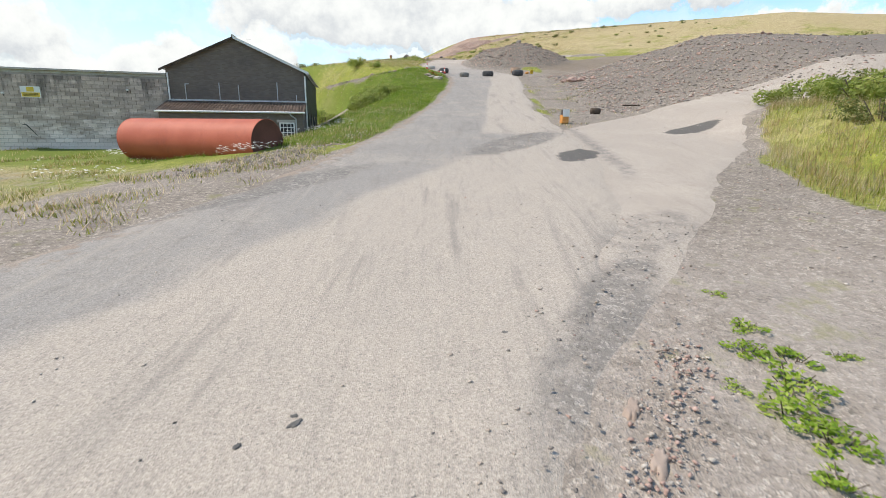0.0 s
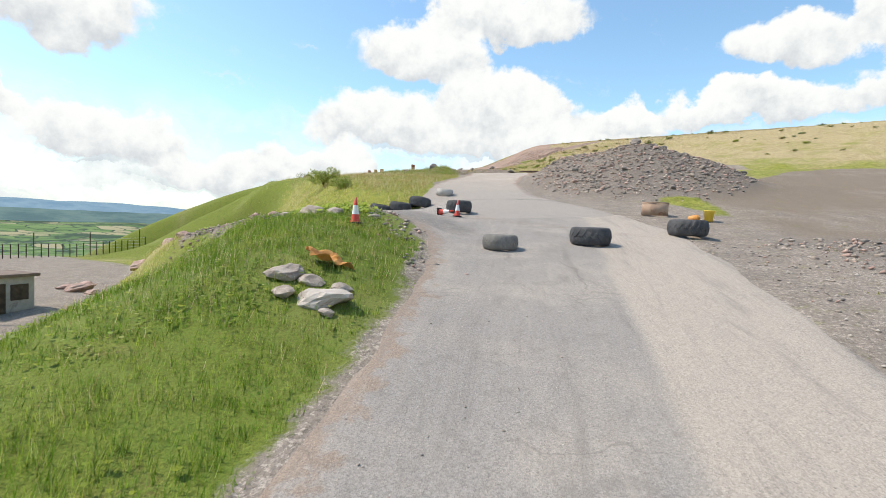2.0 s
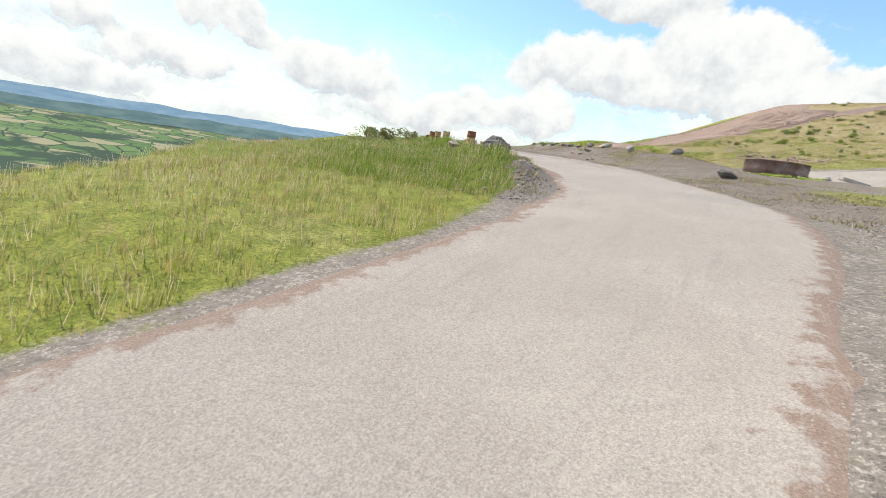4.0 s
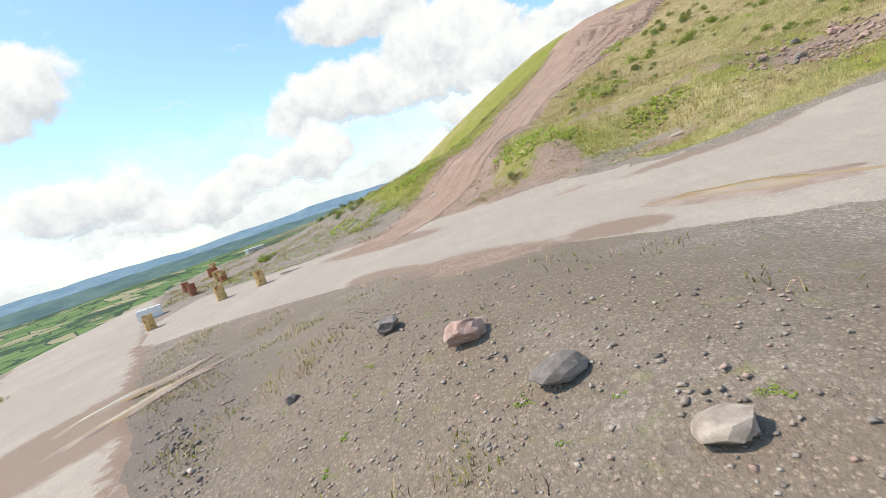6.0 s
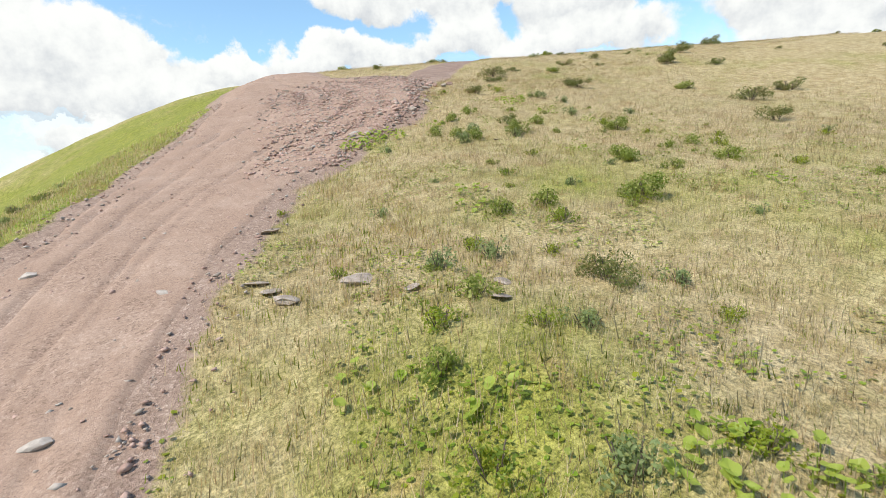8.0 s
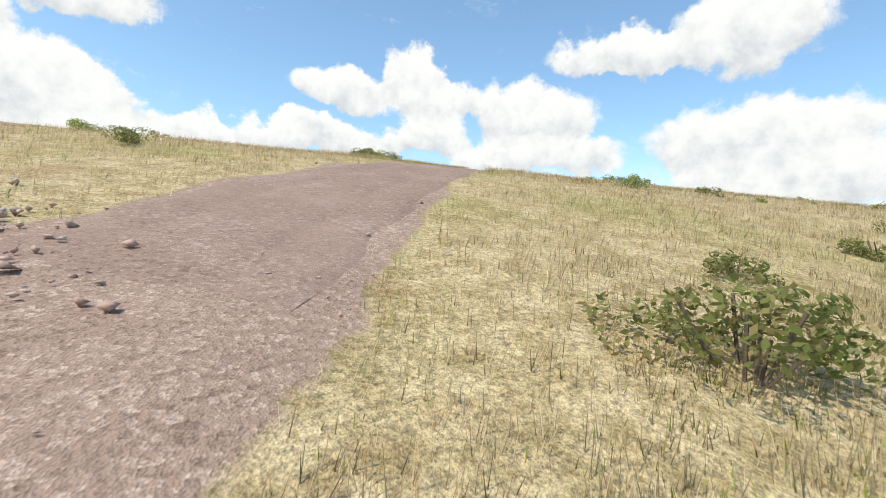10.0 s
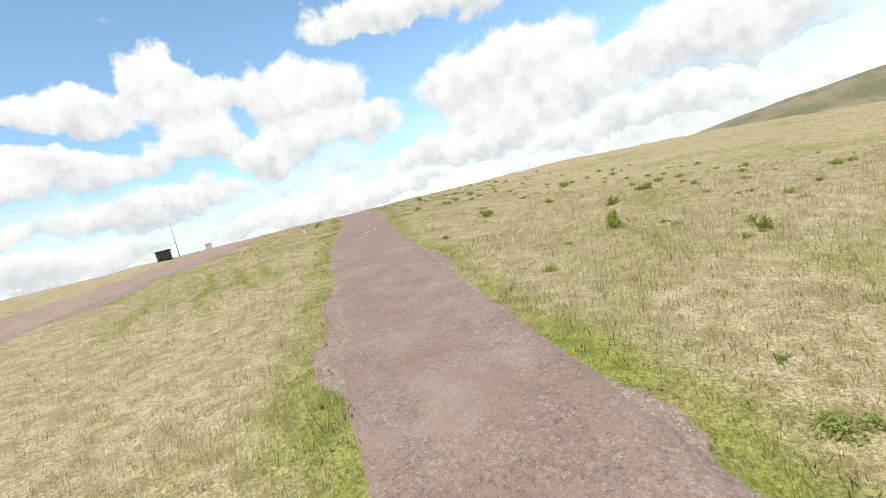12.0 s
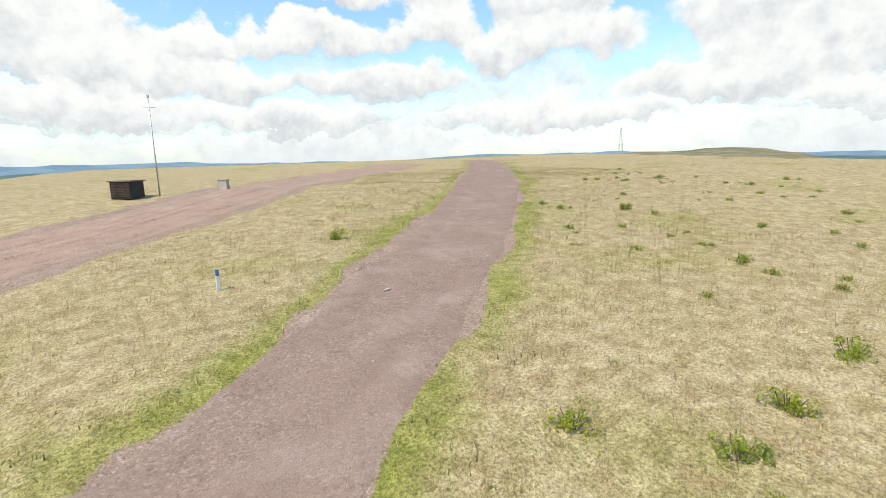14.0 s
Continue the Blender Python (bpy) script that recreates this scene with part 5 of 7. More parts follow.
# ---- traffic cones ----
def cone(x, y, tall, label, lay=None):
    e = Euler((0, 0, rng.uniform(0, 6))) if lay is None else Euler((lay[0], 0, lay[1]))
    ob = thing("traffic_cone", Matrix.LocRotScale(spot(x, y, 0.05 if lay is None else 0.18), e, None), label, "traffic cone", "red and white cones")
    s = tall
    part("base", box((-0.27 * s, -0.27 * s, 0), (0.27 * s, 0.27 * s, 0.05 * s), 0.012), BLACK_PLASTIC, ob, "square black base")
    r = lambda z: 0.19 * s * (1 - z) + 0.035 * s * z
    part("body", lathe([(r(0), 0.05 * s), (r(0.35), 0.35 * s)], 24), CONE_RED, ob, "", True)
    part("band", lathe([(r(0.35) + 0.003, 0.35 * s), (r(0.7) + 0.003, 0.7 * s)], 24), WHITE, ob, "white reflective sleeve", True)
    part("tip", lathe([(r(0.7), 0.7 * s), (r(1) , 0.99 * s), (0.001, s)], 24), CONE_RED, ob, "", True)
    return ob


cone(0.08, 58.1, 0.92, "upright red and white traffic cone beside a tyre")
cone(-0.6, 57.7, 0.9, "red and white traffic cone fallen on the road", (1.45, 1.2))
cone(-1.6, 50.2, 0.9, "red and white traffic cone standing on the mound")

# ---- rusty drums ----
def drum(x, y, upper, lower, label, lay=None, open_top=True, size=1.0):
    s = size
    e = Euler((rng.uniform(-0.05, 0.05), rng.uniform(-0.05, 0.05), rng.uniform(0, 6))) if lay is None else Euler((pi / 2, 0, lay))
    ob = thing("oil_drum", Matrix.LocRotScale(spot(x, y, 0.03 if lay is None else 0.3), e, Vector((s, s, s))), label, "oil drum", "rusty drums along the road")
    R, H, seed = 0.3, 0.9, rng.randrange(999)
    ring = lambda z: [(R, z - 0.035), (R + 0.014, z - 0.012), (R + 0.014, z + 0.012), (R, z + 0.035)]
    part("lower_shell", lathe([(0.001, 0.02), (R - 0.01, 0.02), (R + 0.008, 0.0), (R + 0.008, 0.02), (R, 0.03)] + ring(0.3) + [(R, 0.45)], 28, dent=0.012, seed=seed), lower, ob, "", True)
    part("upper_shell", lathe([(R, 0.45)] + ring(0.6) + [(R, H - 0.03), (R + 0.008, H - 0.02), (R + 0.008, H), (R - 0.012, H), (R - 0.014, 0.45)], 28, dent=0.012, seed=seed), upper, ob, "", True)
    if not open_top:
        part("lid", lathe([(R - 0.012, H - 0.02), (0.001, H - 0.02)], 28), upper, ob)
    for k in range(2):
        a = rng.uniform(0, 6)
        part("bullet_dent", lathe([(0.02, 0), (0.035, 0.006), (0.001, 0.001)], 10), DRUM_RED, ob, "", False,
             Matrix.Rotation(a, 4, "Z") @ Matrix.Translation((R - 0.002, 0, 0.45 + 0.2 * k)) @ pose(0, 0, 0, 0, 90, 0))
    return ob


UP = "upright open-topped drum, "
drum(-9.85, 97.9, DRUM_RED, DRUM_YELLOW, UP + "rust red above and worn yellow below")
drum(-15.9, 106.1, DRUM_YELLOW, DRUM_YELLOW, UP + "flaking pale yellow paint", size=1.1)
drum(-17.0, 106.8, DRUM_YELLOW, DRUM_RED, UP + "yellow paint worn through to rust")
drum(-18.3, 108.2, DRUM_RED, DRUM_RED, UP + "rusted red all over")
drum(-19.5, 109.5, DRUM_RED, DRUM_RED, "rusted red drum fallen on its side", 0.7)
for k, (x, y) in enumerate([(-24.7, 126.9), (-22.1, 128.4), (-20.3, 128.8), (-22.2, 110.7), (-23.5, 112.2), (-27, 133.4), (-27, 136), (-26.2, 135.3), (-30, 137), (-30, 140), (-31, 142)]):
    a, b = (DRUM_YELLOW, DRUM_YELLOW) if k in (0, 1, 2, 4, 6) else (DRUM_RED, DRUM_RED) if k in (5, 8, 9) else (DRUM_YELLOW, DRUM_RED)
    drum(x, y, a, b, UP + ("faded yellow with rust" if a is DRUM_YELLOW else "dull rust red"), open_top=k % 3 != 0)

# ---- rubbish and small things by the lower road ----
marker = thing("marker_box", Matrix.LocRotScale(spot(5.35, 22.75, 0.02), Euler((0, 0, 0.25)), None), "battered orange box with a white panel by the junction", "box")
part("body", box((-0.21, -0.2, 0), (0.21, 0.2, 0.5), 0.03), ORANGE, marker)
part("panel", box((-0.22, -0.23, 0.4), (0.22, -0.203, 0.82), 0.01), WHITE, marker, "white panel")
part("back_board", box((-0.19, 0.1, 0.502), (0.19, 0.14, 0.8), 0.01), WOOD_GREY, marker)
part("post", rod((0.25, 0, 0.0), (0.25, 0, 0.85), 0.03), WOOD_DARK, marker)
log = thing("log", Matrix.LocRotScale(spot(7.65, 26.0, 0.2), Euler((0, 1.571, 0.3)), None), "dark sawn log lying on the gravel", "log")
part("trunk", lathe([(0.001, -0.32), (0.19, -0.32), (0.21, 0), (0.19, 0.32), (0.001, 0.32)], 18, dent=0.05, seed=3), WOOD_DARK, log, "", True)
pole = thing("pole", Matrix.LocRotScale(spot(10.15, 27.8, 0.1), Euler((0, 1.571, 0.1)), None), "thin dark timber pole lying on gravel", "pole")
part("shaft", rod((0, 0, -0.75), (0, 0, 0.75), 0.055), WOOD_DARK, pole)
PALE_RUST = worn("pale tan rust", (0.3, 0.2, 0.14), (0.4, 0.29, 0.21), (0.24, 0.13, 0.09), 1.5, 16, 0.8, stain_at=(0.52, 0.66))
ring = thing("steel_ring", pose(*spot(8.15, 60.1, 0.02)), "short rusty steel pipe section standing on end", "pipe")
part("band", lathe([(0.69, 0), (0.72, 0), (0.72, 0.76), (0.69, 0.76)], 40, closed=True, dent=0.01), PALE_RUST, ring, "", True)
part("rim", lathe([(0.725, 0.7), (0.74, 0.71), (0.74, 0.76), (0.725, 0.765)], 40, closed=True, dent=0.01), PALE_RUST, ring, "", True)
binn = thing("plastic_bin", pose(*spot(9.8, 58.8, 0.02), 4, 0, 30), "small yellow plastic tub", "tub")
part("tub", lathe([(0.001, 0.01), (0.2, 0.01), (0.26, 0.55), (0.28, 0.56), (0.28, 0.6), (0.24, 0.6), (0.18, 0.04), (0.001, 0.03)], 24), YELLOW, binn, "", True)
crate = thing("plastic_drum", pose(*spot(9.3, 58.9, 0.14), 80, 0, 50), "faded orange plastic canister on its side", "canister")
part("can", lathe([(0.001, -0.25), (0.15, -0.25), (0.17, -0.2), (0.17, 0.2), (0.14, 0.25), (0.05, 0.27), (0.05, 0.32), (0.001, 0.32)], 20), ORANGE, crate, "", True)
scrap = thing("crumpled_sheet", pose(*spot(-0.95, 46.8, 0.16), 12, 20, 40), "crumpled orange plastic sheet in the grass", "rubbish")
bm = bmesh.new()
bmesh.ops.create_grid(bm, x_segments=14, y_segments=8, size=0.5)
for v in bm.verts:
    v.co = Vector((v.co.x * 1.2, v.co.y * 0.6, 0.22 * noise.noise(v.co * 3.2)))
bmesh.ops.solidify(bm, geom=list(bm.faces), thickness=0.01)
part("sheet", bm, ORANGE, scrap)
for x, y, turnz in ((-4.5, 59.8, 0.1), (-1.6, 66.4, -0.2)):
    cr = thing("concrete_ring", pose(*spot(x, y, -0.05), 5, 4, 10), "stained concrete ring half sunk in the turf", "concrete ring", "concrete rings")
    part("wall", lathe([(0.5, 0), (0.64, 0), (0.64, 0.55), (0.5, 0.55)], 32, closed=True), CONCRETE, cr, "", True)
for x, y, s, k in [(-0.55, 45.4, 1.2, "pale"), (-1.15, 45.4, 0.62, "grey"), (-1.45, 46.0, 0.85, "grey"), (-0.95, 45.95, 0.6, "pale"), (-0.4, 45.9, 0.6, "grey"), (-0.35, 45.1, 0.4, "grey"),
                   (-3.6, 52.3, 1.15, "grey"), (-2.7, 51.8, 0.8, "grey"), (-4.9, 53.6, 0.8, "grey"), (-6.4, 55.4, 0.7, "red"), (-5.6, 54.2, 0.6, "dark"), (-7.8, 56.8, 0.9, "red"), (-1.6, 51.9, 0.5, "grey"), (-9.2, 66.2, 0.8, "red")]:
    boulder(x, y, 0.72 * s, "grey" if k == "pale" and s < 1 else k, 0.62, 1.2, 0.36, group="rocks on the mound", extra=" in the grass")

# ---- scree and rubble ----
boulder(10.2, 73, 0.9, "dark", 0.8, sink=0.15, group="rocks on the rubble heap", extra=" on a heap")
for x, y, s in [(10.6, 43.3, 0.9), (11.2, 42.9, 0.75), (10.1, 43.9, 0.6), (11.7, 43.6, 0.6), (10.9, 44.2, 0.7), (12.1, 42.4, 0.5)]:
    boulder(x, y, s, "red", group="red rocks at the foot of the scree", extra=" at the foot of the scree")
for k in range(46):
    x = rng.uniform(10, 26)
    y = rng.uniform(36, 50)
    boulder(x, y, rng.uniform(0.2, 0.42), rng.choice(["dark", "grey", "grey", "red"]), 0.7, 1.2, 0.2, "rocks on the scree", extra=" on the scree")
for k in range(40):
    a, r = rng.uniform(0, 6.28), 6.2 * math.sqrt(rng.random())
    boulder(10.2 + r * math.cos(a), 73 + 1.2 * r * math.sin(a), rng.uniform(0.25, 0.5), rng.choice(["dark", "grey", "red", "dark"]), 0.75, 1.2, 0.2, "rocks on the rubble heap", extra=" on a heap")

# ---- the yard below: kiosk, lamp post, fence ----
kz = spot(-23.4, 59.9).z
kiosk = thing("kiosk", pose(-23.4 * UNIT, 59.9 * UNIT, kz, 0, 0, -12), "small brick kiosk with a brown flat roof", "hut")
part("wall", box((-1.6, -1.6, 0), (1.6, 1.6, 2.5), 0.02), CONCRETE, kiosk)
part("roof", box((-1.85, -1.85, 2.504), (1.85, 1.85, 2.72), 0.03), ROOF, kiosk, "overhanging brown roof slab")
part("door", box((-0.9, -1.66, 0.05), (0.3, -1.603, 2.0), 0.01), RUST_TANK, kiosk, "red painted door")
part("door", box((1.603, -1.2, 0.05), (1.66, -0.2, 2.1), 0.01), WOOD_DARK, kiosk)
part("window", box((1.603, 0.1, 0.9), (1.65, 1.2, 2.0), 0.01), WOOD_DARK, kiosk)
lamp_post = thing("lamp_post", pose(*spot(-21.3, 57.57), 0, 0, 20), "tall grey steel lamp post with two heads and aerial", "lamp post")
LH = 10.2 * UNIT - spot(-21.3, 57.57).z
part("shaft", lathe([(0.001, 0), (0.11, 0), (0.1, 1.0), (0.085, 1.02), (0.06, LH), (0.001, LH)], 16), STEEL, lamp_post, "", True)
for s in (-1, 1):
    arm = part("arm", rod((0, 0, LH - 0.05), (0.75 * s, 0, LH + 0.1), 0.03), STEEL, lamp_post)
    part("lamp_head", box((0.7 * s - 0.3, -0.13, LH + 0.06), (0.7 * s + 0.3, 0.13, LH + 0.18), 0.04), BLACK_PLASTIC, arm)
part("aerial", pipe([(0, 0, LH), (0, 0, LH + 1.75)], 0.014, 6), STEEL, lamp_post)
part("aerial_rod", rod((-0.05, 0, LH + 1.7), (0.5, 0, LH + 1.7), 0.01, 6), STEEL, lamp_post)
pad = thing("concrete_pad", pose(*spot(-14.5, 48, -0.02), 0, 0, 8), "pale cracked concrete slab in the yard", "slab")
part("slab", box((-4.2, -2.4, 0), (4.2, 2.4, 0.12), 0.03), CONCRETE, pad)
for x, y, s in [(-17, 66, 1.4), (-18.8, 66.6, 1.0), (-20.5, 66.2, 1.2), (-25, 66.5, 1.5), (-26.6, 67.2, 1.0), (-23.5, 65.8, 0.8)]:
    boulder(x, y, s, "red", 0.6, 1.4, group="red rocks in the yard", extra=" in the quarry yard")
fence = thing("yard_fence", Matrix.Identity(4), "dark post and wire fence along the yard", "fence")
for k in range(26):
    f = k / 25
    p = spot(-50 + 8.5 * f, 80 + 13 * f) if k % 5 else spot(-50 + 8.5 * f, 80 + 13 * f)
    part("post", rod(p + Vector((0, 0, -0.2)), p + Vector((0, 0, 2.0 if k % 8 else 3.6)), 0.07, 6), WOOD_DARK, fence)
for h in (0.5, 1.0, 1.5, 1.9):
    a, b = spot(-50, 80, h), spot(-41.5, 93, h)
    part("wire", rod(a, b, 0.012, 4), STEEL, fence)

# ---- the upper road ----
boulder(-6.7, 94.0, 1.3, "big", 0.85, 1.2, 0.2, "rocks on the verge", extra=" on the gravel verge")
boulder(-10.6, 97.6, 0.7, "grey", 0.7, 1.2, 0.2, "rocks on the verge", extra=" in the grass verge")
ROW = "boulders lining the bank"
for x, y, sz, k, f in [(-3.4, 106.6, 0.85, "pale", 0.8), (-5.2, 108.3, 1.05, "pale", 0.55), (-6.6, 110.0, 0.75, "dark", 0.8), (-7.7, 111.25, 0.62, "grey", 0.5), (-8.6, 112.4, 0.68, "dark", 0.65),
                      (-9.55, 113.9, 0.74, "red", 0.75), (-10.9, 115.2, 0.6, "dark", 0.75), (-6.0, 107.2, 0.8, "grey", 0.4), (-6.9, 107.0, 0.45, "red", 0.6), (-6.2, 106.2, 0.45, "grey", 0.35),
                      (-5.1, 103.7, 0.42, "grey", 0.35), (-4.8, 103.6, 0.3, "pale", 0.6), (-12.4, 114.6, 0.32, "dark", 0.8), (-0.6, 104.6, 0.9, "dark", 0.75), (2.0, 98.7, 1.2, "dark", 0.6), (1.2, 112.6, 1.3, "grey", 0.6), (7.6, 114.4, 1.0, "pale", 0.75)]:
    boulder(x, y, 0.75 * sz, k, f, 1.2, 0.15, ROW, extra=" on the gravel bank")
plank = thing("stone_slab", pose(*spot(9.0, 113.8, 0.25), 6, 8, 30), "long white stone slab lying on the bank", "slab")
part("slab", box((-1.3, -0.3, -0.15), (1.3, 0.3, 0.15), 0.06), STONE_PALE, plank)
# curved rusted steel plate of an old hopper
plate_wall = thing("steel_hopper_ring", pose(*spot(5.0, 117.2, -0.15)), "big rusted steel half-ring standing on the bank", "steel ring")
bm = bmesh.new()
rows = []
for i in range(41):
    a = radians(170 + 200 * i / 40)
    rows.append([bm.verts.new((2.75 * math.cos(a), 2.75 * math.sin(a), z)) for z in (0, 0.8, 1.55)])
for a, b in zip(rows, rows[1:]):
    for j in (0, 1):
        bm.faces.new((a[j], b[j], b[j + 1], a[j + 1]))
bmesh.ops.solidify(bm, geom=list(bm.faces), thickness=0.03)
part("plate", bm, worn("old steel plate", (0.2, 0.125, 0.105), (0.29, 0.21, 0.185), (0.36, 0.31, 0.28), 0.9, 14, 0.8, stain_at=(0.5, 0.65)), plate_wall, "", True)
for i in range(16):
    a = radians(178 + 184 * i / 15)
    part("bolt", rod((2.77 * math.cos(a), 2.77 * math.sin(a), 0.5 + 0.6 * (i % 2)), (2.83 * math.cos(a), 2.83 * math.sin(a), 0.5 + 0.6 * (i % 2)), 0.05, 6), BLACK_PLASTIC, plate_wall)
block = thing("concrete_block", pose(*spot(-27.4, 130.3), 0, 0, 35), "whitewashed concrete block at the road edge", "concrete block")
part("block", box((-0.75, -0.4, 0), (0.75, 0.4, 0.75), 0.04), WHITE, block)
part("lifting_eye", lathe([(0.05, 0.74), (0.08, 0.79), (0.05, 0.84)], 12), STEEL, block)
hut = thing("hut", pose(*spot(-31.9, 150.1), 0, 0, 40), "grey flat-roofed steel hut beside the far road", "hut")
part("wall", box((-1.0, -1.0, 0), (1.0, 1.0, 1.75), 0.03), STEEL, hut)
part("roof", box((-1.1, -1.1, 1.754), (1.1, 1.1, 1.85), 0.02), WHITE, hut)
part("door", box((-0.5, -1.05, 0.05), (0.4, -1.003, 1.6), 0.01), CONCRETE, hut)
slab = thing("plank", pose(*spot(-19.2, 130, 0.06), 0, 3, 25), "pale plank lying at the foot of the ramp", "plank")
part("board", box((-0.9, -0.2, -0.04), (0.9, 0.2, 0.04), 0.01), STONE_PALE, slab)
gate = thing("mesh_fence", pose(*spot(-24.3, 150.1), 0, 0, 55), "grey steel mesh gate on the hillside", "gate")
fr = bmesh.new()
for a, b in (((-2, 0, -0.2), (-2, 0, 2)), ((2, 0, -0.2), (2, 0, 2)), ((-2, 0, 2), (2, 0, 2)), ((-2, 0, 0.15), (2, 0, 0.15)), ((0, 0, 0.15), (0, 0, 2))):
    rod(a, b, 0.04, 8, fr)
part("frame", fr, STEEL, gate)
for i in range(20):
    x = -2 + 4 * (i + 0.5) / 20
    part("bar", rod((x, 0, 0.15), (x, 0, 2), 0.008, 4), STEEL, gate)
# a wind turbine far down the valley
a = radians(-34)
wx, wy = 1500 * math.sin(a), 150 + 1500 * math.cos(a)
turbine = thing("wind_turbine", pose(wx, wy, float(land(wx, wy)), 0, 0, 30), "white wind turbine far down the valley", "wind turbine")
part("tower", lathe([(0.001, 0), (2.2, 0), (1.2, 60), (0.001, 60)], 12), WHITE, turbine)
part("nacelle", box((-1.5, -3, 59), (1.5, 3, 62), 0.4), WHITE, turbine)
for k in range(3):
    part("blade", prism([(-0.9, 2), (0.9, 2), (0.25, 26), (-0.1, 26)], -0.2, 0.2), WHITE, turbine, "", False, Matrix.Translation((0, -3.4, 60.5)) @ pose(0, 0, 0, 0, 120 * k + 20, 0))

# ---- stones by the ramp and on the hill ----
for x, y, s, k in [(4.4, 164.6, 0.8, "grey"), (5.2, 163.9, 0.7, "pale"), (4.9, 163, 0.6, "dark"), (7.9, 174.3, 0.5, "dark"), (12.4, 169.2, 0.7, "dark"), (8.7, 166.5, 0.6, "grey"),
                  (7.5, 165.2, 0.6, "red"), (-12.6, 135, 0.7, "pale"), (-6.6, 155.4, 0.8, "pale"), (-6, 149, 0.6, "pale"), (-4.2, 152.5, 0.5, "pale"), (-5.2, 146.6, 0.55, "pale"), (-2.4, 150.4, 0.8, "grey"), (0.9, 148.2, 0.5, "grey")]:
    boulder(x, y, 0.65 * s, k, 0.5, 1.3, 0.3, "stones beside the ramp", extra=" beside the dirt ramp")
for x, y, s in [(-0.95, 150.3, 0.9), (-1.57, 154.5, 0.85), (-2.64, 151.5, 0.6), (-2.5, 151.0, 0.65), (-0.5, 149.1, 0.5), (9.6, 158.7, 0.4), (-1.9, 128.8, 0.7), (0.35, 147.6, 0.6)]:
    boulder(x, y, 0.7 * s, "grey", 0.2, 1.4, -0.05, "slabs on the hillside", "stone_slab", " split into a flat slab")
for k in range(60):
    f = rng.random()
    x, y = 4 + 11 * f + rng.uniform(-1.2, 1.2), 163 + 7.5 * f + rng.uniform(-1.0, 1.0)
    boulder(x, y, rng.uniform(0.2, 0.5), rng.choice(["red", "grey", "red"]), 0.7, 1.2, 0.2, "rubble along the ramp", extra=" in the rubble")
for k in range(24):
    boulder(rng.uniform(3, 9.5), rng.uniform(129, 134.5), rng.uniform(0.25, 0.6), rng.choice(["red", "red", "dark"]), 0.7, 1.2, 0.2, "rocks in the hollow", extra=" in the scooped hollow")

# ---- the plateau ----
louvre = thing("louvred_hut", pose(*spot(70.7, 251.9), 0, 0, -40), "small dark louvred hut on the plateau", "hut")
part("wall", box((-0.95, -0.9, 0), (0.95, 0.9, 1.5), 0.02), BLACK_SHEET, louvre)
part("roof", box((-1.1, -1.05, 1.504), (1.1, 1.05, 1.6), 0.02), ROOF, louvre)
for i in range(9):
    part("slat", box((-0.85, -0.96, 0.2 + 0.14 * i), (0.85, -0.905, 0.29 + 0.14 * i), 0.006), WOOD_DARK, louvre)
mast = thing("mast", pose(*spot(72.5, 251.9)), "slim grey steel mast beside the hut", "mast")
MH = 6.3 * UNIT
part("shaft", lathe([(0.001, 0), (0.07, 0), (0.035, MH), (0.001, MH)], 10), STEEL, mast, "", True)
part("sensor", box((-0.12, -0.12, MH), (0.12, 0.12, MH + 0.3), 0.03), WHITE, mast)
part("crossbar", rod((-0.5, 0, MH - 0.8), (0.5, 0, MH - 0.8), 0.02, 6), STEEL, mast)
post = thing("marker_post", pose(*spot(70.9, 229.4)), "short white marker post with a blue band", "post")
part("stake", box((-0.06, -0.06, 0), (0.06, 0.06, 0.62), 0.01), WHITE, post)
part("cap", box((-0.065, -0.065, 0.624), (0.065, 0.065, 0.88), 0.012), worn("blue paint", (0.08, 0.16, 0.36), (0.1, 0.2, 0.42), (0.2, 0.25, 0.35), 3, 25, 0.6), post, "blue top")
cab = thing("cabinet", pose(*spot(76.6, 252), 0, 0, -40), "small pale service cabinet in the grass", "cabinet")
part("body", box((-0.45, -0.3, 0), (0.45, 0.3, 0.95), 0.02), STONE_PALE, cab)
part("lid", box((-0.5, -0.35, 0.954), (0.5, 0.35, 1.02), 0.015), STEEL, cab)
for x, y in ((63.45, 216.2), (64.5, 216.3), (67.3, 219.0), (74.9, 226.3)):
    boulder(x, y, 0.22, "pale", 0.6, 1.3, 0.2, "pale stones on the track", "stone", " on the track")
b0 = radians(56.6)
px_, py_ = 120 + 1640 * math.sin(b0), 330 + 1640 * math.cos(b0)
pylon = thing("pylon", pose(px_, py_, float(land(px_, py_)) - 2, 0, 0, 20) @ Matrix.Diagonal((1.9, 1.9, 1.9, 1)), "grey lattice pylon far off on the moor", "pylon")
for sx in (-1, 1):
    for sy in (-1, 1):
        part("leg", rod((4 * sx, 4 * sy, -3), (0.5 * sx, 0.5 * sy, 50), 0.35, 5), STEEL, pylon)
for z, w in ((30, 8), (38, 6.5), (45, 5)):
    part("cross_arm", rod((-w, 0, z), (w, 0, z), 0.3, 5), STEEL, pylon)
for k in range(6):
    z, q = 8 * k, 4 - 0.55 * k
    part("brace", rod((-q, -q, z), (q - 0.5, -q + 0.5, z + 8), 0.18, 4), STEEL, pylon)


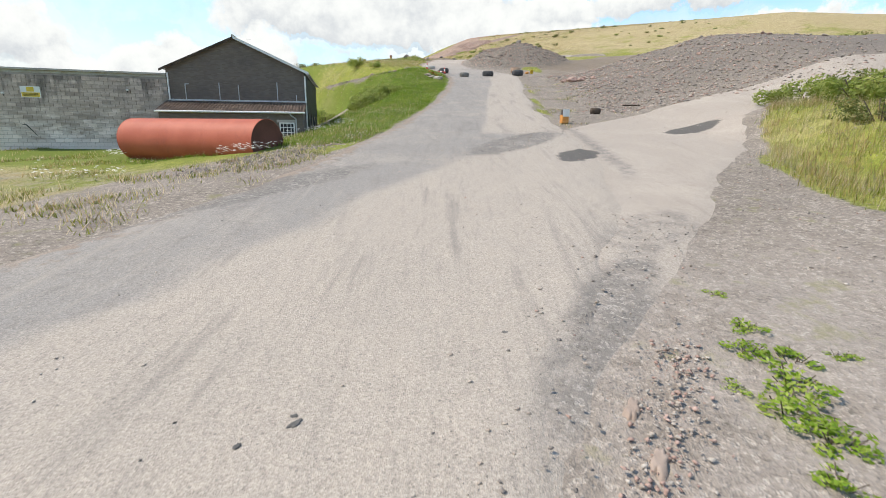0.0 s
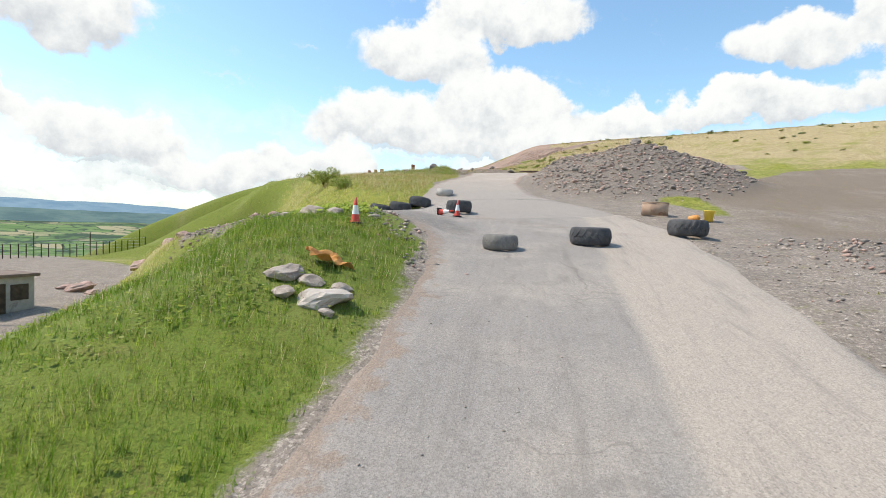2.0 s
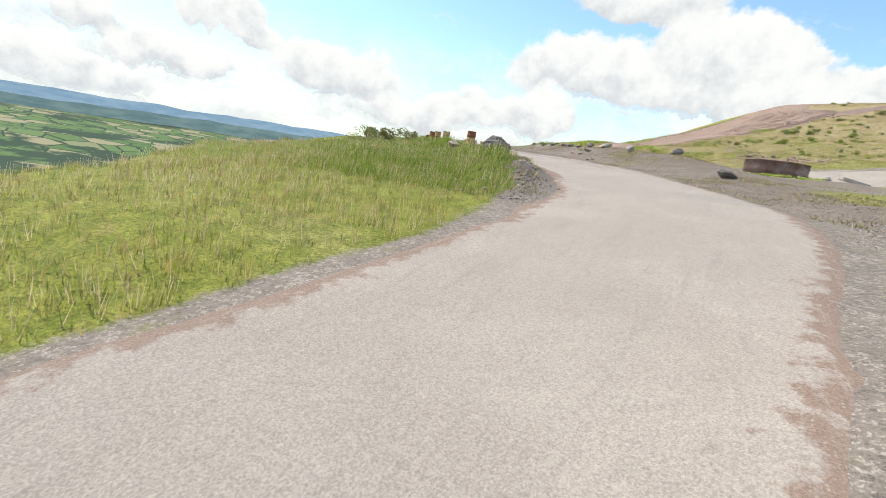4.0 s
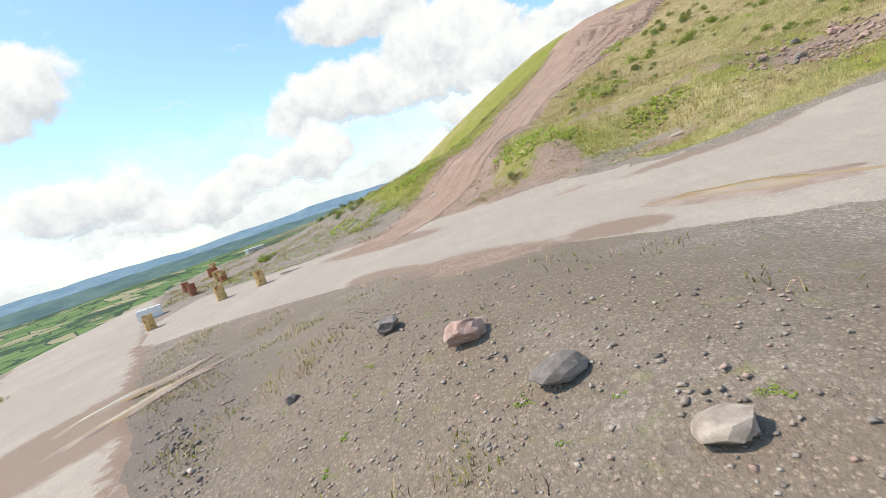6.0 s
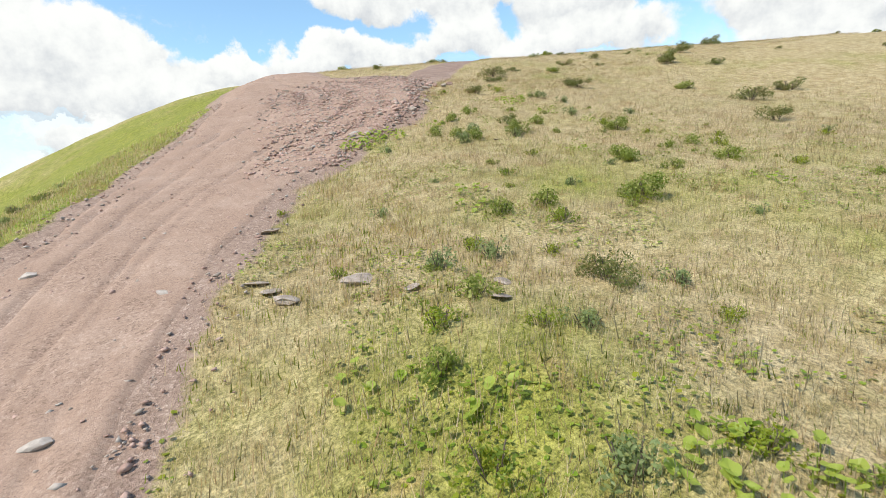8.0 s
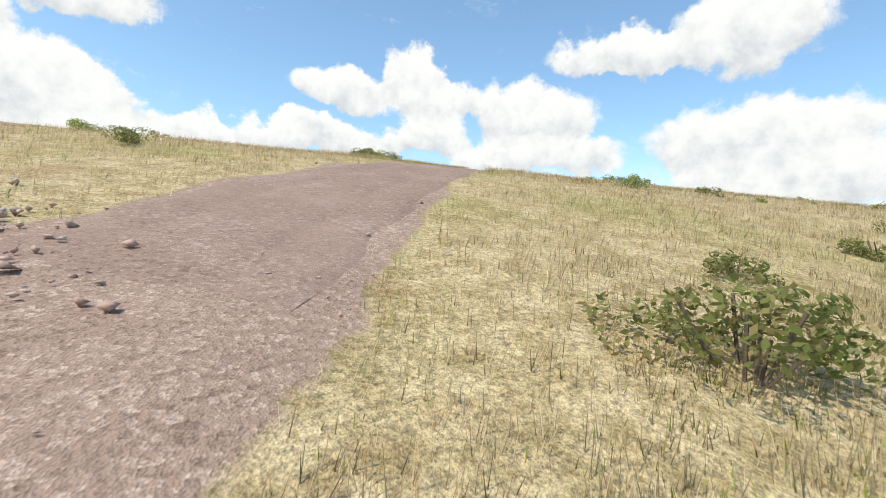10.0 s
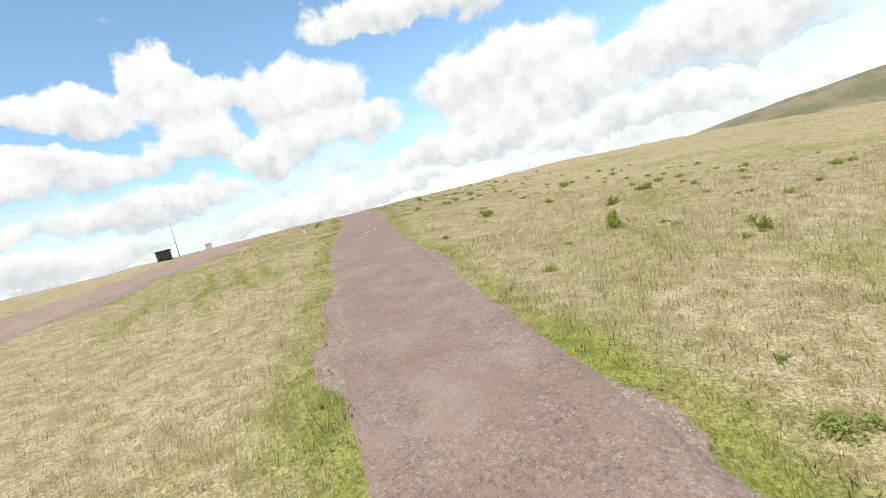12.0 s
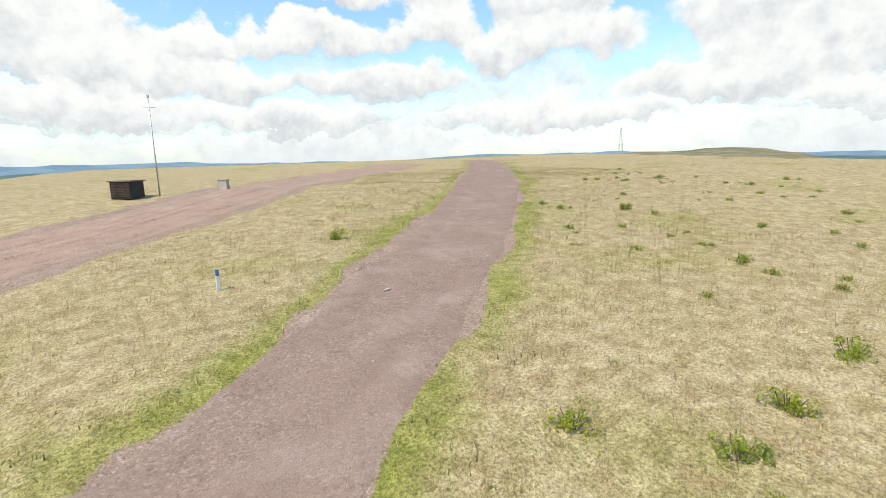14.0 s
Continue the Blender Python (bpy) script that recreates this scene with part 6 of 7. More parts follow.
# ---- patches on the roads ----
def road_patch(x, y, rx, ry, turn, mat, name, label, category, lift, seed):
    """A thin ragged patch that follows the ground."""
    n, c, s = 40, math.cos(turn), math.sin(turn)
    rows = []
    for k in (0.0, 0.35, 0.7, 1.0):
        for i in range(n):
            a = 2 * pi * i / n
            e = k * (1 + 0.55 * float(rough_at(np.array(2 * math.cos(a)), np.array(2 * math.sin(a) + seed * 7), 0.9, seed, 3)))
            u, v = rx * e * math.cos(a), ry * e * math.sin(a)
            rows.append((x * UNIT + c * u - s * v, y * UNIT + s * u + c * v, lift if k < 1 else lift - 0.07))
    co = np.array(rows)
    co[:, 2] += land(co[:, 0], co[:, 1])
    i = np.arange(n)
    faces = np.concatenate([np.stack([k * n + i, k * n + (i + 1) % n, (k + 1) * n + (i + 1) % n, (k + 1) * n + i], -1) for k in range(3)])
    return tagged(new(name, mesh_of(name, co, faces, [mat])), label, category, kind="structure")


def puddle(x, y, rx, ry, turn, seed, lift=0.02):
    """A level sheet of muddy water, ringed by the ground that rises through it."""
    ob = road_patch(x, y, rx * 1.18, ry * 1.3, turn, MUD, "mud_patch", "wet red mud round a puddle", "mud", lift + 0.035, seed)
    return road_patch(x, y, rx, ry, turn, WATER, "puddle", "shallow puddle of muddy brown water", "puddle", lift + 0.045, seed + 1)


TAR = worn("tar", (0.07, 0.066, 0.062), (0.11, 0.103, 0.095), (0.26, 0.23, 0.2), 3, 14, 0.7, stain_at=(0.5, 0.62))
MUD = worn("wet mud", (0.27, 0.2, 0.155), (0.34, 0.265, 0.215), (0.22, 0.155, 0.12), 1.2, 12, 0.7, depth=0.03)
WET = worn("wet brown mud", (0.21, 0.16, 0.125), (0.29, 0.23, 0.185), (0.36, 0.3, 0.245), 1.1, 12, 0.55, depth=0.03, stain_at=(0.5, 0.6))
GRIT = worn("loose grit", (0.24, 0.2, 0.165), (0.34, 0.29, 0.24), (0.36, 0.32, 0.28), 1.0, 30, 0.95, depth=0.03)
WATER = bpy.data.materials.new("muddy water")
WATER.use_nodes = True
wb = WATER.node_tree.nodes["Principled BSDF"]
wb.inputs["Base Color"].default_value, wb.inputs["Roughness"].default_value, wb.inputs["IOR"].default_value = (0.36, 0.25, 0.14, 1), 0.05, 1.33
for k, (x, y, rx, ry, tn) in enumerate([(-1.0, 3.05, 0.1, 0.05, 0.8), (-1.03, 3.14, 0.05, 0.03, 0.3), (-1.32, 2.83, 0.06, 0.05, 0.9), (0.6, 4.35, 0.06, 0.04, 0)]):
    road_patch(x, y, rx, ry, tn, TAR, "tar_patch", "dark oily patch on the dusty ground", "patch", 0.075 if y < 16 and x < 5 else 0.06, 20 + k)
for x, y, seed in ((1.43, 3.3, 87), (1.42, 2.78, 91)):
    road_patch(x, y, 0.2, 0.085, 1.1, MUD, "mud_patch", "small brown muddy hollow in the rubble", "mud", 0.05, seed)
puddle(-3.8, 119.25, 2.7, 0.85, -0.72, 3, 0.035)
road_patch(-6.6, 126.2, 1.1, 0.4, 0.1, MUD, "mud_patch", "drying mud in a shallow dip", "mud", 0.06, 51)
puddle(-18.45, 118.2, 2.3, 0.32, 0.93, 7, 0.06)
puddle(-17.35, 117.3, 2.2, 0.32, 0.93, 9, 0.06)
for off, seed in ((0.0, 61), (-0.55, 67)):
    ribbon("mud_rut", [(-2.2 + off, 98.0, 0.1), (-4.6 + off, 101.6, 0.16), (-6.3 + off, 103.6, 0.26), (-8.0 + off, 105.3, 0.32), (-10.2 + off, 107.6, 0.32), (-12.6 + off, 110.6, 0.3), (-14.3 + off, 112.3, 0.16)], WET, "wet brown wheel rut along the road edge", 0.058, seed, trim=0.6)
road_patch(-15.1, 108.3, 0.9, 0.4, 0.6, GRIT, "pothole", "shallow stony pothole in the haul road", "pothole", 0.056, 37)
road_patch(-7.3, 99.65, 1.3, 0.2, 0.1, GRIT, "pothole", "shallow stony pothole in the haul road", "pothole", 0.056, 33)
road_patch(-4.8, 100.6, 0.9, 0.3, 0.5, GRIT, "pothole", "shallow stony pothole in the haul road", "pothole", 0.056, 35)

# ---- bushes and plants ----
def clump(name, seed, leaves, size, leaf, mat, spread=(1, 1, 0.75), droop=0.3, lumps=7):
    """Foliage: many small leaves on the skins of a few uneven lumps, about 2 m wide and 1.2 m high."""
    g = np.random.default_rng(seed)
    cen = g.normal(0, 0.42, (lumps, 3)) * np.array([1, 1, 0.45]) + np.array([0, 0, 0.5])
    rad = g.uniform(0.28, 0.6, lumps)
    k = g.integers(0, lumps, leaves)
    d = g.normal(size=(leaves, 3))
    d /= np.linalg.norm(d, axis=1)[:, None]
    p = cen[k] + d * (rad[k] * g.uniform(0.45, 1.1, leaves) ** 0.5)[:, None] * np.array(spread)
    p[:, 2] = np.abs(p[:, 2])
    n = d + g.normal(0, 0.5, (leaves, 3))
    a = np.cross(n, g.normal(size=(leaves, 3)))
    a /= np.linalg.norm(a, axis=1)[:, None]
    b = np.cross(n, a)
    b /= np.linalg.norm(b, axis=1)[:, None]
    s = leaf * g.uniform(0.6, 1.4, leaves)[:, None]
    co = np.stack([p - b * s, p + a * s * 0.45, p + b * s, p - a * s * 0.45], 1) * size
    return mesh_of(name, co.reshape(-1, 3), np.arange(leaves * 4).reshape(-1, 4), [mat], False)


def stems(name, seed, count, tall):
    bm, r0 = bmesh.new(), random.Random(seed)
    for _ in range(count):
        a, r = r0.uniform(0, 6.28), r0.uniform(0.15, 0.6)
        rod((0.12 * math.cos(a), 0.12 * math.sin(a), -0.1), (r * math.cos(a), r * math.sin(a), tall * r0.uniform(0.5, 1)), 0.018, 5, bm)
    me = bpy.data.meshes.new(name)
    bm.to_mesh(me)
    bm.free()
    me.materials.append(BARK)
    return me


BUSHES = {"gorse": [clump("foliage", 100 + i, 1700, 1.0, 0.055, GORSE_LEAF) for i in range(3)],
          "brush": [clump("foliage", 120 + i, 1500, 1.0, 0.075, BUSH_LEAF, (1, 1, 1.0)) for i in range(3)],
          "ragwort": [clump("foliage", 140 + i, 800, 0.8, 0.075, YELLOW_LEAF, (0.8, 0.8, 1.1), lumps=9) for i in range(3)],
          "weed": [clump("foliage", 180 + i, 260, 0.9, 0.13, BROADLEAF, (1, 1, 0.7), lumps=6) for i in range(2)],
          "willow": [clump("foliage", 160 + i, 800, 0.8, 0.085, WILLOW_LEAF, (0.75, 0.75, 1.3), lumps=8) for i in range(3)]}
STEMS = stems("stem", 5, 9, 0.9)
BUSH_WORDS = {"weed": ("weed", "low bright green weed growing in gravel"), "gorse": ("gorse_bush", "dense dark green gorse bush"), "brush": ("bush", "leafy mid-green bush among long grass"),
              "ragwort": ("ragwort_plant", "yellow-green weedy plant standing in dry grass"), "willow": ("willow_shrub", "upright grey-green willow shrub in the grass")}


LIGHT = {"gorse": clump("foliage", 190, 520, 1.0, 0.1, GORSE_LEAF), "brush": clump("foliage", 191, 480, 1.0, 0.11, BUSH_LEAF, (1, 1, 1.0)),
         "ragwort": clump("foliage", 192, 360, 0.8, 0.1, YELLOW_LEAF, (0.8, 0.8, 1.1), lumps=9), "willow": clump("foliage", 193, 380, 0.8, 0.11, WILLOW_LEAF, (0.75, 0.75, 1.3), lumps=8)}


def bush(x, y, wide, kind="gorse", tall=1.0):
    name, label = BUSH_WORDS[kind]
    s = wide * UNIT / 2
    ob = thing(name, Matrix.LocRotScale(spot(x, y, -0.05), Euler((0, 0, rng.uniform(0, 6.28))), Vector((s, s, s * tall))), label, "bush", "bushes on the hillside")
    for nm, me in (("foliage", LIGHT[kind] if wide < 0.95 and kind in LIGHT else rng.choice(BUSHES[kind])), ("stem", STEMS)):
        o = new(nm, me)
        o.parent = ob
    return ob


for x, y, w, k in [(-5.4, 33.8, 1.6, "brush"), (-4.6, 34.6, 1.6, "brush"), (-4.6, 36.4, 1.6, "brush"), (-4.2, 38.2, 1.5, "brush"), (-3.9, 39.8, 1.4, "brush"), (-5.2, 38.8, 1.9, "brush"), (-5.5, 36.2, 2.0, "brush"), (-6, 40.5, 2.2, "brush"), (-9.1, 70.6, 1.8, "brush"), (-5.7, 60, 0.9, "brush"),
                   (-11, 47.5, 2.6, "brush"), (-12.5, 50.5, 2.6, "brush"), (-12.7, 77, 2.6, "brush"), (-30.5, 107, 4.5, "gorse"), (-27.5, 104.5, 3.5, "gorse"), (-5.6, 33.6, 1.4, "brush")]:
    bush(x, y, w, k, 0.85)
for x, y, w, k in [(12.6, 14.8, 1.8, "gorse"), (15.0, 18.6, 2.6, "brush"), (16.8, 20.6, 3.0, "gorse"), (15.6, 21.8, 2.4, "brush"), (18.5, 19.4, 3.2, "brush"), (17.4, 16.5, 2.6, "brush"),
                   (14.6, 22.6, 1.6, "brush"), (20.5, 22.5, 3.2, "gorse"), (19, 14, 3, "brush"), (35, 52, 4, "gorse"), (38, 50, 4, "gorse"), (32, 54, 3, "gorse"), (41, 52, 4, "gorse")]:
    bush(x, y, w, k, 0.8)
for x, y, w in [(-30, 115, 3.4), (-29, 117.4, 3.2), (-28.3, 120.2, 3.0), (-31.5, 112, 3), (-32.5, 109, 3.6), (-32, 118, 3)]:
    bush(x, y, w, "gorse", 0.8)
for x, y, w, k in [(-8.2, 131.2, 0.8, "gorse"), (-1.5, 139.2, 1.1, "gorse"), (-4.1, 137.0, 0.7, "gorse"), (-1.2, 144.0, 1.1, "willow"), (-1.6, 146.5, 0.9, "brush"), (0.45, 149.6, 1.1, "willow"),
                   (1.55, 149.3, 1.1, "willow"), (2.5, 147.2, 1.3, "gorse"), (0.05, 147.9, 0.9, "brush"), (5.0, 151.2, 1.2, "brush"), (3.6, 151.4, 1.1, "brush"), (8.3, 159.2, 1.3, "willow"),
                   (8.5, 160.2, 1.1, "brush"), (10.5, 158.5, 1.2, "willow"), (15.1, 156.6, 1.4, "brush"), (7.4, 149.8, 1.6, "brush"), (10.5, 152.9, 1.3, "brush"), (9.35, 160.1, 1.4, "willow"),
                   (8.9, 159.3, 1.2, "brush"), (10.8, 158.7, 1.3, "brush"), (9.7, 162.2, 1.1, "brush"), (11.0, 162.6, 1.0, "brush"), (11.6, 160.1, 1.2, "gorse"), (15.7, 159.9, 1.2, "willow"), (-0.8, 155.9, 0.6, "ragwort")]:
    bush(x, y, 0.78 * w, k)
for x, y, w in [(22.7, 153.3, 1.6), (22.0, 165.8, 1.3), (20.1, 171.5, 1.9), (21.9, 164.8, 1.5), (14.7, 166.6, 1.2), (23.3, 172.8, 0.9), (34.2, 166.5, 1.2), (35, 167, 2), (40, 169, 2), (51, 172.5, 2.2), (28, 157, 2.0), (33, 157, 1.8), (17.3, 184.7, 1.1)]:
    bush(x, y, w, "gorse", 0.8)
for k in range(70):
    # small gorse dotted over the upper hillside
    x, y = rng.uniform(16, 80), rng.uniform(130, 200)
    if beside(TRACK, x * UNIT, y * UNIT) > 4 and 0.89 * x - 0.45 * y > -72:
        bush(x, y, rng.uniform(0.6, 1.5), rng.choice(["gorse", "gorse", "willow", "brush"]), 0.7)
for k in range(120):
    x, y = rng.uniform(-3, 20), rng.uniform(137, 168)
    if beside(RAMP, x * UNIT, y * UNIT) > 1.2:
        bush(x, y, rng.uniform(0.35, 0.93), rng.choice(["willow", "brush", "ragwort", "ragwort"]), 0.9)
for k in range(60):
    # strip west of the ramp
    f = rng.random()
    x, y = -16 + 14 * f + rng.uniform(-10, -2.2), 138 + 40 * f
    if beside(RAMP, x * UNIT, y * UNIT) > 1.5:
        bush(x, y, rng.uniform(0.5, 1.3), rng.choice(["gorse", "brush", "willow"]), 0.7)
for x, y in [(76.4, 232.9), (91, 229), (75.4, 216.7), (74, 218.7), (77.4, 216.7), (80.5, 216.6), (85.5, 220.9), (63.3, 207.4), (73.9, 205.7), (75.6, 202.5), (58, 199.5), (55.9, 199),
             (39.9, 185.8), (41.6, 186.9), (46.1, 187.7), (54, 194.7), (61, 200)]:
    bush(x, y, rng.uniform(0.7, 1.2), "ragwort", 0.9)
for k in range(170):
    f = rng.random()
    i = min(int(f * 10), 9)
    x = 27 + 70 * f + rng.uniform(2, 20)
    y = 184.6 + 60 * f - rng.uniform(-1, 18)
    if beside(TRACK, x * UNIT, y * UNIT) > 1.4:
        bush(x, y, rng.uniform(0.3, 0.7), rng.choice(["ragwort", "ragwort", "ragwort", "brush"]), 0.8)


# broad-leaved butterbur
def leaf_disc():
    bm = bmesh.new()
    c = bm.verts.new((0, 0, -0.02))
    ring = []
    for i in range(14):
        a = 2 * pi * i / 14
        r = 0.11 * (1 - 0.35 * max(0, math.cos(a)) ** 6) * (1 + 0.06 * math.sin(5 * a))
        ring.append(bm.verts.new((r * math.cos(a), r * math.sin(a), 0.02 + 0.01 * math.sin(3 * a))))
    for i in range(14):
        bm.faces.new((c, ring[i], ring[(i + 1) % 14]))
    me = bpy.data.meshes.new("leaf")
    bm.to_mesh(me)
    bm.free()
    me.materials.append(BROADLEAF)
    return me


LEAF = leaf_disc()


def butterbur(x, y, count, spread):
    ob = thing("butterbur_plant", pose(*spot(x, y)), "clump of broad bright green leaves", "plant", "butterbur clumps")
    bm = bmesh.new()
    for i in range(count):
        a, r = rng.uniform(0, 6.28), spread * math.sqrt(rng.random())
        u, v, h = r * math.cos(a), r * math.sin(a), rng.uniform(0.06, 0.24)
        dz = float(land(x * UNIT + u, y * UNIT + v)) - ob.matrix_basis.translation.z
        rod((u, v, dz - 0.05), (u, v, dz + h), 0.008, 4, bm)
        o = new("leaf", LEAF)
        o.parent = ob
        s = rng.uniform(0.6, 1.25)
        o.matrix_basis = Matrix.LocRotScale((u, v, dz + h), Euler((rng.uniform(-0.6, 0.6), rng.uniform(-0.6, 0.6), rng.uniform(0, 6.28))), Vector((s, s, s)))
    tagged(part("stalk", bm, BROADLEAF, ob), kind="stuff")


for x, y in [(-6.5, 135.2), (-8.3, 135.0), (-7.6, 133.9), (-7.2, 136.0), (-5.4, 133.4), (-1.4, 133.3), (-0.4, 133.2), (-1.9, 132.3), (-15.8, 136.8), (-13.4, 141.5), (-12.2, 154.5), (-1.5, 141.9), (-0.4, 143.0), (-3.8, 53.6), (-2.6, 52.6), (4.6, 162.1), (5.2, 162.5),
             (6.1, 162.5), (14.9, 163.6), (3.0, 138.6), (-19, 137.5), (-11.4, 152.0), (4.6, 112.6), (2.9, 111.5), (6.2, 110.9), (0.4, 110.6)]:
    butterbur(x, y, 70, 1.35)
for k in range(9):
    y = rng.uniform(134, 152)
    x = float(np.interp(y, [p[1] for p in RAMP], [p[0] for p in RAMP])) - rng.uniform(3.6, 7.5)
    butterbur(x, y, 45, 1.2)
for k in range(16):
    x, y = rng.uniform(-3, 16), rng.uniform(136, 163)
    if beside(RAMP, x * UNIT, y * UNIT) > 1:
        butterbur(x, y, 14, 0.9)
for x, y, w in [(2.6, 3.3, 0.62), (2.85, 3.65, 0.6), (3.05, 3.95, 0.5), (2.7, 2.95, 0.6), (2.95, 4.5, 0.4), (3.5, 4.0, 0.3), (3.1, 5.3, 0.3), (2.45, 2.6, 0.45), (2.35, 3.6, 0.3), (2.75, 4.1, 0.45)]:
    bush(x, y, w, "weed", 0.6)
for k in range(130):
    # small weeds scattered on the gravel bank
    f = rng.random()
    x, y = -13 + 13 * f + rng.uniform(-1.5, 2.5), 115.5 - 14 * f + rng.uniform(-1.5, 2.5)
    if beside(UPPER, x * UNIT, y * UNIT) > 0.8:
        bush(x, y, rng.uniform(0.12, 0.34), "weed", 0.28)


# ---- grass, loose stone and flowers ----
def masked(n, seed, x0, x1, y0, y1, chance):
    """Random places in a stretch of the plan, kept with the given chance (metres out)."""
    g = np.random.default_rng(seed)
    x, y = g.uniform(x0, x1, n) * UNIT, g.uniform(y0, y1, n) * UNIT
    keep = g.random(n) < chance(x, y)
    return x[keep], y[keep]


def turf_at(x, y):
    grey, red, dry = zones(x, y)
    return (1 - step(0.25, 0.6, grey)) * (1 - step(0.25, 0.6, red)) * (1 - bare_at(x, y))


def tufts(name, label, x, y, tall, wide, blades, mats, dryness, seed, lean=0.45):
    """Tufts of tapering blades, one mesh."""
    g = np.random.default_rng(seed)
    n = len(x)
    z = land(x, y)
    X, Y, Z, H = (np.repeat(v, blades) for v in (x, y, z, tall))
    m = n * blades
    r = np.repeat(0.06 + 8 * wide, blades)
    X = X + g.normal(0, 1, m) * r
    Y = Y + g.normal(0, 1, m) * r
    Z = Z - 0.03
    picks = (g.random(m) < np.repeat(dryness, blades)).astype(int)
    H = H * g.uniform(0.5, 1.1, m) * (0.75 + 0.55 * picks)
    a = g.uniform(0, 2 * pi, m)
    w = np.repeat(wide, blades) * g.uniform(0.6, 1.3, m) * (1 - 0.3 * picks)
    lx, ly = np.cos(a) * lean * H * g.uniform(0.1, 1, m) + 0.12 * H, np.sin(a) * lean * H * g.uniform(0.1, 1, m)
    b = g.uniform(0, 2 * pi, m)
    dx, dy = np.cos(b) * w, np.sin(b) * w
    co = np.empty((m, 4, 3), np.float32)
    co[:, 0] = np.stack([X - dx, Y - dy, Z], -1)
    co[:, 1] = np.stack([X + dx, Y + dy, Z], -1)
    co[:, 2] = np.stack([X + lx + dx * 0.25, Y + ly + dy * 0.25, Z + H], -1)
    co[:, 3] = np.stack([X + lx - dx * 0.25, Y + ly - dy * 0.25, Z + H], -1)
    me = mesh_of(name, co.reshape(-1, 3), np.arange(m * 4).reshape(-1, 4), mats, True, picks)
    up = np.repeat(np.stack([g.normal(0, 0.35, m), g.normal(0, 0.35, m), np.ones(m)], -1), 4, 0)
    me.normals_split_custom_set_from_vertices(up / np.linalg.norm(up, axis=1)[:, None])
    ob = new(name, me)
    return tagged(ob, label, "grass", kind="stuff")


def grass_field(name, label, n, seed, x0, x1, y0, y1, tall, wide, blades, dry0, dry1, extra=None, green=GRASS):
    def chance(x, y):
        k = turf_at(x, y) * np.clip(0.75 + 0.5 * rough_at(x, y, 3.0, seed, 2), 0.15, 1)
        return k * extra(x / UNIT, y / UNIT) if extra else k
    x, y = masked(n, seed, x0, x1, y0, y1, chance)
    lump = 1 + 0.45 * rough_at(x, y, 2.4, seed + 3, 2)
    d = np.clip(dry0 + (dry1 - dry0) * (0.5 + 0.9 * rough_at(x, y, 4.5, seed + 5, 3)), 0, 1)
    if name.startswith("plateau"):
        d = d * (1 - 0.8 * step(0.3, 0.0, np.minimum.reduce([beside(a, x, y) for a in ARCS]))) * (1 - 0.75 * step(1.8, 0.5, beside(TRACK, x, y) - 0.5 * rough_at(x, y, 2.5, 83, 2)))
    tufts(name, label, x, y, tall * lump, np.full(len(x), wide), blades, [green, STRAW], d, seed)


grass_field("embankment_grass", "long green and seeding grass on the embankment", 62000, 201, -17, 3, 17, 62, 0.27, 0.006, 12, 0.0, 0.12, lambda x, y: step(-14, -9, x - road_x(y)), GRASS_LUSH)
grass_field("roadside_grass", "rough grass on the bank by the side road", 16000, 202, 7, 24, -2, 26, 0.42, 0.009, 9, 0.15, 0.6)
grass_field("mound_grass", "rough grass over the mound and ridge", 30000, 203, -36, 2, 60, 104, 0.36, 0.011, 8, 0.2, 0.6, lambda x, y: step(-30, -8, x - road_x(y)))
grass_field("verge_grass", "tall green grass with pale seed heads beside the haul road", 36000, 204, -30, -2, 86, 122, 0.62, 0.008, 10, 0.0, 0.14, lambda x, y: step(15, 6, beside(UPPER, x * UNIT, y * UNIT)) * step(0, -2, x - road_x(y)), GRASS_LUSH)
grass_field("hill_grass", "dry straw and green grass on the hillside", 90000, 205, -6, 40, 122, 172, 0.22, 0.007, 8, 0.4, 1.0, lambda x, y: step(46, 14, x))
grass_field("hill_side_grass", "dry grass west of the dirt ramp", 22000, 206, -34, 2, 128, 180, 0.3, 0.014, 7, 0.25, 0.8)
grass_field("upper_hill_grass", "pale dry grass over the brow of the hill", 46000, 207, 6, 70, 165, 205, 0.2, 0.008, 7, 0.55, 1.0)
grass_field("plateau_grass", "tufted green and straw grass on the plateau", 135000, 208, 24, 112, 180, 262, 0.2, 0.006, 8, 0.4, 0.9, lambda x, y: step(26, 5, beside(TRACK, x * UNIT, y * UNIT)))


def sparse_weeds(name, n, seed, x0, x1, y0, y1, chance, tall=0.14):
    x, y = masked(n, seed, x0, x1, y0, y1, lambda X, Y: chance(X / UNIT, Y / UNIT) * (rough_at(X, Y, 2.2, seed, 3) > 0.15) * (1 - bare_at(X, Y)))
    tufts(name, "low yellow-green weeds scattered over gravel", x, y, np.full(len(x), tall), np.full(len(x), 0.016), 6, [YELLOW_GREEN, STRAW], np.full(len(x), 0.35), seed, 0.9)


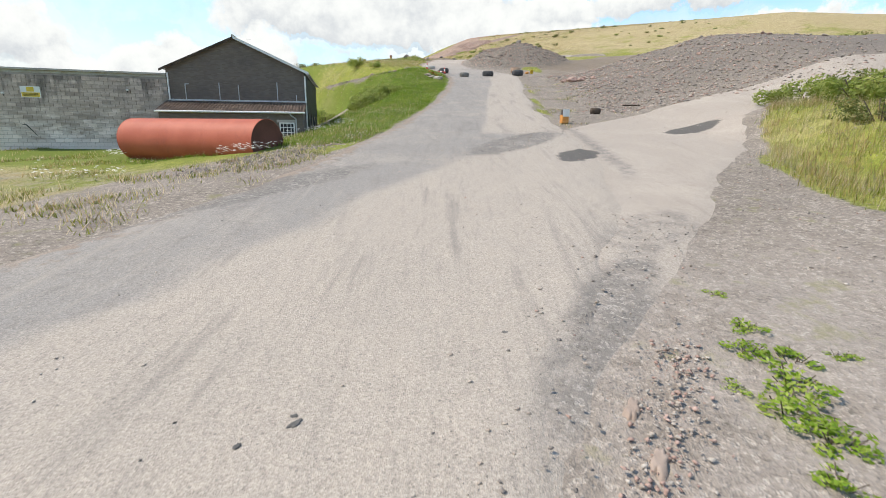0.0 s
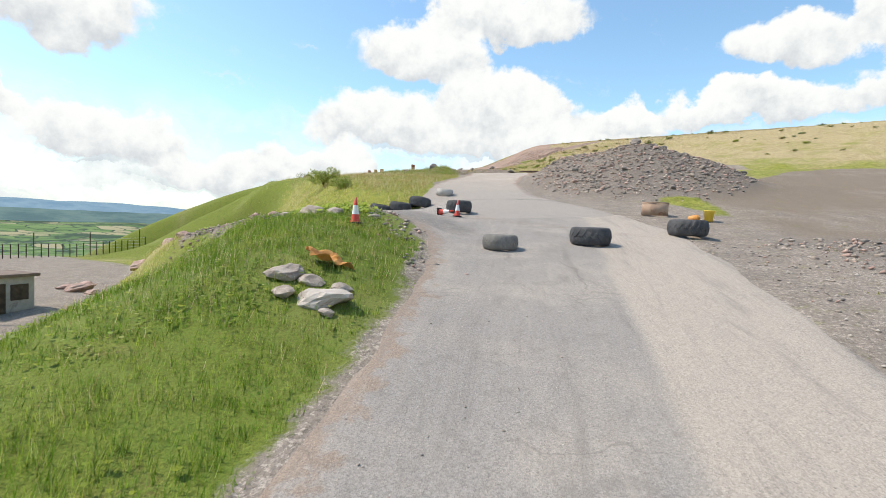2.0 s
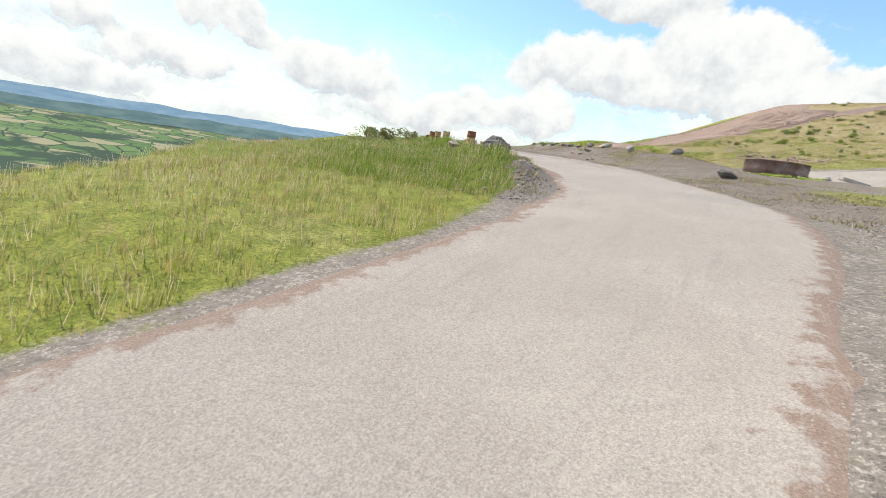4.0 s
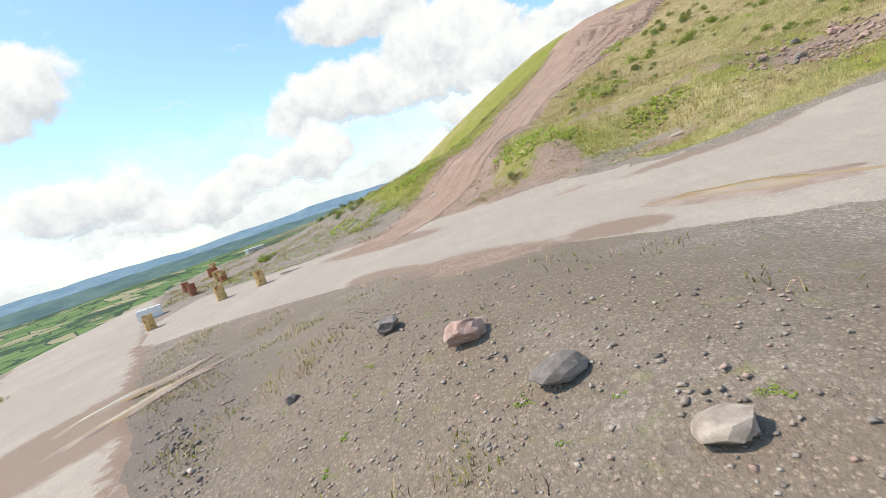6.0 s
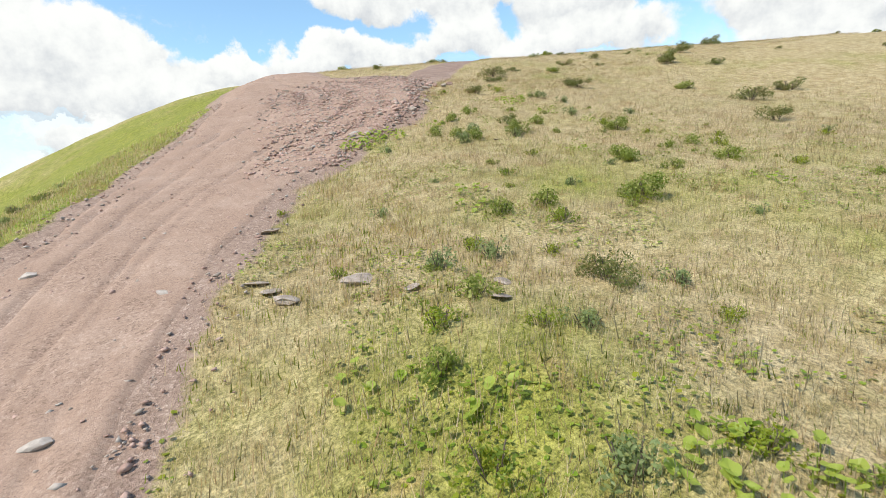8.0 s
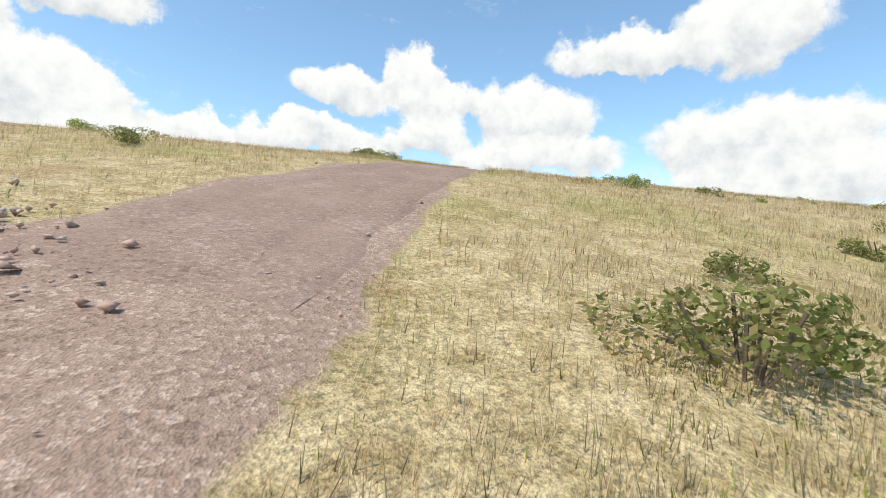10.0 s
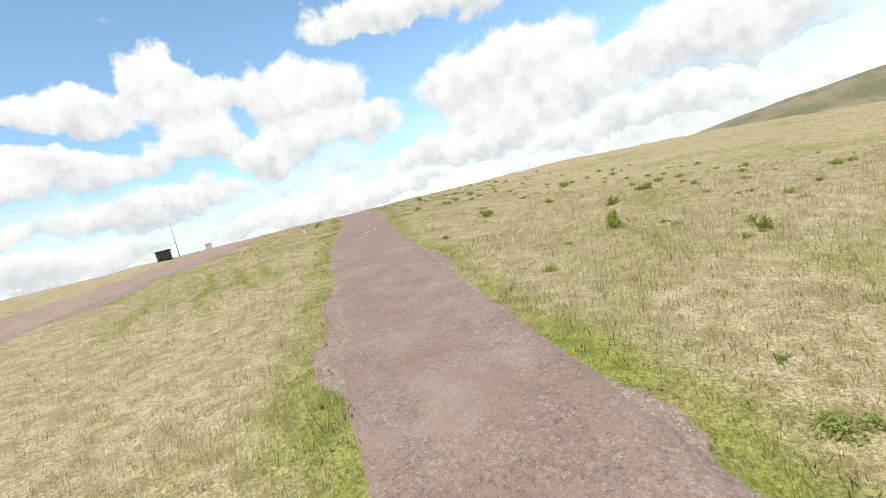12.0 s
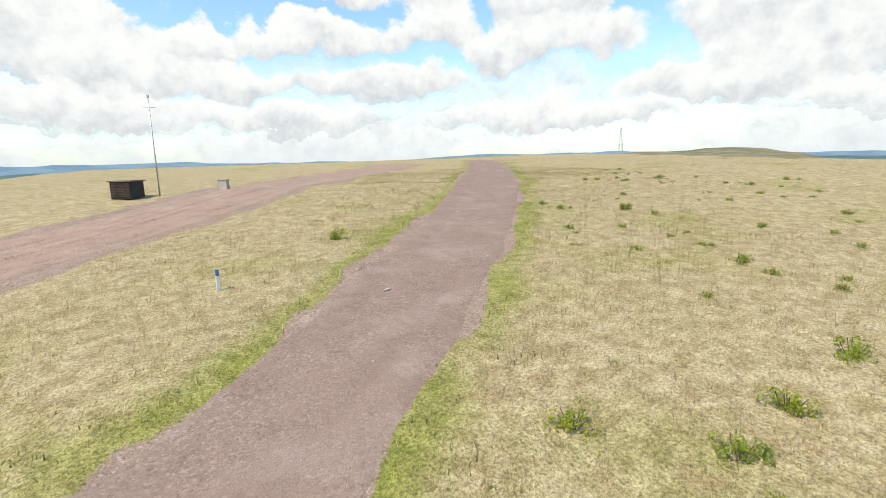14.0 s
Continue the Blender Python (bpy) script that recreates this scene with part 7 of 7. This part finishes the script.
sparse_weeds("scree_weeds", 9000, 221, 4.5, 18, 20, 55, lambda x, y: step(9, 4, x - road_x(y)))
sparse_weeds("bank_weeds", 40000, 222, -22, 12, 86, 128, lambda x, y: step(9, 3, beside(UPPER, x * UNIT, y * UNIT) / UNIT))
sparse_weeds("ramp_foot_weeds", 14000, 225, -34, -8, 126, 144, lambda x, y: 0 * x + 1, 0.2)
sparse_weeds("yard_weeds", 8000, 223, -20, -2, 6, 22, lambda x, y: 0 * x + 1, 0.2)
sparse_weeds("plateau_weeds", 30000, 224, 26, 100, 182, 250, lambda x, y: step(4.5, 0.5, beside(TRACK, x * UNIT, y * UNIT)), 0.22)


def loose_stones(name, label, x, y, size, mats, weights, seed, sink=0.35, lift=0.0):
    """Angular stones, each a small twisted octahedron, one mesh."""
    g = np.random.default_rng(seed)
    n = len(x)
    base = np.array([(1, 0, 0), (-1, 0, 0), (0, 1, 0), (0, -1, 0), (0, 0, 1), (0, 0, -1)], float)
    co = base[None] * g.uniform(0.55, 1.25, (n, 6, 1)) + g.normal(0, 0.22, (n, 6, 3))
    a = g.uniform(0, 2 * pi, n)
    c, s = np.cos(a)[:, None], np.sin(a)[:, None]
    px2, py2 = co[:, :, 0] * c - co[:, :, 1] * s, co[:, :, 0] * s + co[:, :, 1] * c
    h = size[:, None] / 2
    z = land(x, y) + lift
    V = np.stack([x[:, None] + px2 * h * 1.2, y[:, None] + py2 * h, z[:, None] + (co[:, :, 2] * 0.7 + 0.7 - 1.4 * sink) * h], -1)
    F = np.array([(0, 2, 4), (2, 1, 4), (1, 3, 4), (3, 0, 4), (2, 0, 5), (1, 2, 5), (3, 1, 5), (0, 3, 5)])
    faces = (np.arange(n)[:, None, None] * 6 + F[None]).reshape(-1, 3)
    picks = np.repeat(g.choice(len(mats), n, p=weights), 8)
    ob = new(name, mesh_of(name, V.reshape(-1, 3), faces, mats, False, picks))
    return tagged(ob, label, "gravel", kind="stuff")


def stone_field(name, label, n, seed, x0, x1, y0, y1, chance, lo, hi, mats, weights, lift=0.0):
    x, y = masked(n, seed, x0, x1, y0, y1, lambda X, Y: chance(X / UNIT, Y / UNIT))
    g = np.random.default_rng(seed + 1)
    loose_stones(name, label, x, y, lo + (hi - lo) * g.random(len(x)) ** 3, mats, weights, seed, lift=lift)


GREYS = [STONE_GREY, STONE_DARK, STONE_RED, STONE_PALE]
stone_field("scree_stones", "broken brown-grey stone on the scree bank", 40000, 301, 6, 34, 26, 58, lambda x, y: step(5.2, 8.0, x - road_x(y)) * step(30, 12, x) * step(56, 52, y), 0.05, 0.3, GREYS, [0.5, 0.22, 0.24, 0.04])
stone_field("scree_grit", "loose gravel at the foot of the scree", 14000, 302, 4, 16, 18, 54, lambda x, y: step(3.2, 4.4, x - road_x(y)) * step(14, 6, x), 0.03, 0.14, GREYS, [0.5, 0.2, 0.1, 0.2])
stone_field("heap_stones", "broken dark stone of the rubble heap", 20000, 303, 2, 19, 63, 84, lambda x, y: step(7.2, 5.4, np.hypot(x - 10.2, (y - 73) / 1.25)), 0.05, 0.36, GREYS, [0.38, 0.34, 0.24, 0.04])
stone_field("bank_stones", "loose stones on the gravel bank", 150000, 304, -24, 12, 86, 122, lambda x, y: step(7, 2, beside(UPPER, x * UNIT, y * UNIT) / UNIT) * step(-0.2, 0.3, beside(UPPER, x * UNIT, y * UNIT)) * np.where(x - road_x(y) > 0, 1, step(2.6, 1.2, beside(UPPER, x * UNIT, y * UNIT) / UNIT)), 0.022, 0.1, GREYS, [0.42, 0.16, 0.3, 0.12])
stone_field("verge_rubble", "reddish broken stone and brick bits beside the road", 3600, 313, 1, 3, 2, 4.4, lambda x, y: bell(0.89 * (x - 1.72) - 0.45 * (y - 3.3), 0.2) * step(1.35, 0.8, np.abs(y - 3.2)), 0.015, 0.075, [STONE_RED, STONE_PALE, STONE_GREY], [0.45, 0.25, 0.3], 0.03)
stone_field("ridge_stones", "dark gravel ridge along the road edge", 30000, 305, -26, 0, 86, 116, lambda x, y: (bell(beside(UPPER, x * UNIT, y * UNIT) - 0.9, 0.6) + 0.8 * bell(beside(UPPER, x * UNIT, y * UNIT) - 3.2, 1.1)) * step(0, -1, x - road_x(y)), 0.05, 0.2, GREYS, [0.16, 0.76, 0.04, 0.04])
stone_field("ramp_stones", "loose red stones along the dirt ramp", 40000, 306, -20, 18, 130, 182, lambda x, y: step(2.2, 0.2, beside(RAMP, x * UNIT, y * UNIT)) * (0.25 + 0.75 * step(-1.6, -0.2, beside(RAMP, x * UNIT, y * UNIT))), 0.03, 0.2, [STONE_RED, STONE_GREY, STONE_PALE], [0.6, 0.28, 0.12], 0.05)
stone_field("rubble_edge", "broken rubble where the ramp widens", 46000, 307, -1, 18, 160, 182, lambda x, y: step(1.2, -0.6, beside(RAMP, x * UNIT, y * UNIT)) * step(-2, 1, x - 1.5 - 0.3 * (y - 163)) * step(182, 176, y), 0.03, 0.32, [STONE_RED, STONE_GREY, STONE_DARK], [0.72, 0.22, 0.06], 0.05)
stone_field("track_stones", "loose stones on the plateau track", 9000, 308, 14, 108, 172, 262, lambda x, y: step(1.2, 0.2, beside(TRACK, x * UNIT, y * UNIT)), 0.03, 0.13, [STONE_RED, STONE_GREY, STONE_PALE], [0.5, 0.3, 0.2], 0.02)
stone_field("junction_grit", "loose grit and small stones round the junction", 9000, 309, 3, 14, -1, 20, lambda x, y: step(-1.0, 1.2, x - 5.2 - 0.12 * (y - 6)) * step(24, 14, y), 0.015, 0.09, GREYS, [0.45, 0.2, 0.15, 0.2])
stone_field("triangle_grit", "loose dark gravel where the roads meet", 16000, 312, -2, 8, 1, 24, lambda x, y: bell(0.85 * (x - 2.3) - 0.52 * (y - 16.6), 1.0) * step(5.0, 3.4, np.abs(0.52 * (x - 2.3) + 0.85 * (y - 16.6))) + bell(0.88 * (x - 2.0) - 0.47 * (y - 5.2), 0.7) * step(9, 7.5, y), 0.015, 0.07, GREYS, [0.5, 0.4, 0.05, 0.05], 0.07)
stone_field("mound_rubble", "broken rock and earth on the end of the mound", 9000, 313, -14, 1.5, 48, 64, lambda x, y: bell(beside(WEST, x * UNIT, y * UNIT) / UNIT - 0.9, 0.9) * step(0.6, -0.6, x - 1.4 + 0.75 * (y - 50)) + bell(x + 0.2 + 0.55 * (y - 50), 0.55) * step(46, 48, y) * step(55, 53, y), 0.04, 0.28, GREYS, [0.45, 0.25, 0.25, 0.05])
stone_field("road_chips", "pale chips scattered over the worn asphalt", 16000, 314, -6, 9, 2, 62, lambda x, y: step(0.3, -0.6, beside(LOWER, x * UNIT, y * UNIT)) * (0.15 + 0.85 * step(0.1, 0.5, rough_at(x, y, 1.8, 91, 2))), 0.012, 0.05, GREYS, [0.4, 0.2, 0.05, 0.35], 0.072)
stone_field("tank_gravel", "heap of grey gravel at the end of the tank", 7000, 310, -7, -1.5, 12.5, 19.5, lambda x, y: step(1.6, 0.6, np.abs(x + 4.6 - 0.35 * (y - 16))), 0.04, 0.14, GREYS, [0.6, 0.3, 0.05, 0.05])
stone_field("hollow_stones", "red rubble in the scooped hollow", 3500, 311, 1.5, 11, 127, 136, lambda x, y: bell(x - 6.5, 3.6) * bell(y - 131.8, 2.8), 0.05, 0.4, [STONE_RED, STONE_DARK, STONE_PALE], [0.7, 0.2, 0.1])


def leafy(name, label, n, seed, x0, x1, y0, y1, chance, leaf, tall, mats, weights):
    """Low broad-leaved plants: many small tilted leaves over patches of ground, one mesh."""
    x, y = masked(n, seed, x0, x1, y0, y1, lambda X, Y: chance(X / UNIT, Y / UNIT) * step(0.0, 0.3, rough_at(X, Y, 2.6, seed, 3)) * (1 - bare_at(X, Y)))
    g = np.random.default_rng(seed + 1)
    m = len(x)
    a, tip = g.uniform(0, 2 * pi, m), g.uniform(-0.35, 0.35, (m, 2))
    s = leaf * g.uniform(0.5, 1.4, m)
    u = np.stack([np.cos(a), np.sin(a), tip[:, 0]], -1) * s[:, None]
    v = np.stack([-np.sin(a), np.cos(a), tip[:, 1]], -1) * s[:, None] * 0.75
    c = np.stack([x, y, land(x, y) + 0.02 + tall * g.random(m) ** 1.5 * (0.6 + 0.5 * rough_at(x, y, 1.4, seed + 2, 2))], -1)
    co = np.stack([c - u, c - 0.35 * u + v, c + 0.65 * u + 0.8 * v, c + u, c + 0.65 * u - 0.8 * v, c - 0.35 * u - v], 1)
    picks = g.choice(len(mats), m, p=weights)
    return tagged(new(name, mesh_of(name, co.reshape(-1, 3), np.arange(m * 6).reshape(-1, 6), mats, False, picks)), label, "plants", kind="stuff")


leafy("hill_leaves", "low broad-leaved weeds among the hillside grass", 90000, 411, -7, 24, 128, 168, lambda x, y: step(0.4, 1.2, beside(RAMP, x * UNIT, y * UNIT)) * step(24, 12, x), 0.05, 0.22, [BROADLEAF, BUSH_LEAF, YELLOW_LEAF], [0.4, 0.35, 0.25])
leafy("west_leaves", "low broad-leaved weeds west of the ramp", 30000, 412, -26, -6, 130, 165, lambda x, y: step(0.5, 1.5, beside(RAMP, x * UNIT, y * UNIT)), 0.07, 0.25, [BROADLEAF, BUSH_LEAF], [0.6, 0.4])
leafy("bank_leaves", "clover and vetch in the embankment grass", 60000, 413, -10, 2, 16, 56, lambda x, y: step(-9, -6, x - road_x(y)) * step(0, -1, x - road_x(y)), 0.035, 0.3, [GRASS_LUSH, BUSH_LEAF, YELLOW_LEAF], [0.5, 0.3, 0.2])
leafy("edge_vetch", "low yellow-flowered vetch along the asphalt edge", 26000, 414, -5, 2, 16, 50, lambda x, y: bell(beside(LOWER, x * UNIT, y * UNIT) - 0.55, 0.4) * step(0, -1, x - road_x(y)), 0.03, 0.12, [YELLOW_LEAF, GRASS_LUSH, YELLOW_GREEN], [0.4, 0.4, 0.2])
leafy("mound_leaves", "coltsfoot leaves over the end of the mound", 20000, 415, -12, 0, 48, 62, lambda x, y: step(2.8, 1.2, np.abs(beside(WEST, x * UNIT, y * UNIT) / UNIT - 1.2)) * step(0.5, -0.5, x + 0.6 + 0.55 * (y - 50)), 0.06, 0.12, [BROADLEAF, BUSH_LEAF], [0.7, 0.3])
leafy("plateau_leaves", "small yellow-green herbs in the plateau grass", 60000, 416, 28, 100, 184, 244, lambda x, y: step(16, 6, beside(TRACK, x * UNIT, y * UNIT)), 0.03, 0.16, [YELLOW_LEAF, BUSH_LEAF, YELLOW_GREEN], [0.4, 0.3, 0.3])


def flowers(name, label, x, y, seed, mat, tall):
    g = np.random.default_rng(seed)
    n = len(x)
    z = land(x, y) + g.uniform(0.5, 1.1, n) * tall
    a = np.linspace(0, 2 * pi, 6, endpoint=False)
    ring = np.stack([np.cos(a), np.sin(a), 0.25 * np.cos(2 * a)], -1) * 0.035
    co = np.stack([x, y, z], -1)[:, None] + 1.6 * ring[None] * g.uniform(0.6, 1.3, (n, 1, 1))
    faces = np.arange(n * 6).reshape(-1, 6)
    tagged(new(name, mesh_of(name, co.reshape(-1, 3), faces, [mat], False)), label, "flowers", kind="stuff")


fx, fy = masked(7000, 401, -13, -2, 13, 24, lambda X, Y: step(0.1, 0.4, rough_at(X, Y, 3.0, 77, 3)) * turf_at(X, Y))
flowers("daisies", "white daisies in the rough grass by the tank", fx, fy, 402, PETAL, 0.45)
fx, fy = masked(2400, 403, -8, 0, 20, 50, lambda X, Y: step(0.15, 0.4, rough_at(X, Y, 2.5, 79, 3)) * turf_at(X, Y))
flowers("yellow_flowers", "yellow vetch flowers along the road edge", fx, fy, 404, YELLOW_LEAF, 0.2)
